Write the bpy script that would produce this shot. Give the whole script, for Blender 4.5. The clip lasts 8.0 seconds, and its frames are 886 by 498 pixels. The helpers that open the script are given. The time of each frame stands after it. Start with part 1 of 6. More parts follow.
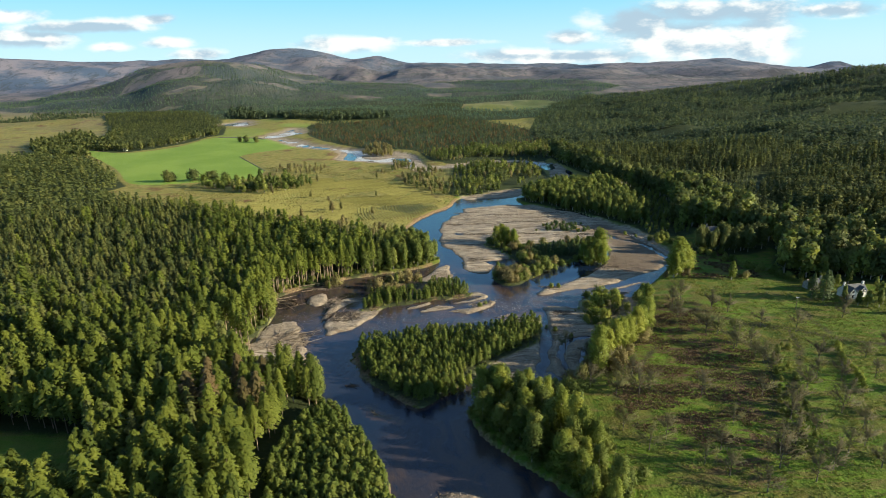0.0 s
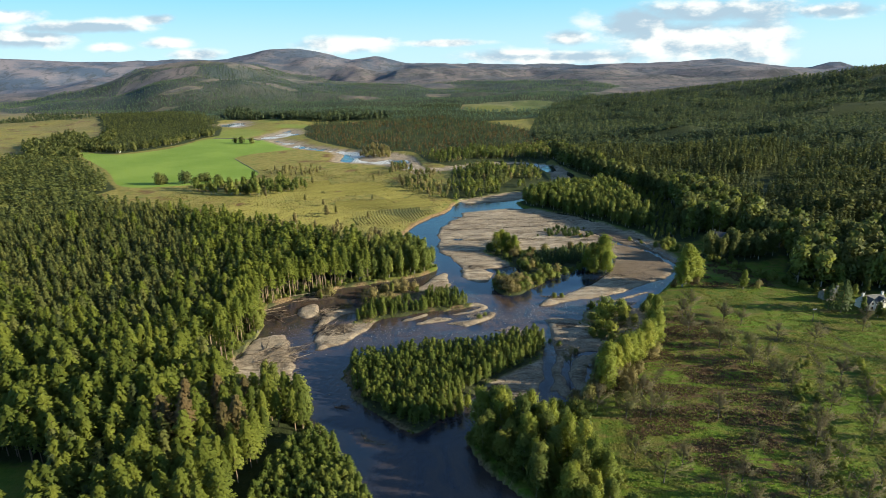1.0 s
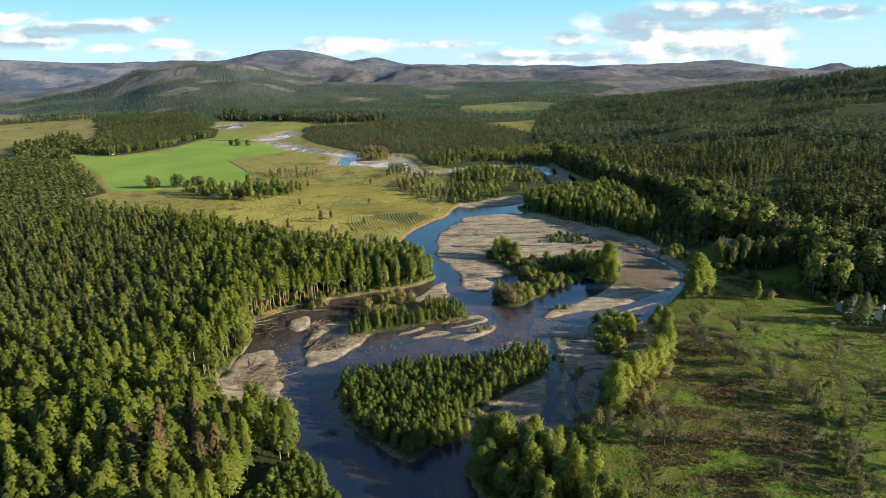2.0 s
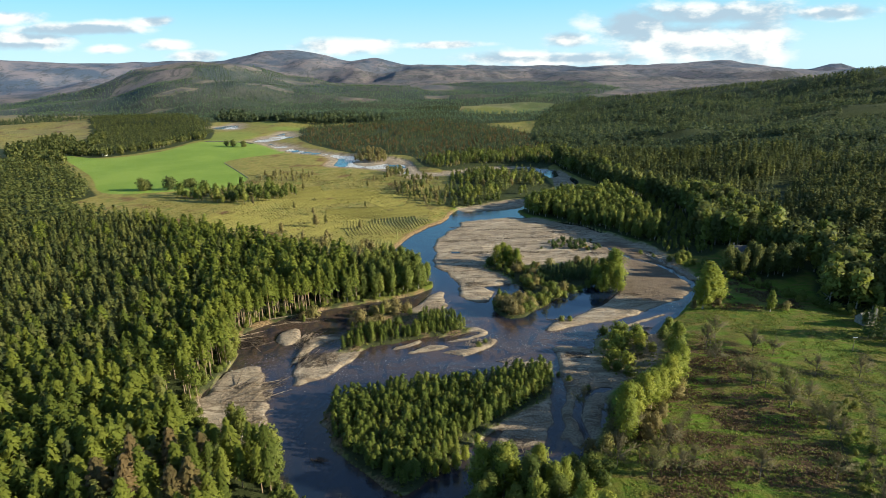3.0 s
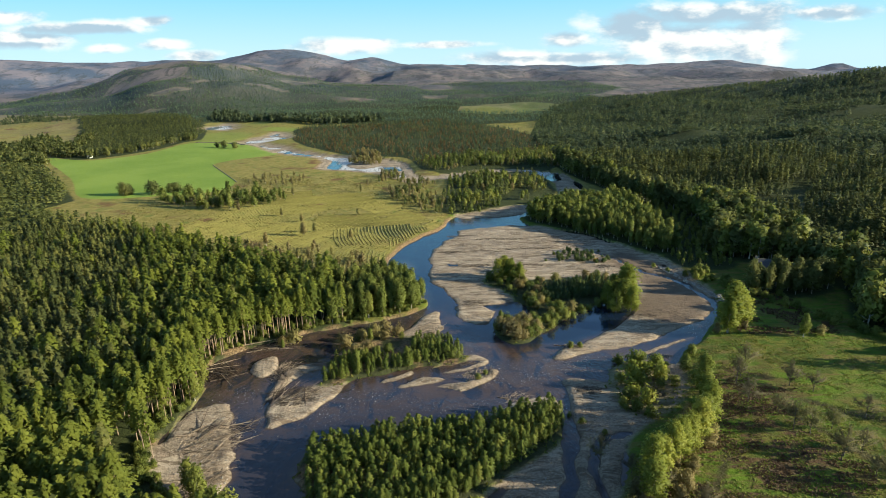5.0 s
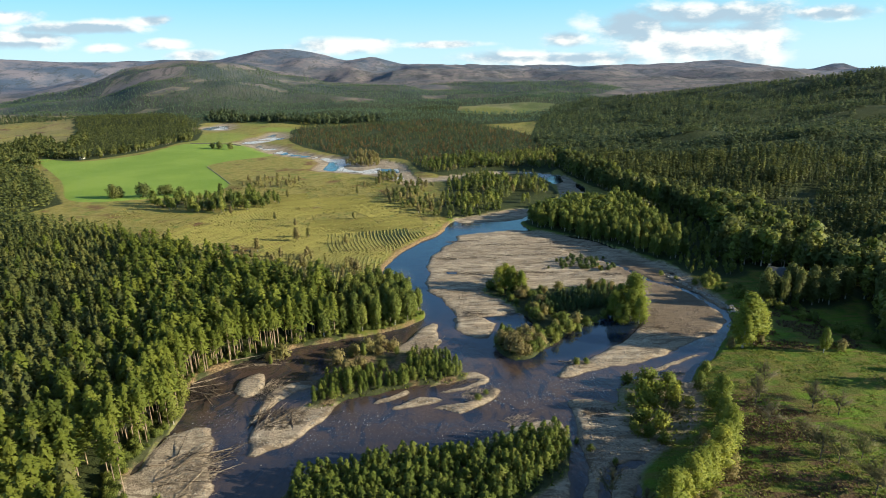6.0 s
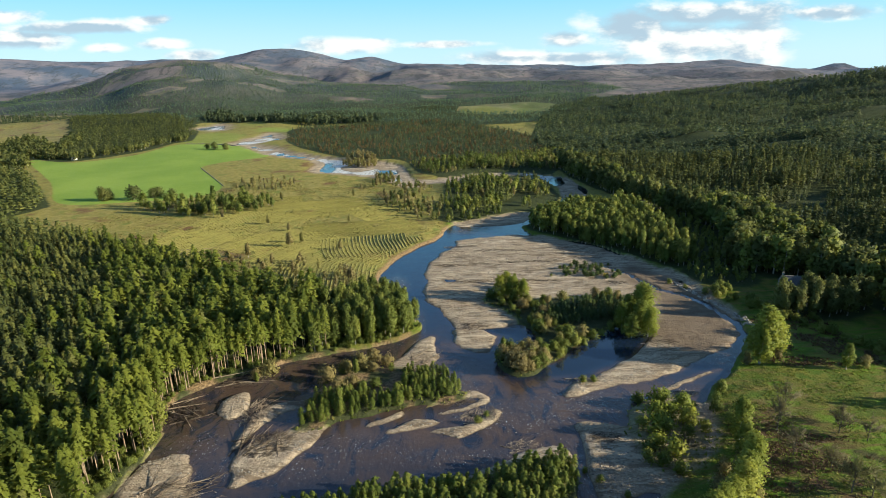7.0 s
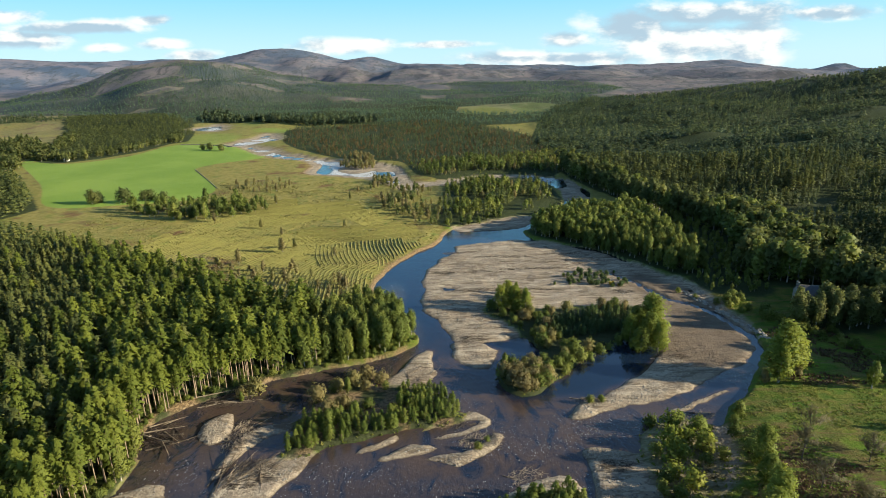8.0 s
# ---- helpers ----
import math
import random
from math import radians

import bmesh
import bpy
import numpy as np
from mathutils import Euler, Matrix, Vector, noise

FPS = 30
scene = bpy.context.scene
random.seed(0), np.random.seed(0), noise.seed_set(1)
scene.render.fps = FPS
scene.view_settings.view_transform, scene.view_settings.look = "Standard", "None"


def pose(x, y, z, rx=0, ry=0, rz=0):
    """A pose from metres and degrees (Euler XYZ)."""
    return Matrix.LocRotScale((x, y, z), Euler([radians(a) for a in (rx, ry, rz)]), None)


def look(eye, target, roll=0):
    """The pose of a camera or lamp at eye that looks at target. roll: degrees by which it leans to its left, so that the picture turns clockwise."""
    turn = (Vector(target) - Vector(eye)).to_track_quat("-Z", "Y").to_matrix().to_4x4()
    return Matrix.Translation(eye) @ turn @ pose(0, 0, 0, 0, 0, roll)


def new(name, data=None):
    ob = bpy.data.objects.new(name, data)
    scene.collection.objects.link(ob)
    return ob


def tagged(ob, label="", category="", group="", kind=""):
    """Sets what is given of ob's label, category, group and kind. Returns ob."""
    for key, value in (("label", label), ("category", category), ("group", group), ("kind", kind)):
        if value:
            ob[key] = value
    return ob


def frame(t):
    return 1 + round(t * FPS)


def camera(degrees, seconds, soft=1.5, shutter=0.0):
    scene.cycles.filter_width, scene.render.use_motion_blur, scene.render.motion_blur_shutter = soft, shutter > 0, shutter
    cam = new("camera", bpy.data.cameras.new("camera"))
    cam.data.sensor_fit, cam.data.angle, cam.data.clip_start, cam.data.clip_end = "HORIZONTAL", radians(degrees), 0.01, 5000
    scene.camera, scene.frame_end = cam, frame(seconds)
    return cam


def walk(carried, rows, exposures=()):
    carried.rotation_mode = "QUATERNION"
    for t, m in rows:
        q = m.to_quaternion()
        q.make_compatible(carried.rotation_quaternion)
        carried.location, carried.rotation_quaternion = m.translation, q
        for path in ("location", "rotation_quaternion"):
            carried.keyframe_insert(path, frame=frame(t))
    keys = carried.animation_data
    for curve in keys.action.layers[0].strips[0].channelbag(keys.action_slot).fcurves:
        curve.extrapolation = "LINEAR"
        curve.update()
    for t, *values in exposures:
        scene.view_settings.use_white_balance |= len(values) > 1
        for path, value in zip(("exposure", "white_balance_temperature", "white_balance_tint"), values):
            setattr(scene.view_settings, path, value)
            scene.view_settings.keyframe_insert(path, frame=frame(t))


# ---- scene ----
cam = camera(74.9, 8.0, 0.88)
METRES, EYE, TILT, LEAN, TURN = 118.5, 110.0, 0.0, 0.0, 0.0
ROWS = [
    (0.0, 0.0, 0.0, 0.0, -0.32, -17.6, 1.01),
    (0.5, 0.0037, 0.0627, -0.0027, -0.35, -17.6, 1.01),
    (1.0, 0.0075, 0.1278, -0.0053, -0.4, -17.56, 0.99),
    (1.5, 0.0114, 0.1894, -0.0075, -0.42, -17.5, 0.97),
    (3.0, 0.0236, 0.3785, -0.0162, -0.48, -17.4, 0.97),
    (3.5, 0.0271, 0.4394, -0.0193, -0.52, -17.41, 0.95),
    (4.0, 0.0306, 0.503, -0.0222, -0.57, -17.42, 0.95),
    (4.5, 0.0345, 0.564, -0.0251, -0.58, -17.42, 0.94),
    (6.0, 0.0458, 0.7525, -0.0316, -0.63, -17.43, 0.91),
    (6.5, 0.0496, 0.8131, -0.0341, -0.66, -17.45, 0.9),
    (7.0, 0.0528, 0.8763, -0.0368, -0.68, -17.45, 0.88),
    (7.5, 0.0565, 0.9357, -0.0394, -0.69, -17.42, 0.88),
    (8.0, 0.0606, 0.9973, -0.042, -0.69, -17.44, 0.87),
]
walk(cam, [(t, pose(0, 0, EYE, TILT, LEAN, TURN) @ pose(METRES * x, METRES * y, METRES * z, 90 + pitch, roll, yaw)) for t, x, y, z, yaw, pitch, roll in ROWS],
     [(0.0, 1.13, 6500, 6), (8.0, 1.13, 6500, 6)])

# ---- light: low evening sun from the valley's right side, clear sky with cumulus near the horizon ----
SUN_ELEVATION, SUN_AZIMUTH = 17.5, 101.0
sun_way = Vector((math.sin(radians(SUN_AZIMUTH)) * math.cos(radians(SUN_ELEVATION)), math.cos(radians(SUN_AZIMUTH)) * math.cos(radians(SUN_ELEVATION)), math.sin(radians(SUN_ELEVATION))))
sun_data = bpy.data.lights.new("sun", "SUN")
sun_data.energy, sun_data.angle, sun_data.color = 5.0, radians(0.6), (1.0, 0.87, 0.64)
sun = new("sun", sun_data)
sun.matrix_world = look(sun_way * 500, (0, 0, 0))


# ---- node helpers ----
def sock(nt, socket, value):
    if isinstance(value, bpy.types.NodeSocket):
        nt.links.new(value, socket)
    elif isinstance(value, (tuple, list)) and len(value) == 3 and socket.type == "RGBA":
        socket.default_value = (*value, 1.0)
    else:
        socket.default_value = value


def calc(nt, op, a, b=0.0, c=None, clamp=False):
    n = nt.nodes.new("ShaderNodeMath")
    n.operation, n.use_clamp = op, clamp
    sock(nt, n.inputs[0], a), sock(nt, n.inputs[1], b)
    if c is not None:
        sock(nt, n.inputs[2], c)
    return n.outputs[0]


def vcalc(nt, op, a, b=(0, 0, 0)):
    n = nt.nodes.new("ShaderNodeVectorMath")
    n.operation = op
    sock(nt, n.inputs[0], a), sock(nt, n.inputs[1], b)
    return n.outputs["Value"] if op in ("LENGTH", "DISTANCE", "DOT_PRODUCT") else n.outputs["Vector"]


def noise_tex(nt, scale, detail=4.0, rough=0.55, vec=None, distort=0.0):
    n = nt.nodes.new("ShaderNodeTexNoise")
    n.inputs["Scale"].default_value, n.inputs["Detail"].default_value = scale, detail
    n.inputs["Roughness"].default_value, n.inputs["Distortion"].default_value = rough, distort
    if vec is not None:
        nt.links.new(vec, n.inputs["Vector"])
    return n.outputs["Fac"]


def mixc(nt, fac, a, b, blend="MIX"):
    n = nt.nodes.new("ShaderNodeMix")
    n.data_type, n.blend_type = "RGBA", blend
    sock(nt, n.inputs[0], fac), sock(nt, n.inputs[6], a), sock(nt, n.inputs[7], b)
    return n.outputs[2]


def ramp(nt, fac, lo, hi):
    n = nt.nodes.new("ShaderNodeMapRange")
    n.interpolation_type = "SMOOTHSTEP"
    sock(nt, n.inputs[0], fac)
    n.inputs[1].default_value, n.inputs[2].default_value = lo, hi
    return n.outputs[0]


def attr(nt, name):
    n = nt.nodes.new("ShaderNodeAttribute")
    n.attribute_name = name
    return n.outputs["Fac"]


def place(nt):
    return nt.nodes.new("ShaderNodeNewGeometry").outputs["Position"]


def island(nt):
    return nt.nodes.new("ShaderNodeNewGeometry").outputs["Random Per Island"]


def bump(nt, height, strength, dist=0.3):
    n = nt.nodes.new("ShaderNodeBump")
    n.inputs["Strength"].default_value, n.inputs["Distance"].default_value = strength, dist
    nt.links.new(height, n.inputs["Height"])
    return n.outputs["Normal"]


def material(name):
    m = bpy.data.materials.new(name)
    m.use_nodes = True
    m.node_tree.nodes.clear()
    return m, m.node_tree


def surface(nt, colour, rough=0.8, normal=None, metal=0.0, spec=0.3):
    b = nt.nodes.new("ShaderNodeBsdfPrincipled")
    sock(nt, b.inputs["Base Color"], colour), sock(nt, b.inputs["Roughness"], rough)
    b.inputs["Metallic"].default_value, b.inputs["Specular IOR Level"].default_value = metal, spec
    if normal is not None:
        nt.links.new(normal, b.inputs["Normal"])
    return b.outputs[0]


def finish(nt, shader):
    o = nt.nodes.new("ShaderNodeOutputMaterial")
    nt.links.new(shader, o.inputs["Surface"])


# ---- sky ----
world = bpy.data.worlds.new("sky")
scene.world = world
world.use_nodes = True
wt = world.node_tree
wt.nodes.clear()
sky = wt.nodes.new("ShaderNodeTexSky")
sky.sky_type, sky.sun_disc = "NISHITA", False
sky.sun_elevation, sky.sun_rotation = radians(SUN_ELEVATION), radians(SUN_AZIMUTH)
sky.air_density, sky.dust_density, sky.ozone_density = 1.0, 0.1, 2.0
way = wt.nodes.new("ShaderNodeTexCoord").outputs["Generated"]
sep = wt.nodes.new("ShaderNodeSeparateXYZ")
wt.links.new(way, sep.inputs[0])
ahead = calc(wt, "MAXIMUM", sep.outputs["Y"], 0.05)
flat = wt.nodes.new("ShaderNodeCombineXYZ")
wt.links.new(calc(wt, "DIVIDE", sep.outputs["X"], ahead), flat.inputs[0])
wt.links.new(calc(wt, "DIVIDE", sep.outputs["Z"], ahead), flat.inputs[1])
# cumulus heaps: across, up, half width, half height
CLOUDS = [(-0.685, 0.0884, 0.05, 0.011), (-0.571, 0.0695, 0.11, 0.011), (-0.666, 0.0523, 0.09, 0.014), (-0.54, 0.0388, 0.035, 0.008),
          (-0.438, 0.0431, 0.04, 0.008), (-0.395, 0.0241, 0.04, 0.009), (-0.455, 0.0785, 0.036, 0.008), (-0.163, 0.0366, 0.08, 0.013),
          (-0.108, 0.0391, 0.04, 0.008), (0.003, 0.0354, 0.07, 0.006), (0.127, 0.0132, 0.11, 0.012), (0.234, 0.0097, 0.13, 0.012),
          (0.214, 0.0387, 0.045, 0.013), (0.314, 0.061, 0.07, 0.024), (0.417, 0.0334, 0.13, 0.038), (0.519, 0.0299, 0.065, 0.045),
          (0.449, 0.0756, 0.14, 0.021), (0.649, 0.0747, 0.09, 0.012)]
heap = None
for cx, cy, rx, ry in CLOUDS:
    off = vcalc(wt, "MULTIPLY", vcalc(wt, "SUBTRACT", flat.outputs[0], (cx, cy, 0)), (1 / rx, 1 / ry, 0))
    near = calc(wt, "SUBTRACT", 1.35, vcalc(wt, "LENGTH", off))
    heap = near if heap is None else calc(wt, "MAXIMUM", heap, near)
stretch = vcalc(wt, "MULTIPLY", flat.outputs[0], (1.0, 2.2, 1.0))
puff = noise_tex(wt, 10.0, 9.0, 0.56, stretch)
puff_up = noise_tex(wt, 10.0, 9.0, 0.56, vcalc(wt, "ADD", stretch, (0.020, 0.030, 0)))
broad = noise_tex(wt, 4.5, 3.0, 0.5, vcalc(wt, "ADD", stretch, (3.1, 0.7, 0)))
dens = calc(wt, "ADD", heap, calc(wt, "MULTIPLY", calc(wt, "SUBTRACT", puff, 0.5), 2.6))
cover = calc(wt, "MULTIPLY", ramp(wt, dens, 0.0, 0.9), ramp(wt, sep.outputs["Y"], 0.06, 0.3))
# the thick parts of the large heap and the undersides of the left bank lie in their own shade
dim = None
for cx, cy, rx, ry in ((0.44, 0.068, 0.20, 0.020), (0.30, 0.050, 0.05, 0.013), (-0.60, 0.066, 0.13, 0.010), (-0.67, 0.045, 0.06, 0.006), (0.20, 0.012, 0.10, 0.006), (0.62, 0.068, 0.12, 0.010)):
    off = vcalc(wt, "MULTIPLY", vcalc(wt, "SUBTRACT", flat.outputs[0], (cx, cy, 0)), (1 / rx, 1 / ry, 0))
    near = calc(wt, "SUBTRACT", 1.2, vcalc(wt, "LENGTH", off))
    dim = near if dim is None else calc(wt, "MAXIMUM", dim, near)
dim = ramp(wt, calc(wt, "ADD", dim, calc(wt, "MULTIPLY", calc(wt, "SUBTRACT", broad, 0.5), 2.0)), -0.1, 0.9)
lit = ramp(wt, calc(wt, "SUBTRACT", calc(wt, "SUBTRACT", puff, puff_up), calc(wt, "MULTIPLY", dim, 0.17)), -0.15, 0.06)
shade = mixc(wt, lit, (0.44, 0.56, 0.68), (1.0, 0.98, 0.95))
cloud_light = vcalc(wt, "MULTIPLY", shade, (6.2, 6.2, 6.2))
horizon = mixc(wt, ramp(wt, sep.outputs["Z"], 0.14, 0.0), (1.45, 4.2, 5.9), (3.4, 5.2, 6.2))
horizon = mixc(wt, ramp(wt, sep.outputs["Z"], 0.15, 0.42), horizon, (0.75, 2.5, 6.0))
clear = mixc(wt, calc(wt, "MULTIPLY", ramp(wt, sep.outputs["Z"], 0.62, 0.12), 0.9), vcalc(wt, "MULTIPLY", sky.outputs[0], (0.95, 0.95, 0.95)), horizon)
bg = wt.nodes.new("ShaderNodeBackground")
bg.inputs["Strength"].default_value = 0.082
wt.links.new(mixc(wt, calc(wt, "MULTIPLY", cover, 0.9), clear, cloud_light), bg.inputs["Color"])
wo = wt.nodes.new("ShaderNodeOutputWorld")
wt.links.new(bg.outputs[0], wo.inputs["Surface"])


# ---- plan: shapes on the map, in metres (x across the valley, y up the valley) ----
WATER = -6.0
LEFT_BANK = [(60, -600), (40, -300), (16, -120), (0, -20), (-3, 60), (-8, 105), (-14, 130), (-19, 144), (-28, 162), (-37, 175), (-45, 186), (-58, 196), (-73, 210), (-86, 230), (-86, 242), (-83, 260), (-86, 269),
             (-89, 282), (-81, 294), (-70, 302), (-58, 310), (-41, 317), (-24, 323), (-11, 330), (-2, 344), (-14, 370), (-25, 396), (-28, 408), (-21, 435),
             (-9, 461), (8, 486), (12, 508), (30, 530)]
RIGHT_BANK = [(73, 539), (66, 511), (75, 482), (105, 465), (122, 432), (134, 412), (138, 387), (142, 366), (144, 347), (136, 327), (116, 297), (104, 286),
              (96, 276), (92, 262), (82, 246), (66, 232), (55, 208), (46, 194), (34, 186), (20, 184), (11, 180), (8, 172), (16, 156), (25, 145), (32, 137), (40, 124), (52, 100), (62, 50), (64, -30), (72, -130), (96, -300), (120, -600)]
CORRIDOR = LEFT_BANK + RIGHT_BANK
PINE_ISLAND = [(-35, 228), (-37, 216), (-31, 201), (-21, 189), (-9, 180), (-3, 184), (4, 192), (16, 208), (28, 219), (41, 231), (45, 244), (30, 247), (16, 239), (-12, 236)]
STRIP_ISLAND = [(-41, 266), (-31, 268), (-18, 273), (-4, 278), (13, 283), (11, 295), (3, 301), (-11, 303), (-22, 309), (-30, 304), (-37, 297), (-40, 278)]
POOL_ISLAND = [(30, 318), (28, 307), (32, 297), (40, 296), (48, 305), (60, 317), (72, 331), (85, 338), (95, 347), (101, 360), (92, 374), (56, 370), (35, 377), (29, 370), (39, 356), (44, 340), (47, 326), (40, 320)]
SHRUB_ISLAND = [(66, 262), (72, 276), (84, 280), (90, 266), (84, 250), (76, 240), (68, 244)]
BARS = [
    # shore of the pine island
    [(-41, 226), (-33, 200), (-18, 185), (-9, 176), (0, 186), (14, 202), (26, 211), (37, 218), (43, 231), (47, 248), (40, 256), (28, 250), (10, 241), (-14, 238)],
    # log-strewn bars below the eroded bank
    [(-54, 239), (-57, 246), (-57, 254), (-53, 258), (-48, 262), (-44, 265), (-38, 268), (-31, 271), (-31, 263), (-34, 255), (-37, 252), (-41, 246), (-48, 241)],
    [(-60, 255), (-59, 265), (-57, 274), (-51, 280), (-42, 286), (-37, 290), (-37, 282), (-46, 274), (-51, 268), (-53, 263), (-55, 257)],
    [(-73, 278), (-72, 286), (-66, 291), (-61, 287), (-60, 279), (-64, 274), (-68, 273)],
    [(-82, 250), (-72, 255), (-67, 247), (-63, 235), (-60, 225), (-59, 216), (-60, 208), (-60, 198), (-66, 198), (-75, 210), (-86, 221), (-86, 232)],
    # slips of gravel beside the narrow island
    [(2, 263), (10, 266), (17, 270), (23, 276), (26, 274), (25, 269), (21, 265), (15, 260), (10, 260), (5, 261)],
    [(-12, 263), (-9, 267), (-3, 271), (4, 271), (8, 267), (0, 264), (-6, 263)],
    [(0, 280), (8, 286), (16, 288), (21, 285), (22, 281), (16, 281), (6, 279), (1, 277)],
    [(-17, 270), (-14, 274), (-6, 278), (-4, 275), (-10, 271), (-16, 267)],
    [(5, 274), (10, 272), (17, 275), (23, 281), (19, 282), (13, 278)],
    [(-14, 300), (-1, 302), (5, 316), (4, 332), (-3, 328), (-12, 314)],
    # the wide bar inside the bend, its spit below the pool and the damp flat up to the far bank
    [(-4, 411), (-2, 399), (-2, 386), (-1, 370), (5, 359), (9, 348), (13, 341), (24, 338), (37, 341), (45, 343), (52, 347), (63, 355), (77, 351), (90, 345), (99, 338), (96, 326), (86, 314), (74, 304), (62, 296), (54, 292),
     (49, 285), (57, 283), (67, 285), (78, 289), (93, 297), (114, 309), (127, 318), (138, 331), (143, 345), (144, 360), (142, 379), (141, 396), (134, 414), (118, 440), (104, 462), (76, 482), (58, 491), (42, 484), (27, 482), (18, 477), (15, 460), (4, 447)],
    [(13, 339), (12, 325), (16, 318), (22, 314), (29, 316), (33, 328), (28, 337), (19, 340)],
    [(19, 299), (26, 296), (29, 290), (23, 294)],
    [(82, 284), (96, 288), (110, 298), (112, 302), (98, 294), (84, 288)],
    # gravel between the small channels by the right bank
    [(44, 262), (54, 268), (66, 266), (78, 280), (96, 278), (94, 258), (84, 246), (78, 240), (64, 227), (56, 214), (53, 200), (48, 196), (40, 206), (44, 222), (49, 236), (46, 252)],
    [(17, 201), (29, 217), (40, 227), (44, 222), (42, 210), (38, 198), (30, 194), (20, 194)],
    # shoals near the camera's start
    [(-31, 181), (-26, 182), (-18, 174), (-15, 168), (-22, 171), (-28, 177)],
    [(-4, 133), (1, 137), (8, 136), (11, 131), (1, 127), (-5, 130)],
    # head of the bend
    [(17, 520), (42, 536), (70, 549), (86, 546), (70, 520), (48, 512), (25, 510)],
]
POOL = [(34, 321), (30, 308), (31, 295), (43, 296), (54, 297), (68, 303), (86, 317), (101, 337), (105, 358), (86, 341), (74, 329), (61, 315), (48, 304), (45, 321), (46, 335), (42, 338)]
DAMP_FLAT = [(96, 332), (108, 350), (112, 372), (106, 400), (116, 420), (132, 398), (139, 360), (136, 336), (120, 316), (104, 316)]
BROWN_REACH = [(-92, 262), (-92, 292), (-60, 312), (-8, 330), (12, 322), (26, 306), (60, 292), (100, 290), (100, 274), (60, 262), (40, 252), (0, 248), (-36, 244), (-50, 236), (-64, 250)]
CHANNEL_GRAVEL = [(16, 196), (40, 190), (60, 210), (98, 250), (98, 284), (60, 276), (42, 262), (42, 226)]
CUTS = [([(48, 262), (47, 248), (45, 234), (42, 222), (41, 212), (36, 199), (22, 196), (8, 178)], 2.8), ([(64, 233), (55, 230), (51, 225), (49, 219), (48, 210), (48, 199), (42, 194)], 2.0),
        ([(115, 394), (119, 383), (128, 376), (134, 364), (136, 352), (139, 340), (138, 330), (130, 319)], 1.7), ([(101, 420), (112, 405), (116, 392)], 1.1)]
MEADOW = [(-539, 882), (-398, 706), (-328, 605), (-270, 605), (-215, 622), (-206, 668), (-240, 731), (-273, 787), (-268, 820), (-246, 845), (-217, 877), (-251, 926), (-297, 992), (-390, 1023), (-405, 1000), (-411, 902), (-462, 848)]
UPPER_FIELD = [(-395, 1035), (-305, 1004), (-325, 1090), (-345, 1160), (-425, 1180)]
ROUGH = [(-196, 640), (-267, 781), (-260, 863), (-152, 867), (-60, 670), (9, 520), (10, 470), (-19, 426), (-29, 389), (-30, 350), (-76, 360), (-128, 400), (-186, 440), (-302, 530), (-340, 600)]
OCHRE_HILL = [(-1347, 1820), (-835, 1434), (-655, 1266), (-551, 902), (-671, 887), (-1100, 1000), (-1500, 1500)]
FAR_FIELDS = [[(60, 1562), (169, 1761), (384, 1751), (331, 1576), (168, 1460)], [(-324, 1206), (-334, 1267), (-249, 1239), (-240, 1179)], [(-401, 1333), (-412, 1393), (-366, 1368), (-351, 1310)]]
LEFT_WOOD = [(-60, -90), (-50, 60), (-50, 110), (-54, 150), (-46, 172), (-40, 186), (-56, 196), (-70, 212), (-80, 232), (-80, 245), (-78, 262), (-80, 276), (-76, 288), (-62, 300), (-50, 308), (-42, 314),
             (-34, 330), (-34, 346), (-50, 358), (-84, 372), (-132, 408), (-160, 425), (-232, 475), (-300, 520), (-345, 540), (-330, 580), (-342, 612), (-466, 757), (-560, 790),
             (-900, 860), (-900, 300), (-300, 60), (-260, -90)]
BANK_BIRCHES = [(-46, 308), (-24, 316), (-6, 324), (8, 345), (-10, 368), (-45, 352)]
CLEARING = [(-190, 163), (-122, 162), (-108, 141), (-116, 136), (-150, 128), (-190, 130)]
THICKET = [(-8, 124), (-13, 141), (-22, 157), (-32, 170), (-46, 176), (-52, 158), (-53, 145), (-46, 118), (-20, 110)]
BELT = [(-479, 855), (-423, 930), (-412, 1043), (-402, 1086), (-510, 1369), (-714, 1670), (-890, 1613), (-626, 1103), (-562, 936)]
VALLEY_WOOD = [(-262, 1254), (-246, 1088), (-210, 987), (-158, 906), (-118, 862), (-66, 837), (-34, 816), (-14, 733), (12, 690), (10, 560), (8, 525), (30, 520), (63, 540), (109, 583), (118, 686), (169, 829), (148, 1109), (26, 1330), (-99, 1300)]
BEND_WOOD = [(70, 505), (96, 470), (120, 440), (138, 412), (150, 408), (158, 440), (160, 500), (156, 570), (140, 545), (112, 555)]
HOUSE_TREES = [(156, 346), (164, 337), (188, 338), (204, 348), (198, 357), (172, 355)]
GAP_SCRUB = [(140, 402), (152, 380), (172, 384), (182, 420), (186, 470), (190, 540), (164, 540), (160, 440)]
RIGHT_BROADLEAF = [(166, 412), (176, 392), (198, 384), (208, 364), (206, 338), (196, 322), (188, 304), (196, 292), (215, 288), (245, 280), (300, 270), (420, 260), (420, 330), (300, 346), (246, 352),
                   (230, 365), (232, 410), (232, 487), (222, 528), (196, 534), (180, 600), (172, 690), (150, 760), (140, 720), (160, 600), (188, 510), (186, 440)]
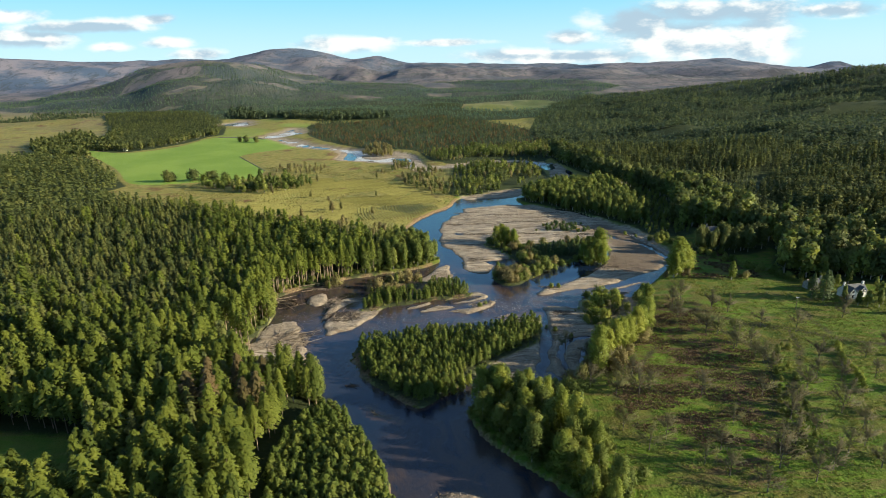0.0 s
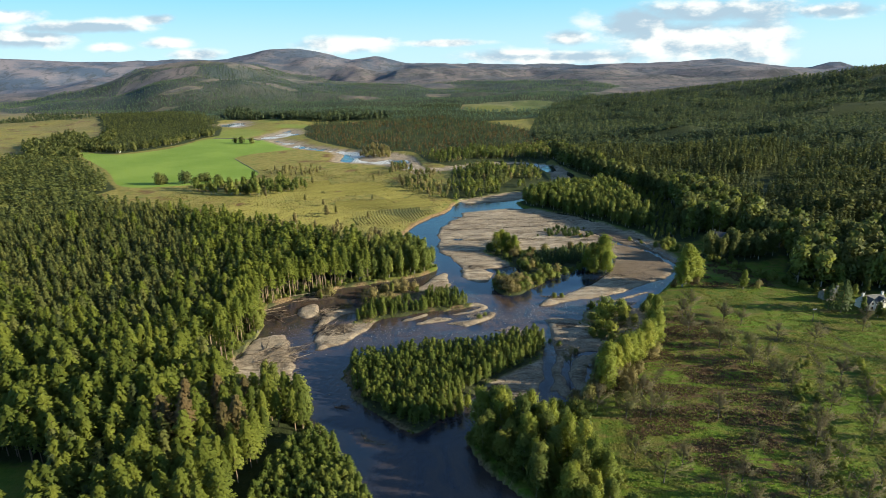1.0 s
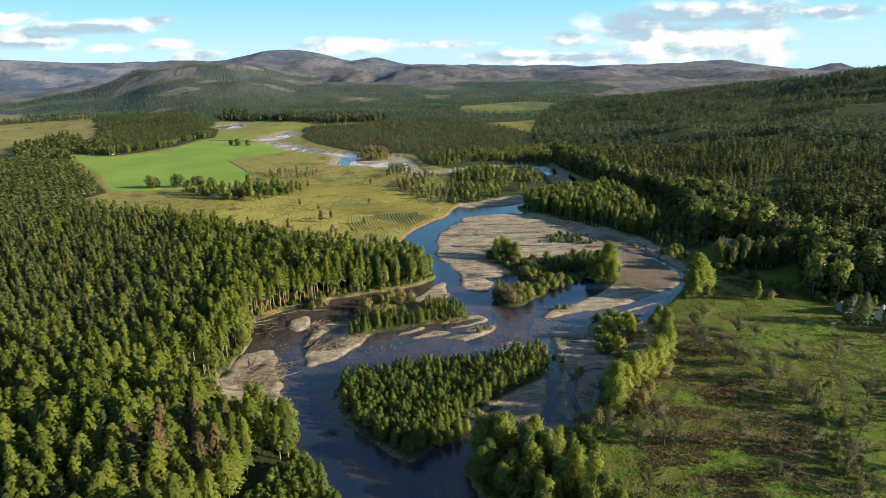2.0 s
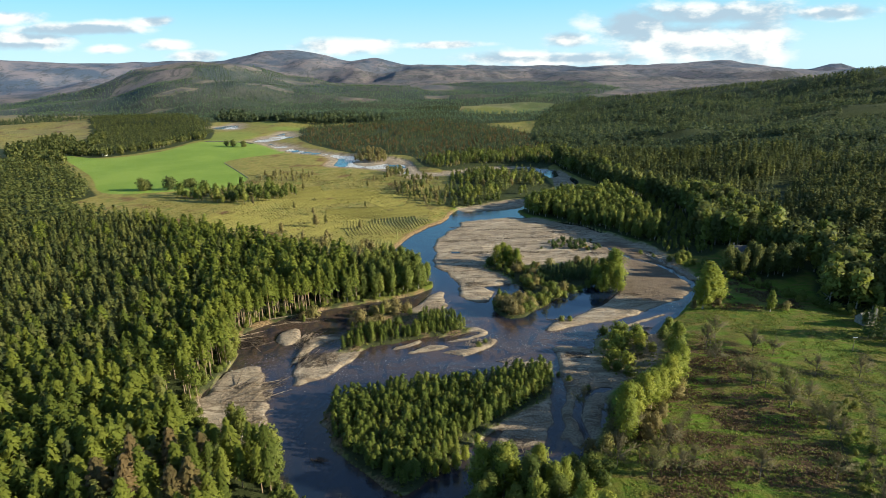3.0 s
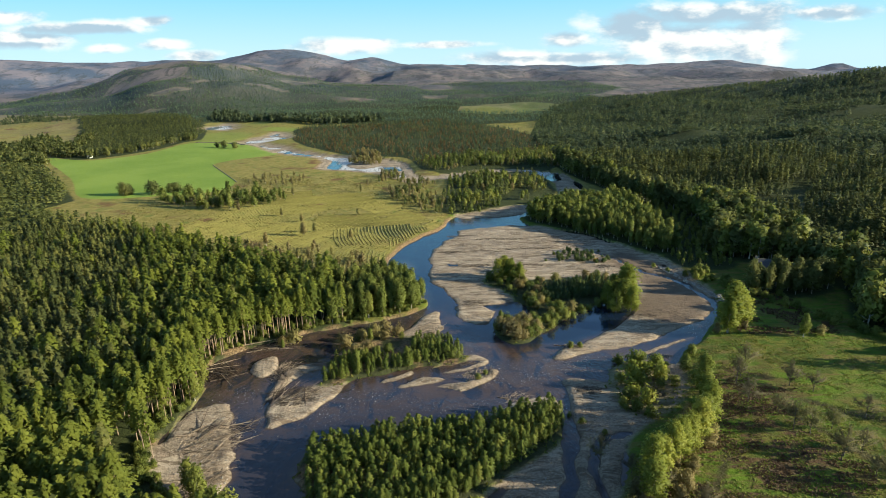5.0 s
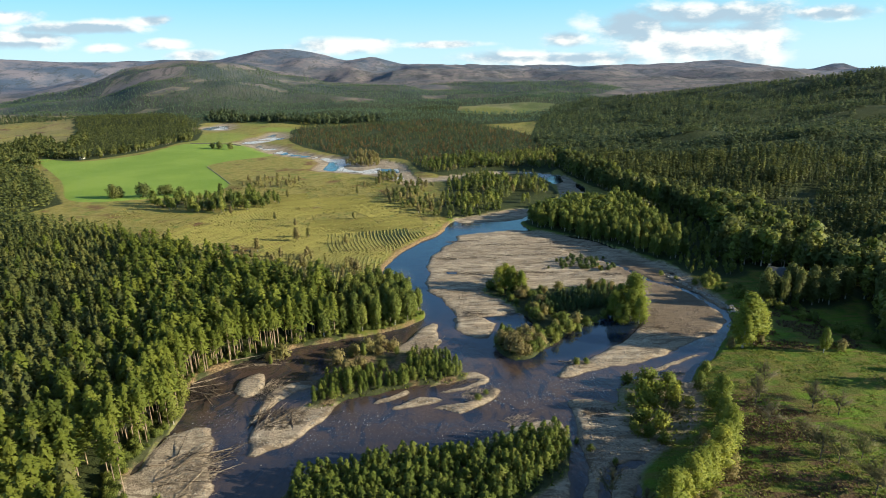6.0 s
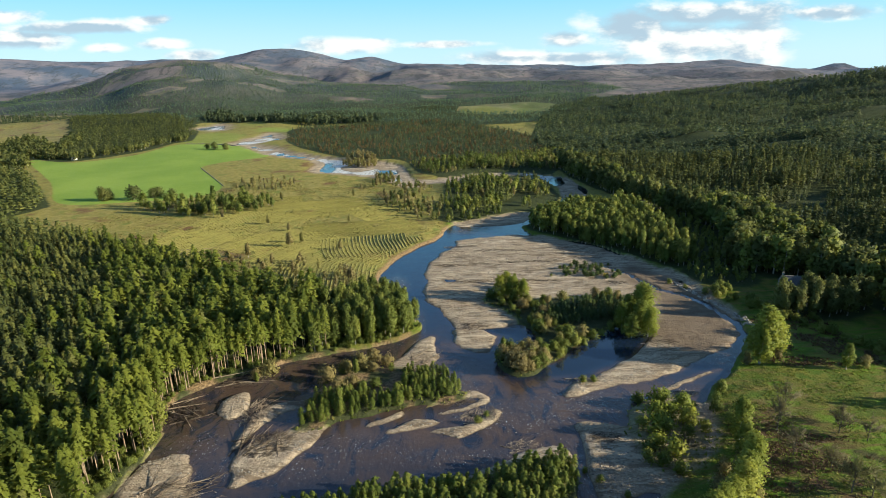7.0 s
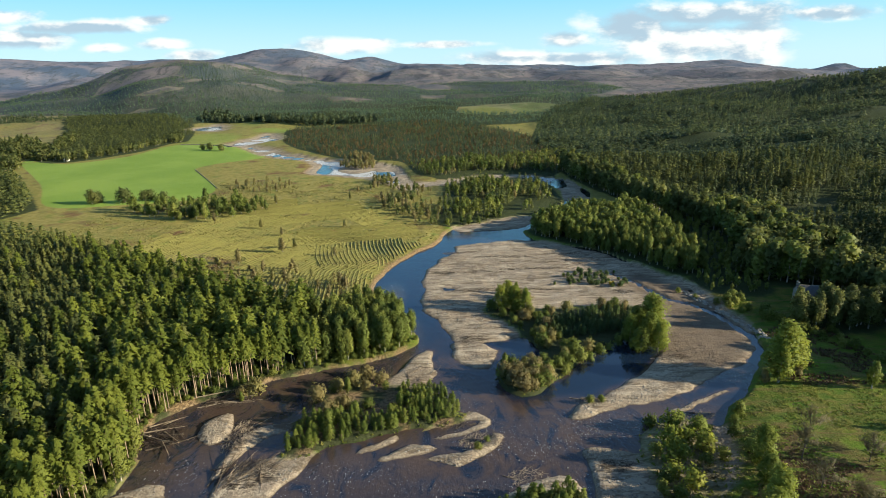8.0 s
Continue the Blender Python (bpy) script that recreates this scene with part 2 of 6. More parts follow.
RIGHT_CONIFERS = [(185, 610), (192, 540), (228, 525), (236, 487), (236, 410), (232, 372), (252, 355), (310, 348), (430, 335), (900, 330), (1700, 700), (2300, 1500), (1700, 2100), (600, 1950),
                  (350, 1700), (180, 1150), (150, 900), (158, 760), (178, 690)]
HEATH = [(70, 150), (64, 190), (74, 212), (92, 236), (104, 262), (116, 268), (126, 250), (124, 228), (116, 206), (112, 180), (104, 150), (86, 138)]


def curve_closed(pts, n=4):
    """A closed Catmull-Rom line through the points."""
    p = np.array(pts, float)
    a, b, c, d = np.roll(p, 1, 0), p, np.roll(p, -1, 0), np.roll(p, -2, 0)
    out = []
    for k in range(n):
        t = k / n
        out.append(0.5 * (2 * b + (c - a) * t + (2 * a - 5 * b + 4 * c - d) * t * t + (3 * b - a - 3 * c + d) * t ** 3))
    return np.stack(out, 1).reshape(-1, 2)


def sdf(pts, x, y, margin=60.0, smooth=True):
    """Signed distance to a closed shape, negative inside; far points get the margin."""
    p = curve_closed(pts) if smooth else np.array(pts, float)
    out = np.full(x.shape, margin)
    pick = (x > p[:, 0].min() - margin) & (x < p[:, 0].max() + margin) & (y > p[:, 1].min() - margin) & (y < p[:, 1].max() + margin)
    px, py = x[pick], y[pick]
    best, inside = np.full(px.shape, 1e9), np.zeros(px.shape, bool)
    q = np.roll(p, -1, 0)
    for (ax, ay), (bx, by) in zip(p, q):
        dx, dy = bx - ax, by - ay
        t = np.clip(((px - ax) * dx + (py - ay) * dy) / (dx * dx + dy * dy + 1e-9), 0, 1)
        best = np.minimum(best, (px - ax - t * dx) ** 2 + (py - ay - t * dy) ** 2)
        if ay != by:
            inside ^= ((ay > py) != (by > py)) & (px < dx * (py - ay) / dy + ax)
    d = np.sqrt(best)
    out[pick] = np.minimum(np.where(inside, -d, d), margin)
    return out


def line_distance(pts, x, y):
    """Distance to an open line and how far along it (0..1 by segment)."""
    best, along = np.full(x.shape, 1e9), np.zeros(x.shape)
    for i, ((ax, ay), (bx, by)) in enumerate(zip(pts[:-1], pts[1:])):
        dx, dy = bx - ax, by - ay
        t = np.clip(((x - ax) * dx + (y - ay) * dy) / (dx * dx + dy * dy + 1e-9), 0, 1)
        d = np.hypot(x - ax - t * dx, y - ay - t * dy)
        along = np.where(d < best, i + t, along)
        best = np.minimum(best, d)
    return best, along


def value_noise(x, y, seed=0.0):
    xi, yi = np.floor(x), np.floor(y)
    fx, fy = x - xi, y - yi
    fx, fy = fx * fx * (3 - 2 * fx), fy * fy * (3 - 2 * fy)

    def cell(i, j):
        v = np.sin(i * 127.1 + j * 311.7 + seed * 74.7) * 43758.5453
        return v - np.floor(v)
    return (cell(xi, yi) * (1 - fx) + cell(xi + 1, yi) * fx) * (1 - fy) + (cell(xi, yi + 1) * (1 - fx) + cell(xi + 1, yi + 1) * fx) * fy


def fbm(x, y, seed=0.0, octaves=4):
    total, amp, norm = 0.0, 1.0, 0.0
    for k in range(octaves):
        total = total + amp * value_noise(x * 2 ** k, y * 2 ** k, seed + k)
        norm += amp
        amp *= 0.5
    return total / norm


def smooth(v, lo, hi):
    t = np.clip((v - lo) / (hi - lo), 0, 1)
    return t * t * (3 - 2 * t)


# hill crests: x, y, height of the crest, reach of the slope
RIDGES = [
    [(220, 1500, -4, 500), (309, 1468, -10, 500), (452, 1483, 0, 600), (593, 1486, 13, 700), (729, 1480, 26, 800), (859, 1467, 47, 900), (953, 1408, 63, 900), (1011, 1367, 73, 900), (1250, 1250, 95, 900), (1700, 1150, 120, 1000), (3000, 1000, 140, 1200)],
    [(-1460, 2100, -4, 300), (-1360, 2157, 26, 400), (-1214, 2242, 74, 500), (-1107, 2297, 118, 700), (-979, 2355, 132, 850), (-804, 2420, 132, 850), (-683, 2457, 103, 800), (-600, 2479, 75, 800), (-422, 2515, 45, 800)],
    [(-3400, 2900, 190, 1200), (-2510, 3492, 190, 900), (-2378, 3583, 188, 900), (-2287, 3641, 165, 900), (-2057, 3776, 168, 900), (-1889, 3863, 172, 900), (-1649, 3971, 162, 900), (-1387, 4070, 175, 1200), (-1282, 4104, 194, 1500), (-1102, 4156, 238, 1700), (-957, 4192, 236, 1700), (-811, 4223, 205, 1700), (-623, 4255, 155, 1800), (-467, 4275, 169, 2000), (-231, 4294, 131, 2200), (486, 4273, 107, 2300), (1236, 4118, 93, 2300), (1573, 4002, 105, 2200), (1821, 3895, 110, 2000), (2025, 3793, 79, 1500), (2268, 3654, 26, 900)],
    [(-1900, 2900, 20, 400), (-1790, 3050, 118, 450), (-1730, 3130, 128, 450), (-1640, 3200, 110, 450), (-1560, 3300, 30, 400)],
    [(2448, 4012, 47, 500), (2522, 3966, 95, 500), (2587, 3924, 97, 500), (2678, 3862, 64, 500), (2791, 3782, 72, 700), (3600, 3200, 90, 900)],
]
FAR_RIVER = [(50, 511), (95, 545), (124, 590), (133, 640), (128, 690), (99, 722), (50, 720), (10, 690), (-18, 680)]
FAR_POOLS = [[(-15, 665), (-25, 706), (-40, 782), (-64, 817), (-98, 838), (-143, 862), (-168, 884), (-206, 922), (-234, 969), (-272, 1005), (-290, 1007), (-262, 955), (-226, 903), (-193, 873), (-159, 850), (-138, 810), (-134, 759), (-102, 741), (-64, 719), (-42, 691), (-24, 662)],
             [(-320, 1036), (-312, 1080), (-301, 1115), (-296, 1187), (-254, 1098), (-266, 1064), (-275, 1039), (-290, 1000)],
             [(-480, 1291), (-436, 1246), (-405, 1225), (-422, 1319), (-455, 1396), (-470, 1340)]]
FAR_BAR = [(-109, 790), (-91, 809), (-67, 775), (-82, 755), (-99, 762)]


def hills(x, y):
    rise = np.zeros(x.shape)
    for k, ridge in enumerate(RIDGES):
        i = np.arange(len(ridge))
        tops, reaches = [r[2] for r in ridge], [r[3] for r in ridge]
        if k in (0, 2):
            # the long crests: heights run straight down from them
            xs = [r[0] for r in ridge]
            d = np.hypot(0.9 * (y - np.interp(x, xs, [r[1] for r in ridge])), x - np.clip(x, xs[0], xs[-1]))
            top, reach = np.interp(x, xs, tops), np.interp(x, xs, reaches)
        else:
            d, along = line_distance([(a, b) for a, b, _, _ in ridge], x, y)
            top, reach = np.interp(along, i, tops), np.interp(along, i, reaches)
        s = np.clip(1 - d / reach, 0, 1)
        rise = np.maximum(rise, (top + 4) * (0.55 * s + 0.45 * s * s * (3 - 2 * s)))
    return rise


def gullies(x, y, high):
    """Spurs and gullies cut into the slopes below the crests."""
    out = 0.0
    for k, amp, drop in ((2, 190, 620), (1, 110, 320)):
        xs = [r[0] for r in RIDGES[k]]
        below = np.interp(x, xs, [r[1] for r in RIDGES[k]]) - y
        wide = smooth(below, 0, drop) * smooth(x, xs[0], xs[0] + 150) * smooth(x, xs[-1], xs[-1] - 150) * smooth(below, 2.6 * drop, 1.8 * drop)
        out = out + wide * smooth(high, 12, 60) * np.minimum(amp * (fbm(x / 330 + y / 1300, y / 620, 87 + k, 4) - 0.5) - 0.09 * amp, 0.02 * amp) * (1 - 0.45 * smooth(x, -500, 100))
    return out


def terrain(x, y):
    """Height of the ground, and how much of it is river gravel, at each place."""
    wx, wy = x + 3.0 * (fbm(x / 9, y / 9, 1) - 0.5), y + 3.0 * (fbm(x / 9, y / 9, 7) - 0.5)
    bx, by = wx + 7.0 * (fbm(x / 17, y / 13, 61) - 0.5), wy + 7.0 * (fbm(x / 17, y / 13, 67) - 0.5)
    high = hills(x, y)
    h = -3.5 + 1.1 * (fbm(x / 45, y / 45, 3) - 0.5) + high * (1 + 0.14 * (fbm(x / 330, y / 330, 85) - 0.5)) + np.minimum(high, 60) * 0.30 * (fbm(x / 170, y / 170, 5) - 0.5)
    wild = np.clip(smooth(x - 0.1 * y, 170, 300) + smooth(y, 1150, 1500), 0, 1)
    pools = np.full(x.shape, 150.0)
    for shape in FAR_POOLS:
        pools = np.minimum(pools, sdf(shape, wx, wy, 150))
    h = h + gullies(x, y, high) + smooth(pools, 5, 120) * wild * (42 * (fbm(x / 250, y / 85, 91, 3) - 0.5) + 4)
    far, _ = line_distance(FAR_RIVER, x, y)
    width = 9 + 8 * fbm(x / 60, y / 60, 11) - 4 * smooth(y, 690, 720)
    corr = np.minimum(sdf(CORRIDOR, wx, wy), np.where(y > 505, far - width, 60.0))
    corr = np.minimum(corr, pools - 5)
    h = h - 1.2 * smooth(corr, 14, 1) * smooth(y, 900, 700)
    bank = smooth(corr, 0.8, -1.0)
    bed = -7.0 + 1.5 * (fbm(x / 15 + y / 40, y / 22, 31) - 0.5) * smooth(y, 700, 560)
    h = h * (1 - bank) + bed * bank
    gravel = smooth(corr, -0.1, -1.5)
    braid = smooth(fbm(x / 30, y / 40, 21), 0.40, 0.48) * smooth(y, 560, 640) * bank * smooth(pools, 0, 12)
    h = h * (1 - braid) - 5.2 * braid
    ring = np.maximum(smooth(pools, -11, -3) * bank * smooth(pools, 30, 12), smooth(sdf(FAR_BAR, x, y), 5, -4))
    ring = np.maximum(ring, smooth(fbm(x / 30 + y / 60, y / 26, 33, 3), 0.50, 0.56) * smooth(pools, 2, -2))
    h = h * (1 - ring) - 5.35 * ring
    for shape in BARS:
        inside = smooth(sdf(shape, bx, by), 1.2, -2.2)
        top = -5.62 + 0.6 * (fbm(x / 5, y / 5, 13, 5) - 0.45) + 1.15 * (fbm(x / 24 + y / 60, y / 8, 15) - 0.42) - 0.22 * smooth(x, 98, 122) * smooth(y, 300, 330) + 0.4 * smooth(x, -44, -54) + 0.4 * smooth(x, 30, 42) * smooth(y, 292, 282)
        top = top + (-5.9 - top) * smooth(y, 190, 182) * smooth(y, 140, 150)
        h = h * (1 - inside) + np.maximum(h, top) * inside
        gravel = np.maximum(gravel, inside)
    pool = smooth(sdf(POOL, wx, wy), 1.0, -2.0)
    for line, wide in CUTS:
        d, _ = line_distance(line, wx, wy)
        wide = wide * (0.6 + 0.8 * fbm(x / 11, y / 11, 29))
        pool = np.maximum(pool, smooth(d, wide, 0.3 * wide) * 0.9)
    h = h * (1 - pool) - 7.2 * pool
    for shape in (PINE_ISLAND, STRIP_ISLAND, POOL_ISLAND, SHRUB_ISLAND):
        d = sdf(shape, wx, wy)
        inside = smooth(d, 1.0, -2.0)
        h = h * (1 - inside) + (-5.0 + 0.5 * (fbm(x / 5, y / 5, 9) - 0.5)) * inside
        gravel = gravel * (1 - (0.35 if shape is SHRUB_ISLAND else 0.95) * smooth(d, 2.2, 0.4))
    return h, gravel, corr


def graded(lo, hi, start, stop, step, growth):
    """Even steps from start to stop, growing beyond."""
    mid = list(np.arange(start, stop, step))
    up, s = [], step
    v = mid[-1]
    while v < hi:
        s *= growth
        v += s
        up.append(v)
    down, s, v = [], step, mid[0]
    while v > lo:
        s *= growth
        v -= s
        down.append(v)
    return np.array(down[::-1] + mid + up)


def mesh_of(name, verts, faces, mats, mat_index=None, smooth_faces=False, attrs=None, normals=None):
    """A mesh from arrays of corners and of faces with three or four corners."""
    me = bpy.data.meshes.new(name)
    verts, faces = np.asarray(verts, np.float32), np.asarray(faces, np.int32)
    n, k = faces.shape
    me.vertices.add(len(verts))
    me.vertices.foreach_set("co", verts.ravel())
    me.loops.add(n * k)
    me.loops.foreach_set("vertex_index", faces.ravel())
    me.polygons.add(n)
    me.polygons.foreach_set("loop_start", np.arange(0, n * k, k, dtype=np.int32))
    if mat_index is not None:
        me.polygons.foreach_set("material_index", np.asarray(mat_index, np.int32))
    me.polygons.foreach_set("use_smooth", np.full(n, smooth_faces))
    for key, values in (attrs or {}).items():
        a = me.attributes.new(key, "FLOAT", "POINT")
        a.data.foreach_set("value", np.asarray(values, np.float32))
    for m in mats:
        me.materials.append(m)
    me.update(calc_edges=True)
    if normals is not None:
        me.normals_split_custom_set_from_vertices(np.asarray(normals, np.float32))
    return me


# ---- materials ----
def ground_material():
    m, nt = material("valley_ground")
    p = place(nt)
    fine, mid, broad, patch = noise_tex(nt, 1.3, 6, 0.65, p), noise_tex(nt, 0.22, 5, 0.6, p), noise_tex(nt, 0.03, 4, 0.55, p), noise_tex(nt, 0.09, 4, 0.6, p, 0.6)
    # pasture with brown heath patches
    grass = mixc(nt, ramp(nt, mid, 0.35, 0.65), (0.062, 0.118, 0.012), (0.16, 0.158, 0.03))
    grass = mixc(nt, ramp(nt, broad, 0.4, 0.65), grass, (0.115, 0.195, 0.016))
    swath = noise_tex(nt, 0.30, 5, 0.62, vcalc(nt, "MULTIPLY", p, (0.22, 1.0, 1.0)), 0.7)
    grass = mixc(nt, calc(nt, "MULTIPLY", ramp(nt, swath, 0.50, 0.64), 0.7), grass, (0.19, 0.15, 0.05))
    grass = mixc(nt, calc(nt, "MULTIPLY", ramp(nt, swath, 0.46, 0.34), 0.6), grass, (0.05, 0.085, 0.014))
    heath = mixc(nt, fine, (0.035, 0.022, 0.014), (0.17, 0.11, 0.055))
    col = mixc(nt, calc(nt, "MULTIPLY", attr(nt, "heath"), ramp(nt, calc(nt, "ADD", calc(nt, "MULTIPLY", patch, 0.5), calc(nt, "MULTIPLY", swath, 0.5)), 0.44, 0.56)), grass, heath)
    rough = mixc(nt, ramp(nt, mid, 0.3, 0.7), (0.22, 0.20, 0.05), (0.33, 0.275, 0.085))
    rough = mixc(nt, ramp(nt, patch, 0.52, 0.68), rough, (0.17, 0.20, 0.045))
    rough = mixc(nt, ramp(nt, broad, 0.55, 0.7), rough, (0.17, 0.10, 0.045))
    col = mixc(nt, attr(nt, "rough"), col, rough)
    meadow = mixc(nt, ramp(nt, noise_tex(nt, 0.012, 5, 0.6, p), 0.35, 0.65), (0.175, 0.30, 0.04), (0.265, 0.385, 0.065))
    ragged = calc(nt, "MULTIPLY", calc(nt, "SUBTRACT", noise_tex(nt, 0.16, 5, 0.7, p), 0.5), 0.16)
    field = ramp(nt, calc(nt, "ADD", attr(nt, "meadow"), calc(nt, "MULTIPLY", ragged, 0.5)), 0.47, 0.53)
    col = mixc(nt, calc(nt, "MAXIMUM", field, attr(nt, "pale")), col, mixc(nt, ramp(nt, fine, 0.3, 0.8), meadow, (0.23, 0.31, 0.06)))
    moor = mixc(nt, ramp(nt, noise_tex(nt, 0.006, 6, 0.65, p), 0.38, 0.62), (0.07, 0.066, 0.062), (0.245, 0.185, 0.145))
    moor = mixc(nt, ramp(nt, noise_tex(nt, 0.011, 5, 0.6, p), 0.55, 0.7), moor, (0.10, 0.115, 0.06))
    mottle = noise_tex(nt, 0.02, 8, 0.68, vcalc(nt, "MULTIPLY", p, (1.0, 0.45, 1.0)), 0.8)
    moor = mixc(nt, calc(nt, "MULTIPLY", ramp(nt, mottle, 0.48, 0.58), 0.55), moor, (0.05, 0.058, 0.048))
    col = mixc(nt, attr(nt, "moor"), col, moor)
    # mottled hill rock with the blue of distance haze put into its colour
    hazy_rock = mixc(nt, ramp(nt, noise_tex(nt, 0.004, 6, 0.65, p), 0.4, 0.6), (0.08, 0.115, 0.18), (0.215, 0.205, 0.245))
    hazy_rock = mixc(nt, calc(nt, "MULTIPLY", ramp(nt, mottle, 0.50, 0.60), 0.6), hazy_rock, (0.055, 0.07, 0.085))
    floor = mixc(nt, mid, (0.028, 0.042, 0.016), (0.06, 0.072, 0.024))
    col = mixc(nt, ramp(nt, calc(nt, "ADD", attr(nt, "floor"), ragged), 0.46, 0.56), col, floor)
    col = mixc(nt, attr(nt, "haze_share"), col, hazy_rock)
    col = mixc(nt, attr(nt, "track"), col, mixc(nt, mid, (0.03, 0.035, 0.012), (0.10, 0.085, 0.04)))
    soil = mixc(nt, ramp(nt, fine, 0.35, 0.65), (0.09, 0.06, 0.032), (0.30, 0.21, 0.115))
    col = mixc(nt, attr(nt, "soil"), col, soil)
    stones = mixc(nt, ramp(nt, fine, 0.25, 0.8), (0.20, 0.158, 0.115), (0.50, 0.415, 0.31))
    stones = mixc(nt, ramp(nt, mid, 0.45, 0.75), stones, (0.37, 0.29, 0.215))
    streak = noise_tex(nt, 0.16, 5, 0.65, vcalc(nt, "MULTIPLY", p, (0.4, 1.4, 1.0)), 2.0)
    stones = mixc(nt, calc(nt, "MULTIPLY", ramp(nt, streak, 0.50, 0.62), 0.8), stones, (0.15, 0.115, 0.08))
    pale = noise_tex(nt, 0.1, 6, 0.7, vcalc(nt, "MULTIPLY", p, (0.55, 1.9, 1.0)), 1.4)
    stones = mixc(nt, calc(nt, "MULTIPLY", ramp(nt, pale, 0.52, 0.60), 0.7), stones, (0.55, 0.465, 0.355))
    stones = mixc(nt, calc(nt, "MULTIPLY", ramp(nt, pale, 0.42, 0.37), 0.7), stones, (0.16, 0.12, 0.085))
    z = nt.nodes.new("ShaderNodeSeparateXYZ")
    nt.links.new(p, z.inputs[0])
    wet = ramp(nt, z.outputs["Z"], -5.72, -5.98)
    stones = mixc(nt, calc(nt, "MULTIPLY", wet, 0.7), stones, (0.09, 0.065, 0.045))
    stones = mixc(nt, attr(nt, "damp"), stones, mixc(nt, mid, (0.105, 0.078, 0.058), (0.20, 0.152, 0.112)))
    col = mixc(nt, attr(nt, "gravel"), col, stones)
    col = mixc(nt, 0.35, col, mixc(nt, fine, (0.35, 0.35, 0.35), (1.0, 1.0, 1.0)), "MULTIPLY")
    tall = calc(nt, "ADD", calc(nt, "ADD", calc(nt, "MULTIPLY", fine, 0.6), mid), calc(nt, "MULTIPLY", swath, calc(nt, "SUBTRACT", 0.8, calc(nt, "MULTIPLY", attr(nt, "gravel"), 0.8))))
    finish(nt, surface(nt, col, 0.9, bump(nt, tall, 1.0, 0.8), 0, 0.15))
    return m


def water_material():
    m, nt = material("peaty_water")
    p = place(nt)
    long = vcalc(nt, "MULTIPLY", p, (1.0, 0.55, 1.0))
    ripple = calc(nt, "ADD", noise_tex(nt, 0.9, 5, 0.6, long), calc(nt, "MULTIPLY", noise_tex(nt, 0.18, 3, 0.5, p), 0.7))
    streak = noise_tex(nt, 0.11, 6, 0.65, vcalc(nt, "MULTIPLY", p, (1.0, 0.6, 1.0)), 1.2)
    shoal = calc(nt, "MULTIPLY", attr(nt, "shallow"), ramp(nt, streak, 0.26, 0.56), clamp=True)
    bed = mixc(nt, noise_tex(nt, 1.6, 5, 0.7, p), (0.05, 0.030, 0.019), (0.135, 0.088, 0.058))
    # reflected sky blue is put into the deep water's own colour, beside brown shoals
    col = mixc(nt, shoal, (0.008, 0.018, 0.04), bed)
    riffle = attr(nt, "riffle")
    broken = calc(nt, "ADD", noise_tex(nt, 1.9, 5, 0.75, long), calc(nt, "MULTIPLY", calc(nt, "MAXIMUM", calc(nt, "SUBTRACT", riffle, 1.0), 0.0), 0.14))
    fleck = calc(nt, "MULTIPLY", riffle, ramp(nt, broken, 0.61, 0.68), clamp=True)
    col = mixc(nt, fleck, col, (0.55, 0.55, 0.54))
    still = calc(nt, "SUBTRACT", 1.0, calc(nt, "MULTIPLY", attr(nt, "calm"), 0.9))
    lively = calc(nt, "MULTIPLY", still, calc(nt, "ADD", 0.6, calc(nt, "MULTIPLY", riffle, 0.9)))
    shader = surface(nt, col, mixc(nt, fleck, (0.07, 0.07, 0.07), (0.6, 0.6, 0.6)), bump(nt, calc(nt, "MULTIPLY", ripple, lively), 0.6, 0.3), 0, 0.8)
    shader.node.inputs["IOR"].default_value = 1.45
    finish(nt, shader)
    return m


def leaf_material(name, dark, mid, light, through_share=0.3):
    m, nt = material(name)
    obj = nt.nodes.new("ShaderNodeObjectInfo").outputs["Random"]
    tint = calc(nt, "FRACT", calc(nt, "ADD", attr(nt, "tint"), obj))
    col = mixc(nt, ramp(nt, tint, 0.0, 0.5), dark, mid)
    col = mixc(nt, ramp(nt, tint, 0.55, 1.0), col, light)
    tone = mixc(nt, island(nt), (0.86, 0.86, 0.86), (1.12, 1.12, 1.06))
    col = mixc(nt, 1.0, col, tone, "MULTIPLY")
    t = nt.nodes.new("ShaderNodeBsdfTranslucent")
    nt.links.new(col, t.inputs["Color"])
    mix = nt.nodes.new("ShaderNodeMixShader")
    mix.inputs[0].default_value = through_share
    nt.links.new(surface(nt, col, 0.65, None, 0, 0.25), mix.inputs[1])
    nt.links.new(t.outputs[0], mix.inputs[2])
    finish(nt, mix.outputs[0])
    return m


def plain_material(name, a, b, scale, rough=0.8, relief=0.4, spec=0.3):
    m, nt = material(name)
    c = nt.nodes.new("ShaderNodeTexCoord").outputs["Object"]
    n = noise_tex(nt, scale, 6, 0.62, c)
    col = mixc(nt, ramp(nt, n, 0.3, 0.7), a, b)
    col = mixc(nt, calc(nt, "MULTIPLY", nt.nodes.new("ShaderNodeObjectInfo").outputs["Random"], 0.35), col, tuple(v * 0.6 for v in a))
    finish(nt, surface(nt, col, rough, bump(nt, n, relief, 0.05), 0, spec))
    return m


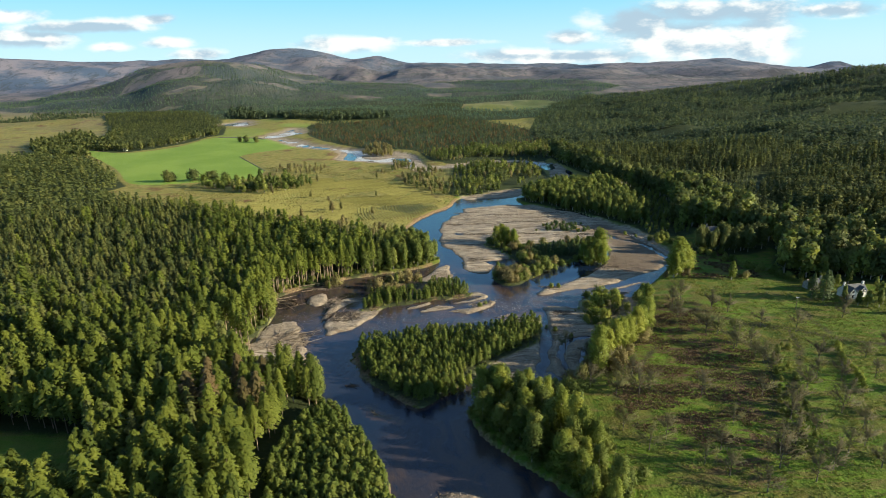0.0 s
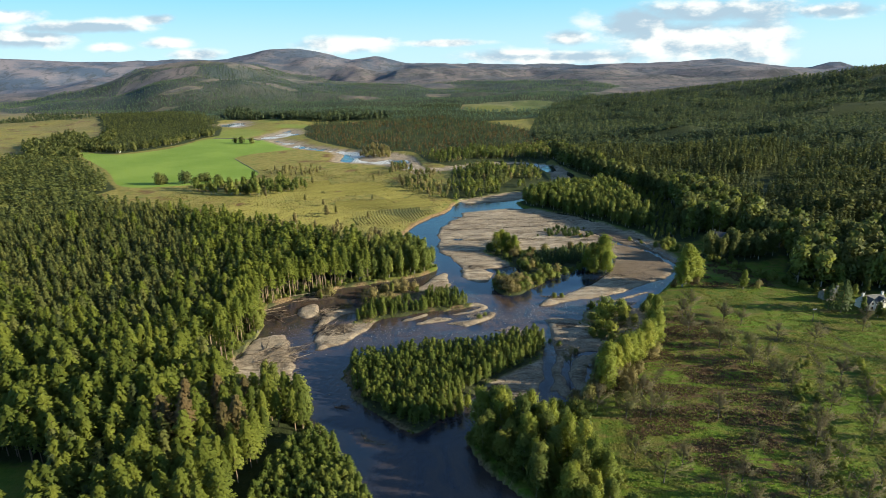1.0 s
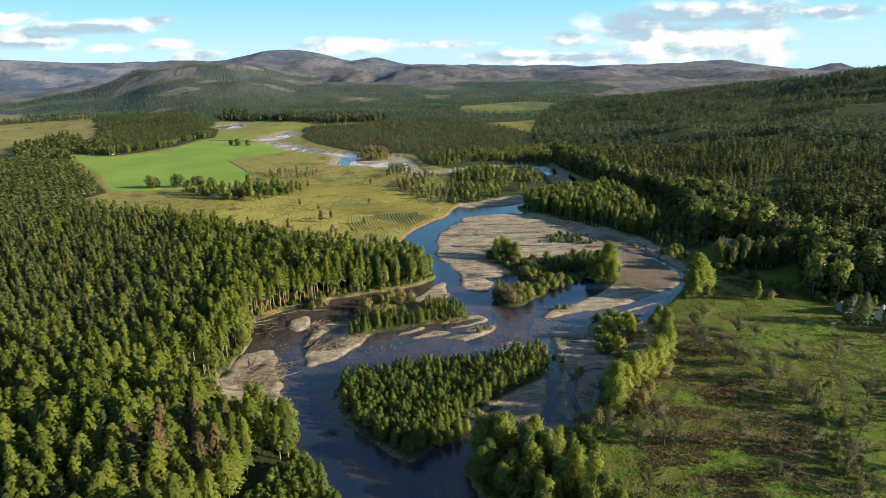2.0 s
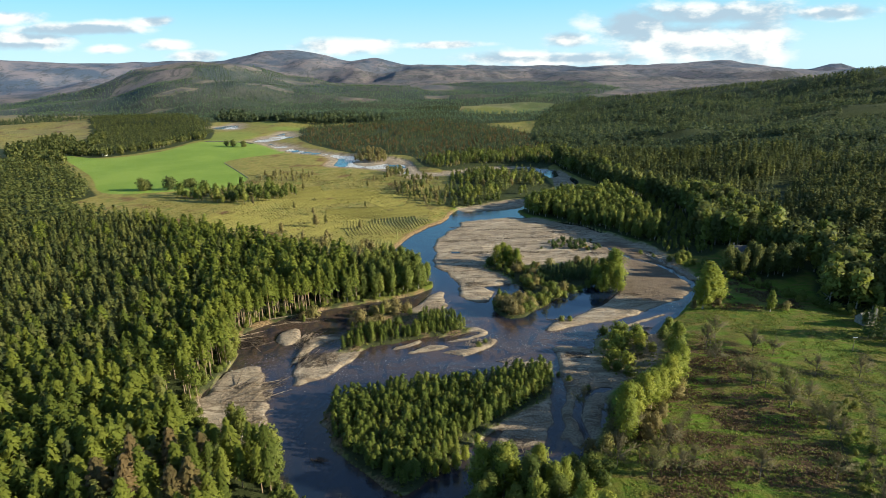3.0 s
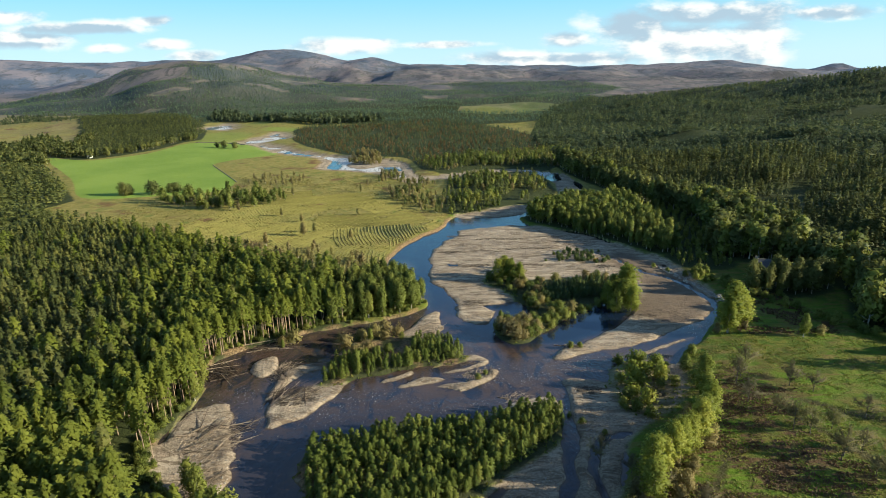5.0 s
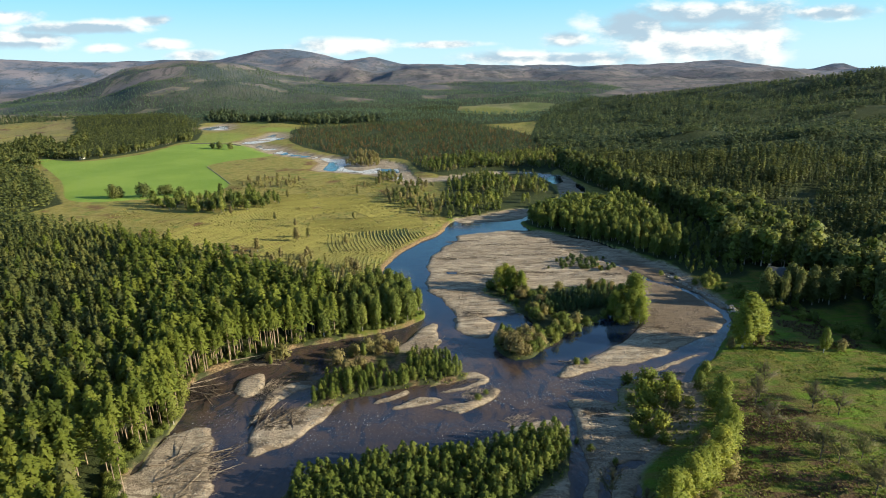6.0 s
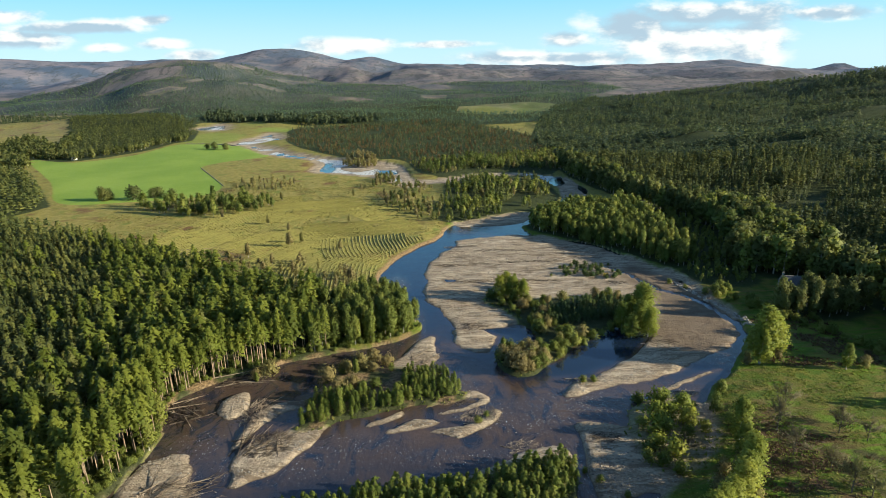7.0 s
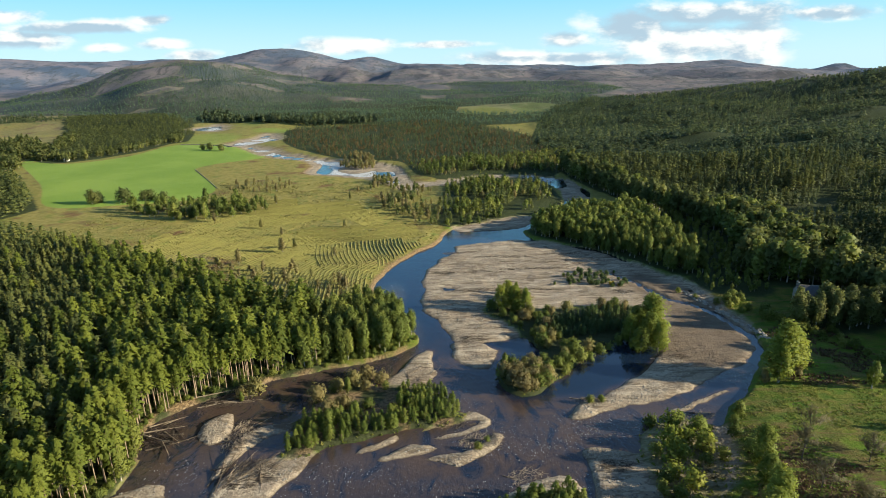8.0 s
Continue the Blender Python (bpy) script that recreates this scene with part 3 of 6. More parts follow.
GROUND, RIVER = ground_material(), water_material()
PINE_LEAF = leaf_material("pine_needles", (0.118, 0.152, 0.03), (0.172, 0.208, 0.037), (0.232, 0.262, 0.048), 0.52)
SPRUCE_LEAF = leaf_material("spruce_needles", (0.055, 0.09, 0.036), (0.085, 0.125, 0.044), (0.125, 0.165, 0.05), 0.45)
HILLSIDE_LEAF = leaf_material("plantation_spruce_needles", (0.066, 0.086, 0.034), (0.102, 0.122, 0.042), (0.15, 0.162, 0.052), 0.45)
YOUNG_LEAF = leaf_material("young_pine_needles", (0.085, 0.118, 0.022), (0.128, 0.165, 0.03), (0.185, 0.21, 0.042), 0.4)
BIRCH_LEAF = leaf_material("birch_leaves", (0.105, 0.138, 0.032), (0.16, 0.195, 0.042), (0.225, 0.245, 0.056), 0.42)
BRIGHT_LEAF = leaf_material("fresh_birch_leaves", (0.165, 0.205, 0.038), (0.23, 0.268, 0.046), (0.295, 0.315, 0.058), 0.46)
OLIVE_LEAF = leaf_material("olive_spruce_needles", (0.095, 0.116, 0.04), (0.142, 0.162, 0.05), (0.195, 0.205, 0.062), 0.48)
# the cool cast of distance haze is put into these far needles
REMOTE_LEAF = leaf_material("haze_blued_pine_needles", (0.065, 0.112, 0.085), (0.098, 0.152, 0.1), (0.14, 0.195, 0.105), 0.4)
# bluer spruce green: skylit shade of the far slope put into the colour
HILL_LEAF = leaf_material("shade_blued_spruce_needles", (0.062, 0.09, 0.052), (0.092, 0.122, 0.06), (0.13, 0.155, 0.066), 0.45)
DULL_LEAF = leaf_material("budding_twigs", (0.21, 0.18, 0.085), (0.27, 0.228, 0.1), (0.25, 0.24, 0.085), 0.48)
TWIG_LEAF = leaf_material("bare_alder_twigs", (0.125, 0.112, 0.07), (0.165, 0.15, 0.088), (0.165, 0.17, 0.07), 0.46)
RUSSET_LEAF = leaf_material("russet_needles", (0.12, 0.095, 0.04), (0.17, 0.12, 0.055), (0.14, 0.12, 0.04), 0.25)
GORSE_LEAF = leaf_material("gorse_flowers", (0.20, 0.17, 0.02), (0.5, 0.36, 0.02), (0.6, 0.42, 0.03), 0.2)
BARK = plain_material("pine_bark", (0.19, 0.14, 0.10), (0.42, 0.32, 0.23), 3.0)
GREY_BARK = plain_material("alder_bark", (0.09, 0.075, 0.06), (0.20, 0.175, 0.14), 3.0)
PALE_BARK = plain_material("birch_bark", (0.28, 0.25, 0.21), (0.52, 0.49, 0.44), 4.0)

# ---- ground and river ----
REMOTE_ZONE = [(-1700, 1500), (-900, 1650), (-650, 1450), (-230, 1330), (160, 1250), (320, 1500), (500, 2000), (700, 2500), (-300, 2700), (-900, 2450), (-1700, 2250)]


STRIP_WOOD = [(250, 1815), (390, 1850), (530, 1850), (640, 1800), (650, 1850), (530, 1915), (390, 1920), (250, 1880)]


def remote_cover(x, y):
    """Where the far woods stand, 0 to 1."""
    inside = smooth(sdf(REMOTE_ZONE, x, y, 200), 60, -60) * smooth(fbm(x / 260, y / 150, 62) - 0.10 * smooth(y - 0.25 * x, 1900, 2500), 0.25, 0.31) * smooth(hills(x, y) + 70 * (fbm(x / 90, y / 90, 63) - 0.5), 132, 105)
    inside = np.maximum(inside, smooth(sdf(STRIP_WOOD, x, y, 200), 20, -20))
    d = np.minimum(sdf(FAR_POOLS[2], x, y), sdf(FAR_POOLS[1], x, y))
    return inside * smooth(d, 12, 25) * smooth(sdf(FAR_FIELDS[0], x, y), 2, 10) * smooth(sdf(FAR_FIELDS[1], x, y), 2, 10) * smooth(sdf(FAR_FIELDS[2], x, y), 2, 10) * smooth(sdf(OCHRE_HILL, x, y), 0, 10)


def edge(d):
    """One half on an outline, rising inwards over 40 m."""
    return np.clip(0.5 - d / 40, 0, 1)


def build_ground():
    gx, gy = graded(-4300, 4300, -110, 155, 1.6, 1.05), graded(-700, 4900, 112, 510, 1.7, 1.03)
    X, Y = np.meshgrid(gx, gy)
    x, y = X.ravel(), Y.ravel()
    h, gravel, corr = terrain(x, y)
    wob = 14 * (fbm(x / 30, y / 30, 41) - 0.5)
    meadow = edge(sdf(MEADOW, x, y))
    pale = np.zeros(x.shape)
    for f, share in ((FAR_FIELDS[0], 0.42), (FAR_FIELDS[1], 0.6), (FAR_FIELDS[2], 0.3), (UPPER_FIELD, 0.45)):
        pale = np.maximum(pale, share * smooth(sdf(f, x, y + wob), 8, -8))
    rough = np.maximum(smooth(sdf(ROUGH, x + wob, y), 8, -6), smooth(sdf(OCHRE_HILL, x + wob, y), 20, -20))
    rough = np.maximum(rough, smooth(y + wob, 545, 590) * (x < 200) * 0.85)
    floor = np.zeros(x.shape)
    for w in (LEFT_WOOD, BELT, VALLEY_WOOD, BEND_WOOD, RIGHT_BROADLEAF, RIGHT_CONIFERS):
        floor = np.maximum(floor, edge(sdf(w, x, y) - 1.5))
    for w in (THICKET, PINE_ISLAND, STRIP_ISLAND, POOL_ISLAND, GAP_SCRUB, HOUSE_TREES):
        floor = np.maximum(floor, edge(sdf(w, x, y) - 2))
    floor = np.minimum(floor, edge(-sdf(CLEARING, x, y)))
    moor = smooth(y + 0.25 * np.abs(x) + wob * 8 - 600 * smooth(x, -250, -500), 1350, 1750) * (1 - pale)
    moor = np.maximum(moor, np.maximum(smooth(hills(x, y), 55, 100), smooth(y + wob * 6, 1560, 1800) * (1 - pale)))
    moor = np.maximum(moor, 0.32 * smooth(sdf(OCHRE_HILL, x + wob, y), 20, -20) * smooth(fbm(x / 70, y / 60, 58), 0.34, 0.5))
    heath = smooth(sdf(HEATH, x + wob, y + wob * 0.5), 14, -10) + 0.25
    soil = smooth(corr, 2.0, 0.4) * smooth(fbm(x / 9, y / 9, 77), 0.52, 0.64) * (x < 20)
    soil = np.maximum(soil, smooth(sdf(ROUGH, x, y), 4, -1) * smooth(corr, 3.5, 1.0))
    soil = np.maximum(soil, smooth(corr, 4.5, 2.2) * smooth(fbm(x / 7, y / 7, 78), 0.5, 0.6) * (x < -30) * smooth(y, 180, 190) * smooth(y, 318, 308))
    pale = np.maximum(pale, 0.35 * smooth(sdf(CLEARING, x, y), 1, -3))
    track = np.zeros(x.shape)
    for line, wide in (([(152, 232), (145, 212), (135, 196), (125, 184), (118, 178)], 0.9), ([(171, 252), (168, 240), (167, 228)], 0.8), ([(88, 218), (74, 198), (64, 188), (60, 178)], 0.8), ([(128, 246), (140, 236), (152, 232), (168, 222), (190, 214)], 1.5), ([(118, 240), (124, 226), (130, 210), (122, 190), (108, 165)], 1.0)):
        d, _ = line_distance(line, x + wob * 0.12, y)
        track = np.maximum(track, smooth(d, wide + 0.9, wide - 0.3))
    remote = remote_cover(x, y)
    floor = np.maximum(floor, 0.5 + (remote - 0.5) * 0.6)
    moor *= 1 - 0.85 * remote
    n, k = len(gy), len(gx)
    i = np.arange(n * k).reshape(n, k)
    faces = np.stack([i[:-1, :-1], i[:-1, 1:], i[1:, 1:], i[1:, :-1]], -1).reshape(-1, 4)
    # the share of painted haze blue grows with distance
    me = mesh_of("ground", np.stack([x, y, h], 1), faces, [GROUND], None, True,
                 {"gravel": gravel, "meadow": meadow, "pale": pale, "rough": rough, "floor": np.where(gravel > 0.5, 0.0, floor), "moor": moor * (1 - gravel), "haze_share": 0.42 * smooth(y + 0.35 * np.abs(x), 1500, 2500) * (1 - pale) + 0.42 * smooth(y + 0.35 * np.abs(x), 3300, 4300) + 0.45 * smooth(-x, 1200, 1900) * smooth(y, 2600, 3000) + 0.35 * smooth(x, 2250, 2450) * smooth(y, 3400, 3700), "track": track, "heath": np.clip(heath, 0, 1), "soil": soil, "damp": np.maximum(0.85 * smooth(sdf(DAMP_FLAT, x + wob * 0.6, y + wob * 0.4), 5, -5), 0.25 * smooth(sdf(CHANNEL_GRAVEL, x + wob, y + wob), 6, -6))})
    tagged(new("ground", me), "valley floor of pasture, heath and river gravel rising to moorland hills", "ground", kind="structure")
    # the water is one level sheet over the carved bed
    low = (h < WATER + 0.35)[faces].any(1)
    used = np.unique(faces[low])
    back = np.zeros(n * k, np.int64)
    back[used] = np.arange(len(used))
    ux, uy, uh = x[used], y[used], h[used]
    shallow = smooth(uh, -7.35, -6.2) * (0.55 + 0.45 * fbm(ux / 8, uy / 8, 17)) * (1 - 0.8 * smooth(uy + 0.5 * ux, 330, 350) * smooth(ux, 25, 10)) * (1 - 0.9 * smooth(sdf(POOL, ux, uy), 2, -2))
    reach = np.maximum(smooth(sdf(BROWN_REACH, ux, uy), 12, -8), 0.75 * smooth(uy, 180, 165) * smooth(ux + 0.35 * (uy - 120), -8, 18))
    shallow = np.maximum(shallow, reach * (0.45 + 0.5 * fbm(ux / 12, uy / 12, 16)) * (1 - 0.9 * smooth(sdf(POOL, ux, uy), 2, -2)))
    rif = np.zeros(ux.shape)
    for cx, cy, rx, ry in ((58, 277, 26, 12), (-22, 256, 26, 8), (12, 290, 12, 16), (-72, 258, 12, 10), (2, 128, 16, 8), (24, 500, 14, 10), (10, 250, 30, 6), (122, 310, 18, 14), (-40, 248, 30, 10), (30, 272, 30, 14), (-10, 345, 12, 30), (-18, 392, 10, 22), (46, 240, 6, 24)):
        rif = np.maximum(rif, 1 - np.hypot((ux - cx) / rx, (uy - cy) / ry))
    rough_water = 2.4 * smooth(uy, 660, 700) * smooth(fbm(ux / 26, uy / 40, 18), 0.36, 0.56)
    shallow = np.maximum(shallow, np.clip(rif * 0.8, 0, 0.6))
    me = mesh_of("water", np.stack([ux, uy, np.full(len(ux), WATER)], 1), back[faces[low]], [RIVER], None, True, {"shallow": shallow, "calm": smooth(sdf(POOL, ux, uy), 2, -2) * smooth(ux, 40, 52), "riffle": np.maximum(np.clip(rif * 1.6, 0, 1), rough_water)})
    tagged(new("water", me), "dark peaty river water reflecting the blue sky", "river", kind="structure")
    return gx, gy, h.reshape(n, k), gravel.reshape(n, k)


SHEET = build_ground()


# ---- trees ----
def trunk_mesh(rng, h, r, sides=6, rings=4, lean=0.0):
    v, f = [], []
    for j in range(rings + 1):
        u = j / rings
        for k in range(sides):
            a = 2 * math.pi * k / sides
            rr = r * (1 - 0.9 * u) * (1.25 if j == 0 else 1)
            v.append((rr * math.cos(a) + lean * h * u * u, rr * math.sin(a), h * u - (0.4 if j == 0 else 0)))
    for j in range(rings):
        for k in range(sides):
            a, b = j * sides + k, j * sides + (k + 1) % sides
            f += [(a, b, b + sides), (a, b + sides, a + sides)]
    return np.array(v), np.array(f)


def stick(p, q, r):
    """A thin three-sided limb from p to q."""
    p, q = np.array(p, float), np.array(q, float)
    d = q - p
    s = np.cross(d, (0.3, 0.2, 1.0))
    s /= np.linalg.norm(s) + 1e-9
    t = np.cross(d, s)
    t /= np.linalg.norm(t) + 1e-9
    v = [p + r * (math.cos(a) * s + math.sin(a) * t) for a in (0, 2.1, 4.2)] + [q]
    return np.array(v), np.array([(0, 1, 3), (1, 2, 3), (2, 0, 3)])


def joined(pieces):
    vs, fs, n = [], [], 0
    for v, f in pieces:
        vs.append(v), fs.append(f + n)
        n += len(v)
    return np.concatenate(vs), np.concatenate(fs)


def unit(a):
    return a / (np.linalg.norm(a, axis=-1, keepdims=True) + 1e-9)


def sprays(p, facing, along, size, soft, rng, slim=0.55, lively=0.3):
    """A three-cornered spray at each place, facing its way, drawn out along another; soft: the way in which it takes the light."""
    facing = unit(facing)
    t = unit(np.cross(facing, along))
    s = np.cross(t, facing)
    g = (size * rng.uniform(0.65, 1.35, len(p)))[:, None]
    v = np.stack([p + g * s, p - 0.6 * g * s + slim * g * t, p - 0.6 * g * s - slim * g * t], 1)
    f = np.arange(len(p) * 3).reshape(-1, 3)
    n = unit(unit(soft) + lively * (facing - unit(soft)))
    back = (np.cross(v[:, 1] - v[:, 0], v[:, 2] - v[:, 0]) * n).sum(1) < 0
    v[back] = v[back][:, ::-1]
    return v.reshape(-1, 3), f, np.repeat(n, 3, 0)


def conifer_crown(rng, h, radius, z0, whorls, arms, tufts, size, droop, power=0.75):
    """Branches in whorls up a tapering crown, each with tufts of needles that thicken towards its tip."""
    rng = np.random.default_rng(rng.randrange(10 ** 6))
    p, facing, along, soft = [], [], [], []
    for j in range(whorls):
        u = (j + 0.5) / whorls
        z = z0 + (h - z0) * (u ** 0.92)
        reach = radius * ((1 - u) ** power) * (0.45 + 0.55 * min(1.0, u * 4 + 0.3)) + 0.12
        lop = rng.uniform(0, 6.3)
        k = np.arange(arms)
        a = 2 * math.pi * (k + rng.uniform(-0.4, 0.4, arms)) / arms + j * 1.1
        L = reach * rng.uniform(0.68, 1.16, arms) * (1 + 0.16 * np.cos(a - lop))
        zb = z + rng.uniform(-0.5, 0.5, arms) * (h - z0) / whorls
        a, L, zb = np.repeat(a, tufts), np.repeat(L, tufts), np.repeat(zb, tufts)
        n = len(a)
        t = np.sqrt(rng.uniform(0.10, 1.1, n))
        b = a + rng.normal(0, 0.55 / max(arms, 5) * 2.0, n)
        out = np.stack([np.cos(b), np.sin(b), np.zeros(n)], 1)
        up = np.array((0, 0, 1.0))
        zz = zb + L * (0.16 * np.sin(2.6 * t) - droop * t * t) + rng.normal(0, 0.14, n) * (h - z0) / whorls
        p.append(out * (L * t)[:, None] + zz[:, None] * up)
        facing.append(0.5 * out + 0.8 * up + rng.normal(0, 0.33, (n, 3)))
        along.append(out * (1 - 0.3 * droop) + rng.normal(0, 0.45, (n, 3)) - 0.3 * droop * up)
        soft.append(out * (0.85 - 0.5 * u) + (0.5 + 0.4 * u - 0.25 * (1 - t))[:, None] * up)
    v, f, n = sprays(np.concatenate(p), np.concatenate(facing), np.concatenate(along), size, np.concatenate(soft), rng, 0.55, 0.3 if size < 1.2 else 0.08)
    tip, q = 0.045 * h + 0.15, len(v)
    v = np.concatenate([v, [(0.2, 0, h - 2 * tip), (-0.1, 0.17, h - 2 * tip), (-0.1, -0.17, h - 2 * tip), (0, 0, h)]])
    f = np.concatenate([f, [(q, q + 1, q + 3), (q + 1, q + 2, q + 3), (q + 2, q, q + 3)]])
    return v, f, np.concatenate([n, unit(np.array([(1, 0, 0.6), (-0.5, 0.87, 0.6), (-0.5, -0.87, 0.6), (0, 0, 1)]))])


def leafy_crown(rng, h, radius, z0, lobes, leaves, size, tall=1.0):
    """Clumps of small leaf sprays on lobes round the limbs, open between."""
    rng = np.random.default_rng(rng.randrange(10 ** 6))
    p, facing, soft = [], [], []
    each = leaves // lobes
    for j in range(lobes):
        u = (j + 0.5) / lobes
        z = z0 + (h - z0) * (0.10 + 0.80 * u)
        spread = radius * math.sin(math.pi * (0.18 + 0.72 * u) ** 0.85) * 0.72
        a = j * 2.4 + rng.uniform(-0.5, 0.5)
        d = spread * rng.uniform(0.35, 1.0)
        lr = radius * rng.uniform(0.36, 0.62) * (18 / max(lobes, 18)) ** 0.6
        n = unit(rng.normal(0, 1, (each, 3)) + np.array((0, 0, 0.25)))
        q = np.array((d * math.cos(a), d * math.sin(a), z)) + n * (lr * rng.uniform(0.3, 1.3, each) ** 0.8)[:, None] * np.array((1, 1, tall))
        p.append(q)
        facing.append(n + 0.55 * rng.normal(0, 1, (each, 3)))
        soft.append(0.28 * n + 0.8 * unit((q - np.array((0, 0, z0 + 0.42 * (h - z0)))) * np.array((1, 1, radius * 2 / max(h - z0, 1)))) + np.array((0, 0, 0.15)))
    p, facing = np.concatenate(p), np.concatenate(facing)
    return sprays(p, facing, rng.normal(0, 1, p.shape), size, np.concatenate(soft), rng, 0.8, 0.3 if size < 1.0 else 0.1)


def wood_normals(v):
    return unit(v * np.array((1, 1, 0)) + np.array((0.01, 0, 0.02)))


def limbs(rng, h, radius, z0, count, thick):
    out = []
    for j in range(count):
        u = (j + 0.5) / count
        a = j * 2.4 + rng.uniform(-0.4, 0.4)
        z = z0 * 0.8 + (h - z0) * 0.7 * u
        L = radius * rng.uniform(0.6, 1.0) * (1 - 0.45 * u)
        out.append(stick((0, 0, z), (L * math.cos(a), L * math.sin(a), z + L * rng.uniform(0.4, 1.0)), thick * (1 - 0.6 * u)))
    return out


def twig_crown(rng, h, radius, z0, count, leaves, size):
    """A thin, nearly leafless crown: rising limbs, each with a feathery fan of fine twigs and a few buds."""
    out, tips = [], []
    arms = rng.randrange(7, 11)
    for j in range(arms):
        a = j * 2.4 + rng.uniform(-0.6, 0.6)
        z = z0 * 0.7 + (h - z0) * 0.45 * rng.uniform(0, 1)
        L = radius * rng.uniform(0.55, 1.15)
        p = np.array((0, 0, z))
        q = np.array((L * math.cos(a), L * math.sin(a), min(h * 0.9, z + rng.uniform(0.25, 0.55) * (h - z0))))
        if j < 2:
            q = np.array((0.25 * L * math.cos(a), 0.25 * L * math.sin(a), h * 0.9))
        out.append(stick(p, q, 0.09))
        for k in range(count // arms):
            t = rng.uniform(0.3, 1.0)
            o = p + (q - p) * t
            d = (q - p) / np.linalg.norm(q - p) + np.array((rng.gauss(0, 0.6), rng.gauss(0, 0.6), rng.gauss(0.25, 0.45)))
            e = o + d * rng.uniform(0.5, 1.5)
            out.append(stick(o, e, 0.04))
            tips.append(e - d * rng.uniform(0, 0.5))
    v, f = joined(out)
    pick = np.array([tips[rng.randrange(len(tips))] for _ in range(leaves)])
    nrng = np.random.default_rng(rng.randrange(10 ** 6))
    pick = pick + nrng.normal(0, 0.18, pick.shape)
    away = pick - np.array((0, 0, z0 + 0.3 * (h - z0)))
    lv, lf, ln = sprays(pick, unit(away) + nrng.normal(0, 0.6, pick.shape), nrng.normal(0, 1, pick.shape), size, away, nrng, 0.7)
    return np.concatenate([v, lv]), np.concatenate([f, lf + len(v)]), np.concatenate([unit(v - np.array((0, 0, z0))), ln])


def tree_kinds(seed):
    """Prototypes in near, middle and far detail: name -> list of (trunk, crown)."""
    rng = random.Random(seed)
    kinds = {}

    def conifers(name, count, h, radius, clear, droop, lod, power=0.75):
        whorls, arms, tufts, size, sides = lod
        kinds[name] = [(trunk_mesh(rng, h * 0.93, 0.0075 * h + 0.02, sides, 2 if sides > 3 else 1, rng.uniform(-0.02, 0.02)),
                        conifer_crown(rng, h * rng.uniform(0.93, 1.05), radius * rng.uniform(0.8, 1.2), h * clear * rng.uniform(0.6, 1.3), whorls, arms, tufts, size, droop, power)) for _ in range(count)]
    conifers("pine_near", 8, 20, 3.8, 0.28, 0.05, (16, 9, 13, 0.47, 6), 0.58)
    conifers("pine_close", 7, 20, 3.8, 0.30, 0.05, (14, 8, 6, 0.68, 5), 0.58)
    conifers("pine_mid", 8, 20, 3.8, 0.34, 0.05, (10, 7, 3, 1.05, 4), 0.58)
    conifers("edge_pine", 7, 20, 2.6, 0.56, 0.05, (10, 7, 5, 0.66, 5), 0.62)
    conifers("spruce_near", 4, 15, 3.0, 0.08, 0.22, (16, 8, 8, 0.45, 6))
    conifers("spruce_mid", 6, 18, 3.1, 0.2, 0.2, (10, 6, 3, 1.0, 4), 0.7)
    conifers("spruce_far", 6, 14.5, 2.7, 0.08, 0.2, (8, 6, 1, 1.25, 3), 0.85)
    conifers("spruce_thin", 5, 15.5, 2.9, 0.1, 0.2, (6, 5, 1, 1.5, 3), 0.75)
    conifers("spruce_remote", 5, 12.5, 3.4, 0.05, 0.2, (4, 4, 1, 2.0, 3), 0.8)
    conifers("young_near", 7, 6.2, 1.85, 0.05, -0.18, (10, 7, 7, 0.33, 4), 0.55)
    conifers("young_mid", 6, 6.0, 1.85, 0.05, -0.15, (8, 6, 4, 0.45, 3), 0.55)

    def leafy(name, count, h, radius, clear, lobes, leaves, size, tall, twig=0):
        out = []
        for _ in range(count):
            hh, rr = h * rng.uniform(0.9, 1.1), radius * rng.uniform(0.85, 1.15)
            z0 = hh * clear
            wood = [trunk_mesh(rng, hh * 0.8, 0.014 * hh + 0.03, 5, 3, rng.uniform(-0.06, 0.06))] + (limbs(rng, hh, rr, z0, 7, 0.012 * hh) if leaves > 200 or twig else [])
            crown = twig_crown(rng, hh, rr, z0, twig, leaves, size) if twig else leafy_crown(rng, hh, rr, z0, lobes, leaves, size, tall)
            out.append((joined(wood), crown))
        kinds[name] = out
    leafy("birch_near", 8, 12.2, 2.8, 0.12, 26, 1700, 0.33, 1.4)
    leafy("birch_mid", 7, 12.5, 3.4, 0.12, 16, 320, 0.72, 1.3)
    leafy("birch_far", 5, 12, 3.3, 0.1, 10, 110, 1.1, 1.25)
    leafy("birch_remote", 5, 12, 3.6, 0.05, 6, 36, 1.9, 1.2)
    leafy("bush_near", 7, 3.6, 2.1, 0.03, 12, 640, 0.25, 0.95)
    leafy("bare_near", 9, 7.6, 3.1, 0.25, 0, 460, 0.18, 1.0, 300)
    leafy("birch_fine", 7, 12.2, 2.8, 0.08, 40, 3400, 0.21, 1.4)
    return kinds


KINDS = tree_kinds(7)


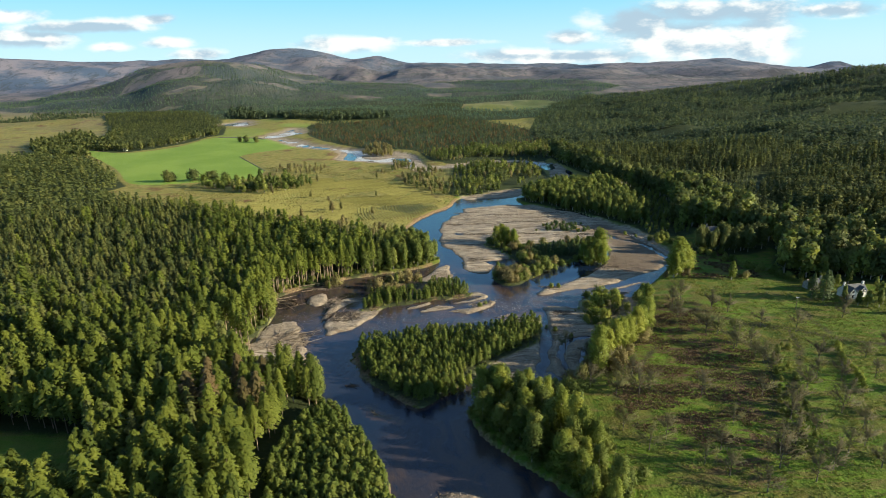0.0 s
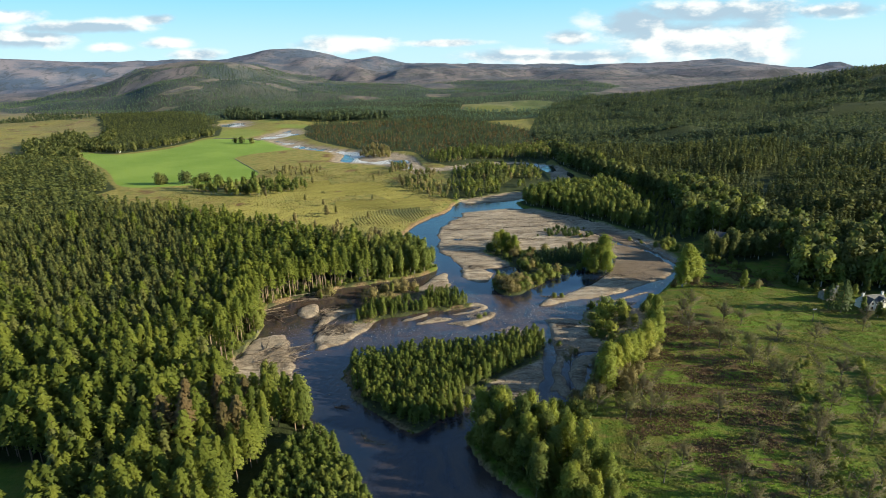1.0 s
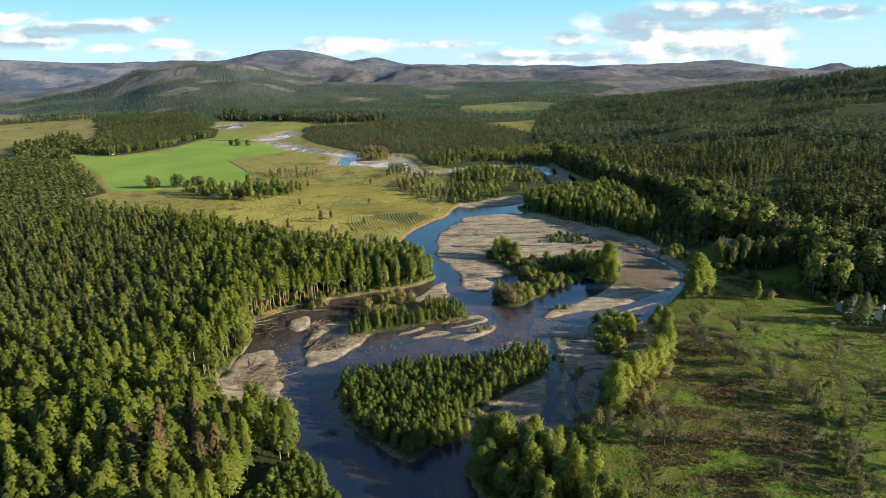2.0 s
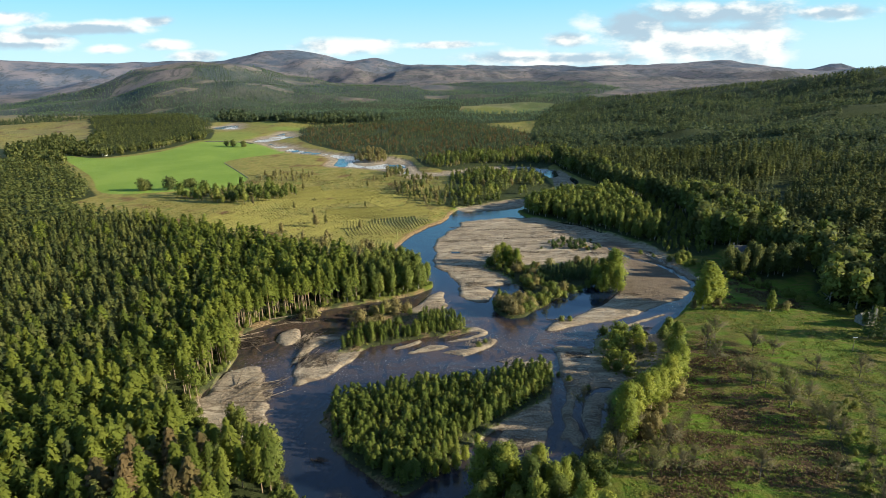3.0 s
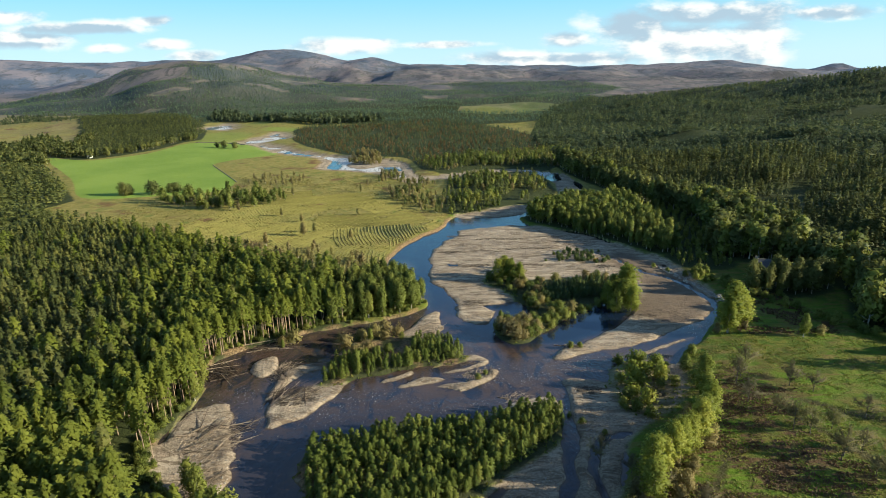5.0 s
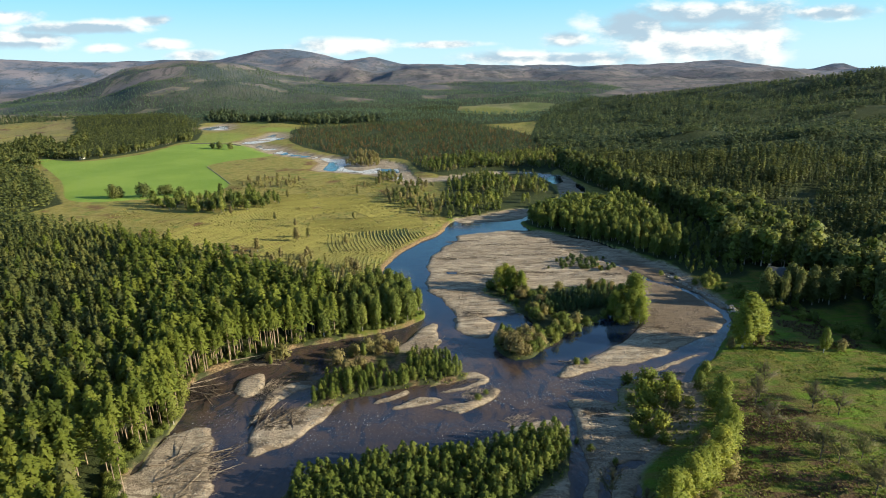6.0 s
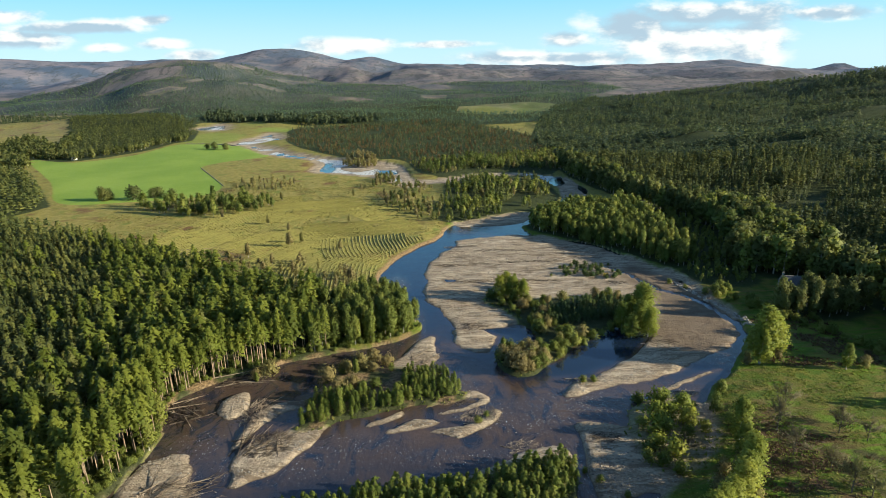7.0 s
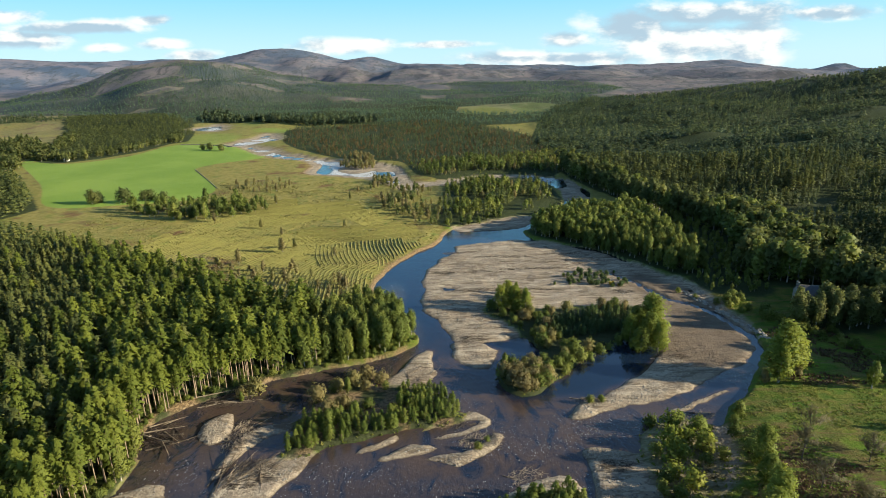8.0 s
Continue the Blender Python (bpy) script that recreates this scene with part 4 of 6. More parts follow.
def scatter(shape, gap, seed, jitter=0.42, edge=0.0):
    """Places on a jittered grid inside a shape on the map."""
    rng = np.random.default_rng(seed)
    p = np.array(shape, float)
    x, y = np.meshgrid(np.arange(p[:, 0].min(), p[:, 0].max(), gap), np.arange(p[:, 1].min(), p[:, 1].max(), gap * 0.9))
    x = x + (np.arange(x.shape[0]) % 2)[:, None] * gap * 0.5
    x, y = x.ravel() + rng.uniform(-jitter, jitter, x.size) * gap, y.ravel() + rng.uniform(-jitter, jitter, x.size) * gap
    fan = np.abs(x) < np.maximum(0.95 * (y + 60) + 70, 85)
    x, y = x[fan], y[fan]
    keep = sdf(shape, x, y, 20) < -edge
    return x[keep], y[keep], rng


def on_ground(x, y):
    """Height and gravel of the built ground sheet at each place."""
    gx, gy, h, gravel = SHEET
    i, j = np.clip(np.searchsorted(gx, x) - 1, 0, len(gx) - 2), np.clip(np.searchsorted(gy, y) - 1, 0, len(gy) - 2)
    u, v = np.clip((x - gx[i]) / (gx[i + 1] - gx[i]), 0, 1), np.clip((y - gy[j]) / (gy[j + 1] - gy[j]), 0, 1)
    return tuple((a[j, i] * (1 - u) + a[j, i + 1] * u) * (1 - v) + (a[j + 1, i] * (1 - u) + a[j + 1, i + 1] * u) * v for a in (h, gravel))


def plant_stuff(name, label, kind, x, y, scale, tint, rng, mats, wide=1.0):
    """All these trees in one joined mesh."""
    if len(x) == 0:
        return
    z, _ = on_ground(x, y)
    protos = KINDS[kind]
    which = rng.integers(0, len(protos), len(x))
    turn = rng.uniform(0, 6.283, len(x))
    slim = wide * rng.uniform(0.85, 1.18, len(x))
    vs, fs, ms, ts, ns, n = [], [], [], [], [], 0
    for i, (wood, crown) in enumerate(protos):
        if kind in ("spruce_far", "spruce_remote", "spruce_thin"):
            (v0, f0, n0), m0 = crown, np.ones(len(crown[1]), int)
        else:
            v0, f0 = joined([wood, crown[:2]])
            n0 = np.concatenate([wood_normals(wood[0]), crown[2]])
            m0 = np.concatenate([np.zeros(len(wood[1]), int), np.ones(len(crown[1]), int)])
        pick = np.nonzero(which == i)[0]
        if len(pick) == 0:
            continue
        c, s = np.cos(turn[pick])[:, None], np.sin(turn[pick])[:, None]
        k = (scale[pick] * slim[pick])[:, None]
        v = np.stack([(v0[:, 0] * c - v0[:, 1] * s) * k + x[pick][:, None], (v0[:, 0] * s + v0[:, 1] * c) * k + y[pick][:, None], v0[:, 2] * scale[pick][:, None] + z[pick][:, None]], -1)
        vs.append(v.reshape(-1, 3))
        ns.append(np.stack([n0[:, 0] * c - n0[:, 1] * s, n0[:, 0] * s + n0[:, 1] * c, n0[:, 2] + 0 * c], -1).reshape(-1, 3))
        fs.append((f0[None] + (np.arange(len(pick)) * len(v0))[:, None, None] + n).reshape(-1, 3))
        ms.append(np.tile(m0, len(pick)))
        ts.append(np.repeat(tint[pick], len(v0)))
        n += len(pick) * len(v0)
    me = mesh_of(name, np.concatenate(vs), np.concatenate(fs), mats, np.concatenate(ms), True, {"tint": np.concatenate(ts)}, np.concatenate(ns))
    tagged(new(name, me), label, "trees", kind="stuff")


def single_trees(name, label, category, group, kind, x, y, scale, rng, mats, wide=1.0):
    """Each tree a thing of its own: trunk and crown, on shared meshes."""
    z, _ = on_ground(x, y)
    made = []
    for i, (wood, crown) in enumerate(KINDS[kind]):
        made.append((mesh_of("trunk", *wood, [mats[0]]), mesh_of("crown", crown[0], crown[1], [mats[1]], None, True, None, crown[2])))
    for i in range(len(x)):
        t = new(name)
        t.matrix_world = Matrix.LocRotScale((x[i], y[i], z[i]), Euler((0, 0, rng.uniform(0, 6.283))), (wide * scale[i] * rng.uniform(0.88, 1.15), wide * scale[i] * rng.uniform(0.88, 1.15), scale[i]))
        tagged(t, label, category, group)
        wood, crown = made[int(rng.integers(0, len(made)))]
        for part_name, me in (("trunk", wood), ("crown", crown)):
            o = new(part_name, me)
            o.parent = t


def split_near(x, y, line, count):
    """The places nearest to a line on the map, up to a count."""
    d, _ = line_distance(line, x, y)
    order = np.argsort(d)
    near = np.zeros(len(x), bool)
    near[order[:count]] = True
    return near


MID_LINE = [(0, 110), (0, 230)]


def left_wood():
    x, y, rng = scatter(LEFT_WOOD, 4.7, 11)
    keep = (sdf(CORRIDOR, x, y) > np.where((y > 192) & (y < 312), 10.0, 0.9)) & (sdf(BANK_BIRCHES, x, y) > 1) & (sdf(CLEARING, x, y) > 1) & (sdf(THICKET, x, y) > 3) & (rng.uniform(0, 1, len(x)) < 0.94)
    x, y = x[keep], y[keep]
    dark = smooth(-x - 0.35 * (y - 300) + 60 * (fbm(x / 40, y / 40, 31) - 0.5), 95, 160) * smooth(y, 190, 300)
    spruce = (rng.uniform(0, 1, len(x)) < 0.08 + 0.85 * dark)
    far = np.hypot(x, y) + 140 * (fbm(x / 30, y / 30, 36) - 0.5) > 520
    thin = ~far | (rng.uniform(0, 1, len(x)) < 0.5)
    x, y, spruce, far, dark = x[thin], y[thin], spruce[thin], far[thin], dark[thin]
    scale = rng.uniform(0.72, 1.14, len(x)) * (0.94 + 0.25 * (fbm(x / 25, y / 25, 5) - 0.5)) * (1 - 0.12 * dark)
    tint = np.clip(fbm(x / 14, y / 14, 3) + rng.uniform(-0.28, 0.28, len(x)), 0.02, 0.98)
    russet = (np.hypot((x + 72) / 14, (y - 172) / 12) < 1) & (rng.uniform(0, 1, len(x)) < 0.4)
    near = split_near(x, y, MID_LINE, 220) & ~russet & ~spruce
    single_trees("pine_tree", "tall green conifer with a bare lower trunk in a dense plantation", "tree", "plantation pines", "pine_near", x[near], y[near], scale[near], rng, [BARK, PINE_LEAF])
    single_trees("russet_pine", "conifer with browned russet needles among green pines", "tree", "browned pines", "pine_near", x[russet], y[russet], scale[russet], rng, [BARK, RUSSET_LEAF])
    rest = ~near & ~russet
    close = np.hypot(x + 60, y - 150) < 150
    a = rest & ~spruce & ~far & close
    plant_stuff("near_pine_plantation", "dense plantation of tall sunlit pines and larches beside the river", "pine_close", x[a], y[a], scale[a], tint[a], rng, [BARK, PINE_LEAF])
    a = rest & ~spruce & ~far & ~close
    plant_stuff("pine_plantation", "dense plantation of tall sunlit green pines and larches", "pine_mid", x[a], y[a], scale[a], tint[a], rng, [BARK, PINE_LEAF])
    a = rest & spruce & ~far
    plant_stuff("spruce_plantation", "dense plantation of dark green spruces", "spruce_mid", x[a], y[a], scale[a], tint[a], rng, [BARK, OLIVE_LEAF])
    a = rest & far
    plant_stuff("distant_plantation", "distant dark conifer plantation beside a meadow", "spruce_thin", x[a], y[a], scale[a] * 1.0, tint[a], rng, [BARK, OLIVE_LEAF], 1.45)
    # a crowded edge of bare-stemmed pines above the eroded bank
    x, y, rng = scatter([(-52, 190), (-64, 204), (-82, 228), (-78, 250), (-76, 270), (-80, 284), (-66, 300), (-40, 314), (-44, 326), (-72, 312), (-100, 290), (-98, 240), (-76, 212)], 2.9, 12)
    c = sdf(CORRIDOR, x, y)
    ok = (c > 0.8) & (c < 12.5) & (rng.uniform(0, 1, len(x)) < 0.85)
    x, y = x[ok], y[ok]
    plant_stuff("bank_edge_pines", "crowded bare-stemmed pines along the top of the eroded bank", "edge_pine", x, y, rng.uniform(0.75, 1.05, len(x)), np.clip(rng.uniform(0.3, 1.1, len(x)), 0, 0.98), rng, [BARK, PINE_LEAF])


left_wood()


def young_pines():
    x, y, rng = scatter(PINE_ISLAND, 2.35, 21, edge=0.6)
    keep = rng.uniform(0, 1, len(x)) < 0.95
    x, y = x[keep], y[keep]
    scale = rng.uniform(0.65, 1.12, len(x))
    near = split_near(x, y, [(-20, 180), (20, 200)], 100)
    single_trees("young_pine", "bushy young pine on a river island", "tree", "young island pines", "young_near", x[near], y[near], scale[near], rng, [BARK, YOUNG_LEAF])
    plant_stuff("young_pine_thicket", "dense thicket of young pines covering a river island", "young_mid", x[~near], y[~near], scale[~near], rng.uniform(0, 1, (~near).sum()), rng, [BARK, YOUNG_LEAF])
    x, y, rng = scatter(THICKET, 2.3, 22)
    ok = sdf(CORRIDOR, x, y) > 0.8
    x, y = x[ok], y[ok]
    scale = rng.uniform(0.7, 1.2, len(x))
    single_trees("young_pine", "bushy young pine on the river bank", "tree", "young bank pines", "young_near", x[:60], y[:60], scale[:60], rng, [BARK, YOUNG_LEAF])
    plant_stuff("young_pine_thicket", "dense thicket of young pines on the river bank", "young_mid", x[60:], y[60:], scale[60:], rng.uniform(0, 1, len(x[60:])), rng, [BARK, YOUNG_LEAF])
    x, y, rng = scatter(STRIP_ISLAND, 2.5, 23, edge=0.8)
    keep = (x > -8) | (y < 285)
    keep &= (y < 300)
    x, y = x[keep], y[keep]
    n = np.arange(len(x)) < 70
    single_trees("young_pine", "young pine on a narrow gravel island", "tree", "young strip pines", "young_near", x[n], y[n], rng.uniform(0.5, 0.95, n.sum()), rng, [BARK, YOUNG_LEAF])
    plant_stuff("strip_pines", "low young pines crowded on a narrow gravel island", "young_mid", x[~n], y[~n], rng.uniform(0.5, 0.95, (~n).sum()), rng.uniform(0, 1, (~n).sum()), rng, [BARK, YOUNG_LEAF])
    x, y, rng = scatter([(48, 352), (60, 338), (84, 345), (98, 352), (96, 366), (70, 364)], 2.6, 24)
    n = np.arange(len(x)) < 60
    single_trees("young_pine", "dark young pine on the island beside the pool", "tree", "young pool pines", "young_near", x[n], y[n], rng.uniform(0.5, 0.9, n.sum()), rng, [BARK, SPRUCE_LEAF])
    plant_stuff("pool_island_pines", "dark young pines crowded on the island beside the pool", "young_mid", x[~n], y[~n], rng.uniform(0.5, 0.9, (~n).sum()), rng.uniform(0, 1, (~n).sum()), rng, [BARK, SPRUCE_LEAF])


young_pines()


def broadleaves():
    x, y, rng = scatter(BANK_BIRCHES, 4.6, 31)
    ok = sdf(CORRIDOR, x, y) > 2
    x, y = x[ok], y[ok]
    single_trees("birch_tree", "leafy sunlit birch at the wood's edge by the river", "tree", "bank birches", "birch_near", x, y, rng.uniform(0.95, 1.4, len(x)), rng, [PALE_BARK, BIRCH_LEAF])
    # bank trees on the near right side
    x, y, rng = scatter([(8, 180), (10, 168), (18, 152), (30, 138), (42, 122), (52, 128), (46, 152), (40, 172), (30, 186)], 5.6, 32)
    ok = sdf(CORRIDOR, x, y) > 1.5
    x, y = x[ok], y[ok]
    single_trees("birch_tree", "leafy birch standing on the river bank", "tree", "near bank birches", "birch_fine", x[::2], y[::2], rng.uniform(0.8, 1.45, len(x[::2])), rng, [PALE_BARK, BRIGHT_LEAF], 1.2)
    single_trees("birch_tree", "olive-green birch standing on the river bank", "tree", "near bank birches", "birch_fine", x[1::2], y[1::2], rng.uniform(0.65, 1.25, len(x[1::2])), rng, [PALE_BARK, BIRCH_LEAF], 1.2)
    row = np.array([(59, 199), (61, 206), (65, 209), (69, 213), (73, 216), (77, 219), (81, 223), (85, 228), (89, 233), (92, 239), (94, 246), (96, 253)], float)
    single_trees("birch_tree", "slender leafy birch in a row along the bank", "tree", "birch row", "birch_fine", row[:, 0], row[:, 1], rng.uniform(0.95, 1.3, len(row)), rng, [PALE_BARK, BRIGHT_LEAF], 1.35)
    big = np.array([(130, 303), (135, 306), (127, 299), (88, 328), (93, 334), (97, 342), (91, 341), (99, 350), (86, 336), (95, 328), (36, 370), (42, 370), (47, 367), (40, 376)], float)
    single_trees("birch_tree", "large sunlit birch beside the gravel shore", "tree", "shore birches", "birch_fine", big[:, 0], big[:, 1], np.array([1.95, 1.5, 1.3, 1.2, 1.6, 1.75, 1.5, 1.5, 1.2, 1.25, 1.1, 1.2, 1.0, 1.1]) * 0.92, rng, [PALE_BARK, BRIGHT_LEAF], 1.5)
    x, y, rng = scatter(BEND_WOOD, 5.2, 33)
    single_trees("birch_tree", "leafy birch in the wood at the river bend", "tree", "bend wood", "birch_near", x[:120], y[:120], rng.uniform(0.8, 1.15, 120), rng, [PALE_BARK, BIRCH_LEAF])
    plant_stuff("bend_wood", "birch wood at the river bend", "birch_mid", x[120:], y[120:], rng.uniform(0.8, 1.15, len(x) - 120), rng.uniform(0, 1, len(x) - 120), rng, [PALE_BARK, BIRCH_LEAF])
    x, y, rng = scatter(RIGHT_BROADLEAF, 5.6, 34)
    keep = (np.hypot(x - 204, y - 268) > 16) & (np.hypot(x - 182, y - 372) > 10)
    x, y = x[keep], y[keep]
    # the wood's shade is put into a darker olive leaf on most trees
    dark = rng.uniform(0, 1, len(x)) + 0.8 * (fbm(x / 22, y / 30, 28) - 0.5) < 0.62
    for name, label, a, leaf in (("broadleaf_wood", "birch and alder wood at the foot of a forested slope", ~dark, BIRCH_LEAF), ("alder_wood", "trees in darker olive leaf, toned for shade, among birches below a forested slope", dark, OLIVE_LEAF)):
        plant_stuff(name, label, "birch_mid", x[a], y[a], rng.uniform(1.0, 1.75, a.sum()), np.clip(fbm(x[a] / 30, y[a] / 30, 8) + rng.uniform(-0.3, 0.3, a.sum()), 0, 1), rng, [PALE_BARK, leaf])
    x, y, rng = scatter(HOUSE_TREES, 4.6, 134)
    # these too carry shade in their darker olive leaf
    single_trees("wood_tree", "dark leafy tree in front of the woodland house", "tree", "house trees", "birch_near", x, y, rng.uniform(0.95, 1.35, len(x)), rng, [PALE_BARK, OLIVE_LEAF])
    x, y, rng = scatter(GAP_SCRUB, 5.5, 135)
    plant_stuff("gap_scrub", "low shaded scrub between two woods", "birch_far", x, y, rng.uniform(0.3, 0.6, len(x)), rng.uniform(0, 0.7, len(x)), rng, [PALE_BARK, BIRCH_LEAF])
    x, y, rng = scatter(VALLEY_WOOD, 6.6, 35)
    d, _ = line_distance(FAR_RIVER, x, y)
    ok = (d > 22) & (np.minimum(sdf(FAR_POOLS[0], x, y), sdf(FAR_POOLS[1], x, y)) > 8) & (fbm(x / 34, y / 50, 19) < 0.66)
    x, y = x[ok], y[ok]
    near = y + 70 * (fbm(x / 60, y / 60, 9) - 0.5) < 800 + 0.5 * x
    pick = rng.uniform(0, 1, len(x)) + 0.9 * (fbm(x / 32, y / 40, 29) - 0.5)
    for name, label, kind, a, lo, hi, leaf in (
            ("valley_birch_wood", "mixed birch wood on the valley floor by the river", "birch_far", near & (pick < 0.36), 0.6, 1.05, BIRCH_LEAF),
            ("valley_olive_pines", "olive-green pines mixed into the riverside wood", "spruce_far", near & (pick >= 0.36) & (pick < 0.82), 0.55, 0.95, OLIVE_LEAF),
            ("valley_bare_scrub", "grey-brown leafless scrub in the riverside wood", "birch_far", near & (pick >= 0.82), 0.4, 0.75, DULL_LEAF),
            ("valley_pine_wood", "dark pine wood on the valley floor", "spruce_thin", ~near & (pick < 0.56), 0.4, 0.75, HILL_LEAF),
            ("valley_brown_scrub", "brown leafless scrub among dark valley pines", "birch_remote", ~near & (pick >= 0.56) & (rng.uniform(0, 1, len(x)) < 0.8), 0.3, 0.6, RUSSET_LEAF)):
        plant_stuff(name, label, kind, x[a], y[a], rng.uniform(lo, hi, a.sum()) * (0.62 + 0.25 * smooth(-sdf(VALLEY_WOOD, x[a], y[a]), 2, 30)), np.clip(fbm(x[a] / 40, y[a] / 40, 27) + rng.uniform(-0.3, 0.3, a.sum()), 0, 0.98), rng, [PALE_BARK, leaf], 1.4 if kind == "spruce_far" else 1.15)
    x, y, rng = scatter([(-520, 1440), (-431, 1385), (-330, 1340), (-223, 1300), (-120, 1312), (-110, 1345), (-230, 1370), (-330, 1400), (-430, 1450), (-500, 1500)], 9.0, 39)
    ok = (sdf(FAR_FIELDS[2], x, y) > 4) & (sdf(FAR_FIELDS[1], x, y) > 4) & (sdf(FAR_POOLS[2], x, y) > 10) & (fbm(x / 45, y / 45, 49) > 0.38)
    x, y = x[ok], y[ok]
    plant_stuff("distant_tree_row", "row of rounded green trees at the far woods' edge", "birch_remote", x, y, rng.uniform(0.7, 1.3, len(x)), rng.uniform(0, 0.98, len(x)), rng, [PALE_BARK, HILL_LEAF])
    x, y, rng = scatter([(-1150, 1330), (-930, 1390), (-700, 1500), (-760, 1640), (-1000, 1640), (-1300, 1560)], 12.0, 139)
    ok = fbm(x / 60, y / 90, 59) > 0.42
    x, y = x[ok], y[ok]
    plant_stuff("hillfoot_scrub", "open green scrub below the distant hill", "birch_remote", x, y, rng.uniform(0.4, 0.8, len(x)), rng.uniform(0, 0.98, len(x)), rng, [PALE_BARK, HILL_LEAF])
    x, y, rng = scatter([(-515, 745), (-678, 971), (-682, 1042), (-680, 1106), (-553, 967), (-489, 833), (-499, 780)], 7.5, 140)
    ok = (sdf(MEADOW, x, y) > 3) & (fbm(x / 40, y / 50, 59) > 0.36)
    x, y = x[ok], y[ok]
    plant_stuff("meadow_side_trees", "uneven line of dark green trees beside the meadow", "birch_remote", x, y, rng.uniform(0.5, 1.1, len(x)), rng.uniform(0, 0.98, len(x)), rng, [PALE_BARK, OLIVE_LEAF])
    x, y, rng = scatter(BELT, 8.0, 36)
    keep = sdf(BELT, x + 60 * (fbm(x / 60, y / 60, 37) - 0.5), y + 60 * (fbm(x / 60, y / 60, 38) - 0.5), 80) < -4
    x, y = x[keep], y[keep]
    edge = (sdf(BELT, x, y, 80) > -30) & (y < 1120) & (x > -640)
    plant_stuff("belt_of_trees", "row of rounded broadleaf trees along the meadow", "birch_remote", x[edge], y[edge], rng.uniform(0.6, 1.05, edge.sum()), rng.uniform(0.3, 0.9, edge.sum()), rng, [PALE_BARK, OLIVE_LEAF])
    plant_stuff("belt_plantation", "conifer plantation behind the meadow's tree belt", "spruce_thin", x[~edge], y[~edge], rng.uniform(0.38, 0.62, (~edge).sum()), rng.uniform(0, 1, (~edge).sum()), rng, [BARK, HILLSIDE_LEAF], 1.9)


broadleaves()


def right_conifers():
    x, y, rng = scatter(RIGHT_CONIFERS, 3.9, 41)
    d = np.hypot(x, y)
    want = np.where(d < 650, 3.9, np.where(d < 1000, 5.6, 9.0))
    keep = rng.uniform(0, 1, len(x)) < (3.9 / want) ** 2
    gapy = fbm(x / 130, y / 26, 51)
    keep &= gapy < 0.63
    x, y, d = x[keep], y[keep], d[keep]
    # plantation blocks of unlike age, long across the slope
    block = np.floor(15 * fbm(x / 210 + 0.3 * fbm(x / 60, y / 60, 57), y / 46, 52, 3))
    age = np.sin(block * 12.99) * 437.58
    age = age - np.floor(age)
    scale = rng.uniform(0.8, 1.15, len(x)) * (0.62 + 0.62 * age)
    tint = np.clip(0.75 * (1 - age) + 0.35 * (fbm(x / 60, y / 30, 53, 3) - 0.35) + rng.uniform(-0.15, 0.3, len(x)), 0, 0.98)
    a = d < 800
    plant_stuff("hillside_conifers", "dense dark conifer plantation on the valley side", "spruce_far", x[a], y[a], scale[a] * 1.0, tint[a], rng, [BARK, HILLSIDE_LEAF], 1.0)
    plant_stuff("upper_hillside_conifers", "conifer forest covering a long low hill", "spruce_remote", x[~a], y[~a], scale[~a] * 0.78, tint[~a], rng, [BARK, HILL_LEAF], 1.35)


right_conifers()


def remote_woods():
    x, y, rng = scatter(REMOTE_ZONE, 11.5, 61)
    x2, y2, _ = scatter(STRIP_WOOD, 11.5, 66)
    x, y = np.concatenate([x, x2]), np.concatenate([y, y2])
    keep = remote_cover(x, y) > 0.45
    x, y = x[keep], y[keep]
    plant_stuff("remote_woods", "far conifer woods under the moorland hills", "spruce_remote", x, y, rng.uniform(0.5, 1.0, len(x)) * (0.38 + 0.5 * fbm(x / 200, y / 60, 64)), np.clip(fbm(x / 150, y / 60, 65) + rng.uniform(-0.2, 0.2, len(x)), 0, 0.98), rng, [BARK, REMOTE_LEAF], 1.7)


remote_woods()


# ---- shrubs, hedges and lone trees ----
def at_points(name, label, category, group, kind, pts, sizes, mats, seed):
    rng = np.random.default_rng(seed)
    p = np.array(pts, float)
    sizes = np.array(sizes, float) if len(np.shape(sizes)) and len(sizes) == len(p) else rng.uniform(sizes[0], sizes[1], len(p))
    single_trees(name, label, category, group, kind, p[:, 0], p[:, 1], sizes, rng, mats)


def in_shape(shape, gap, seed, count=None):
    x, y, rng = scatter(shape, gap, seed)
    p = np.stack([x, y], 1)
    rng.shuffle(p)
    return p[:count] if count else p


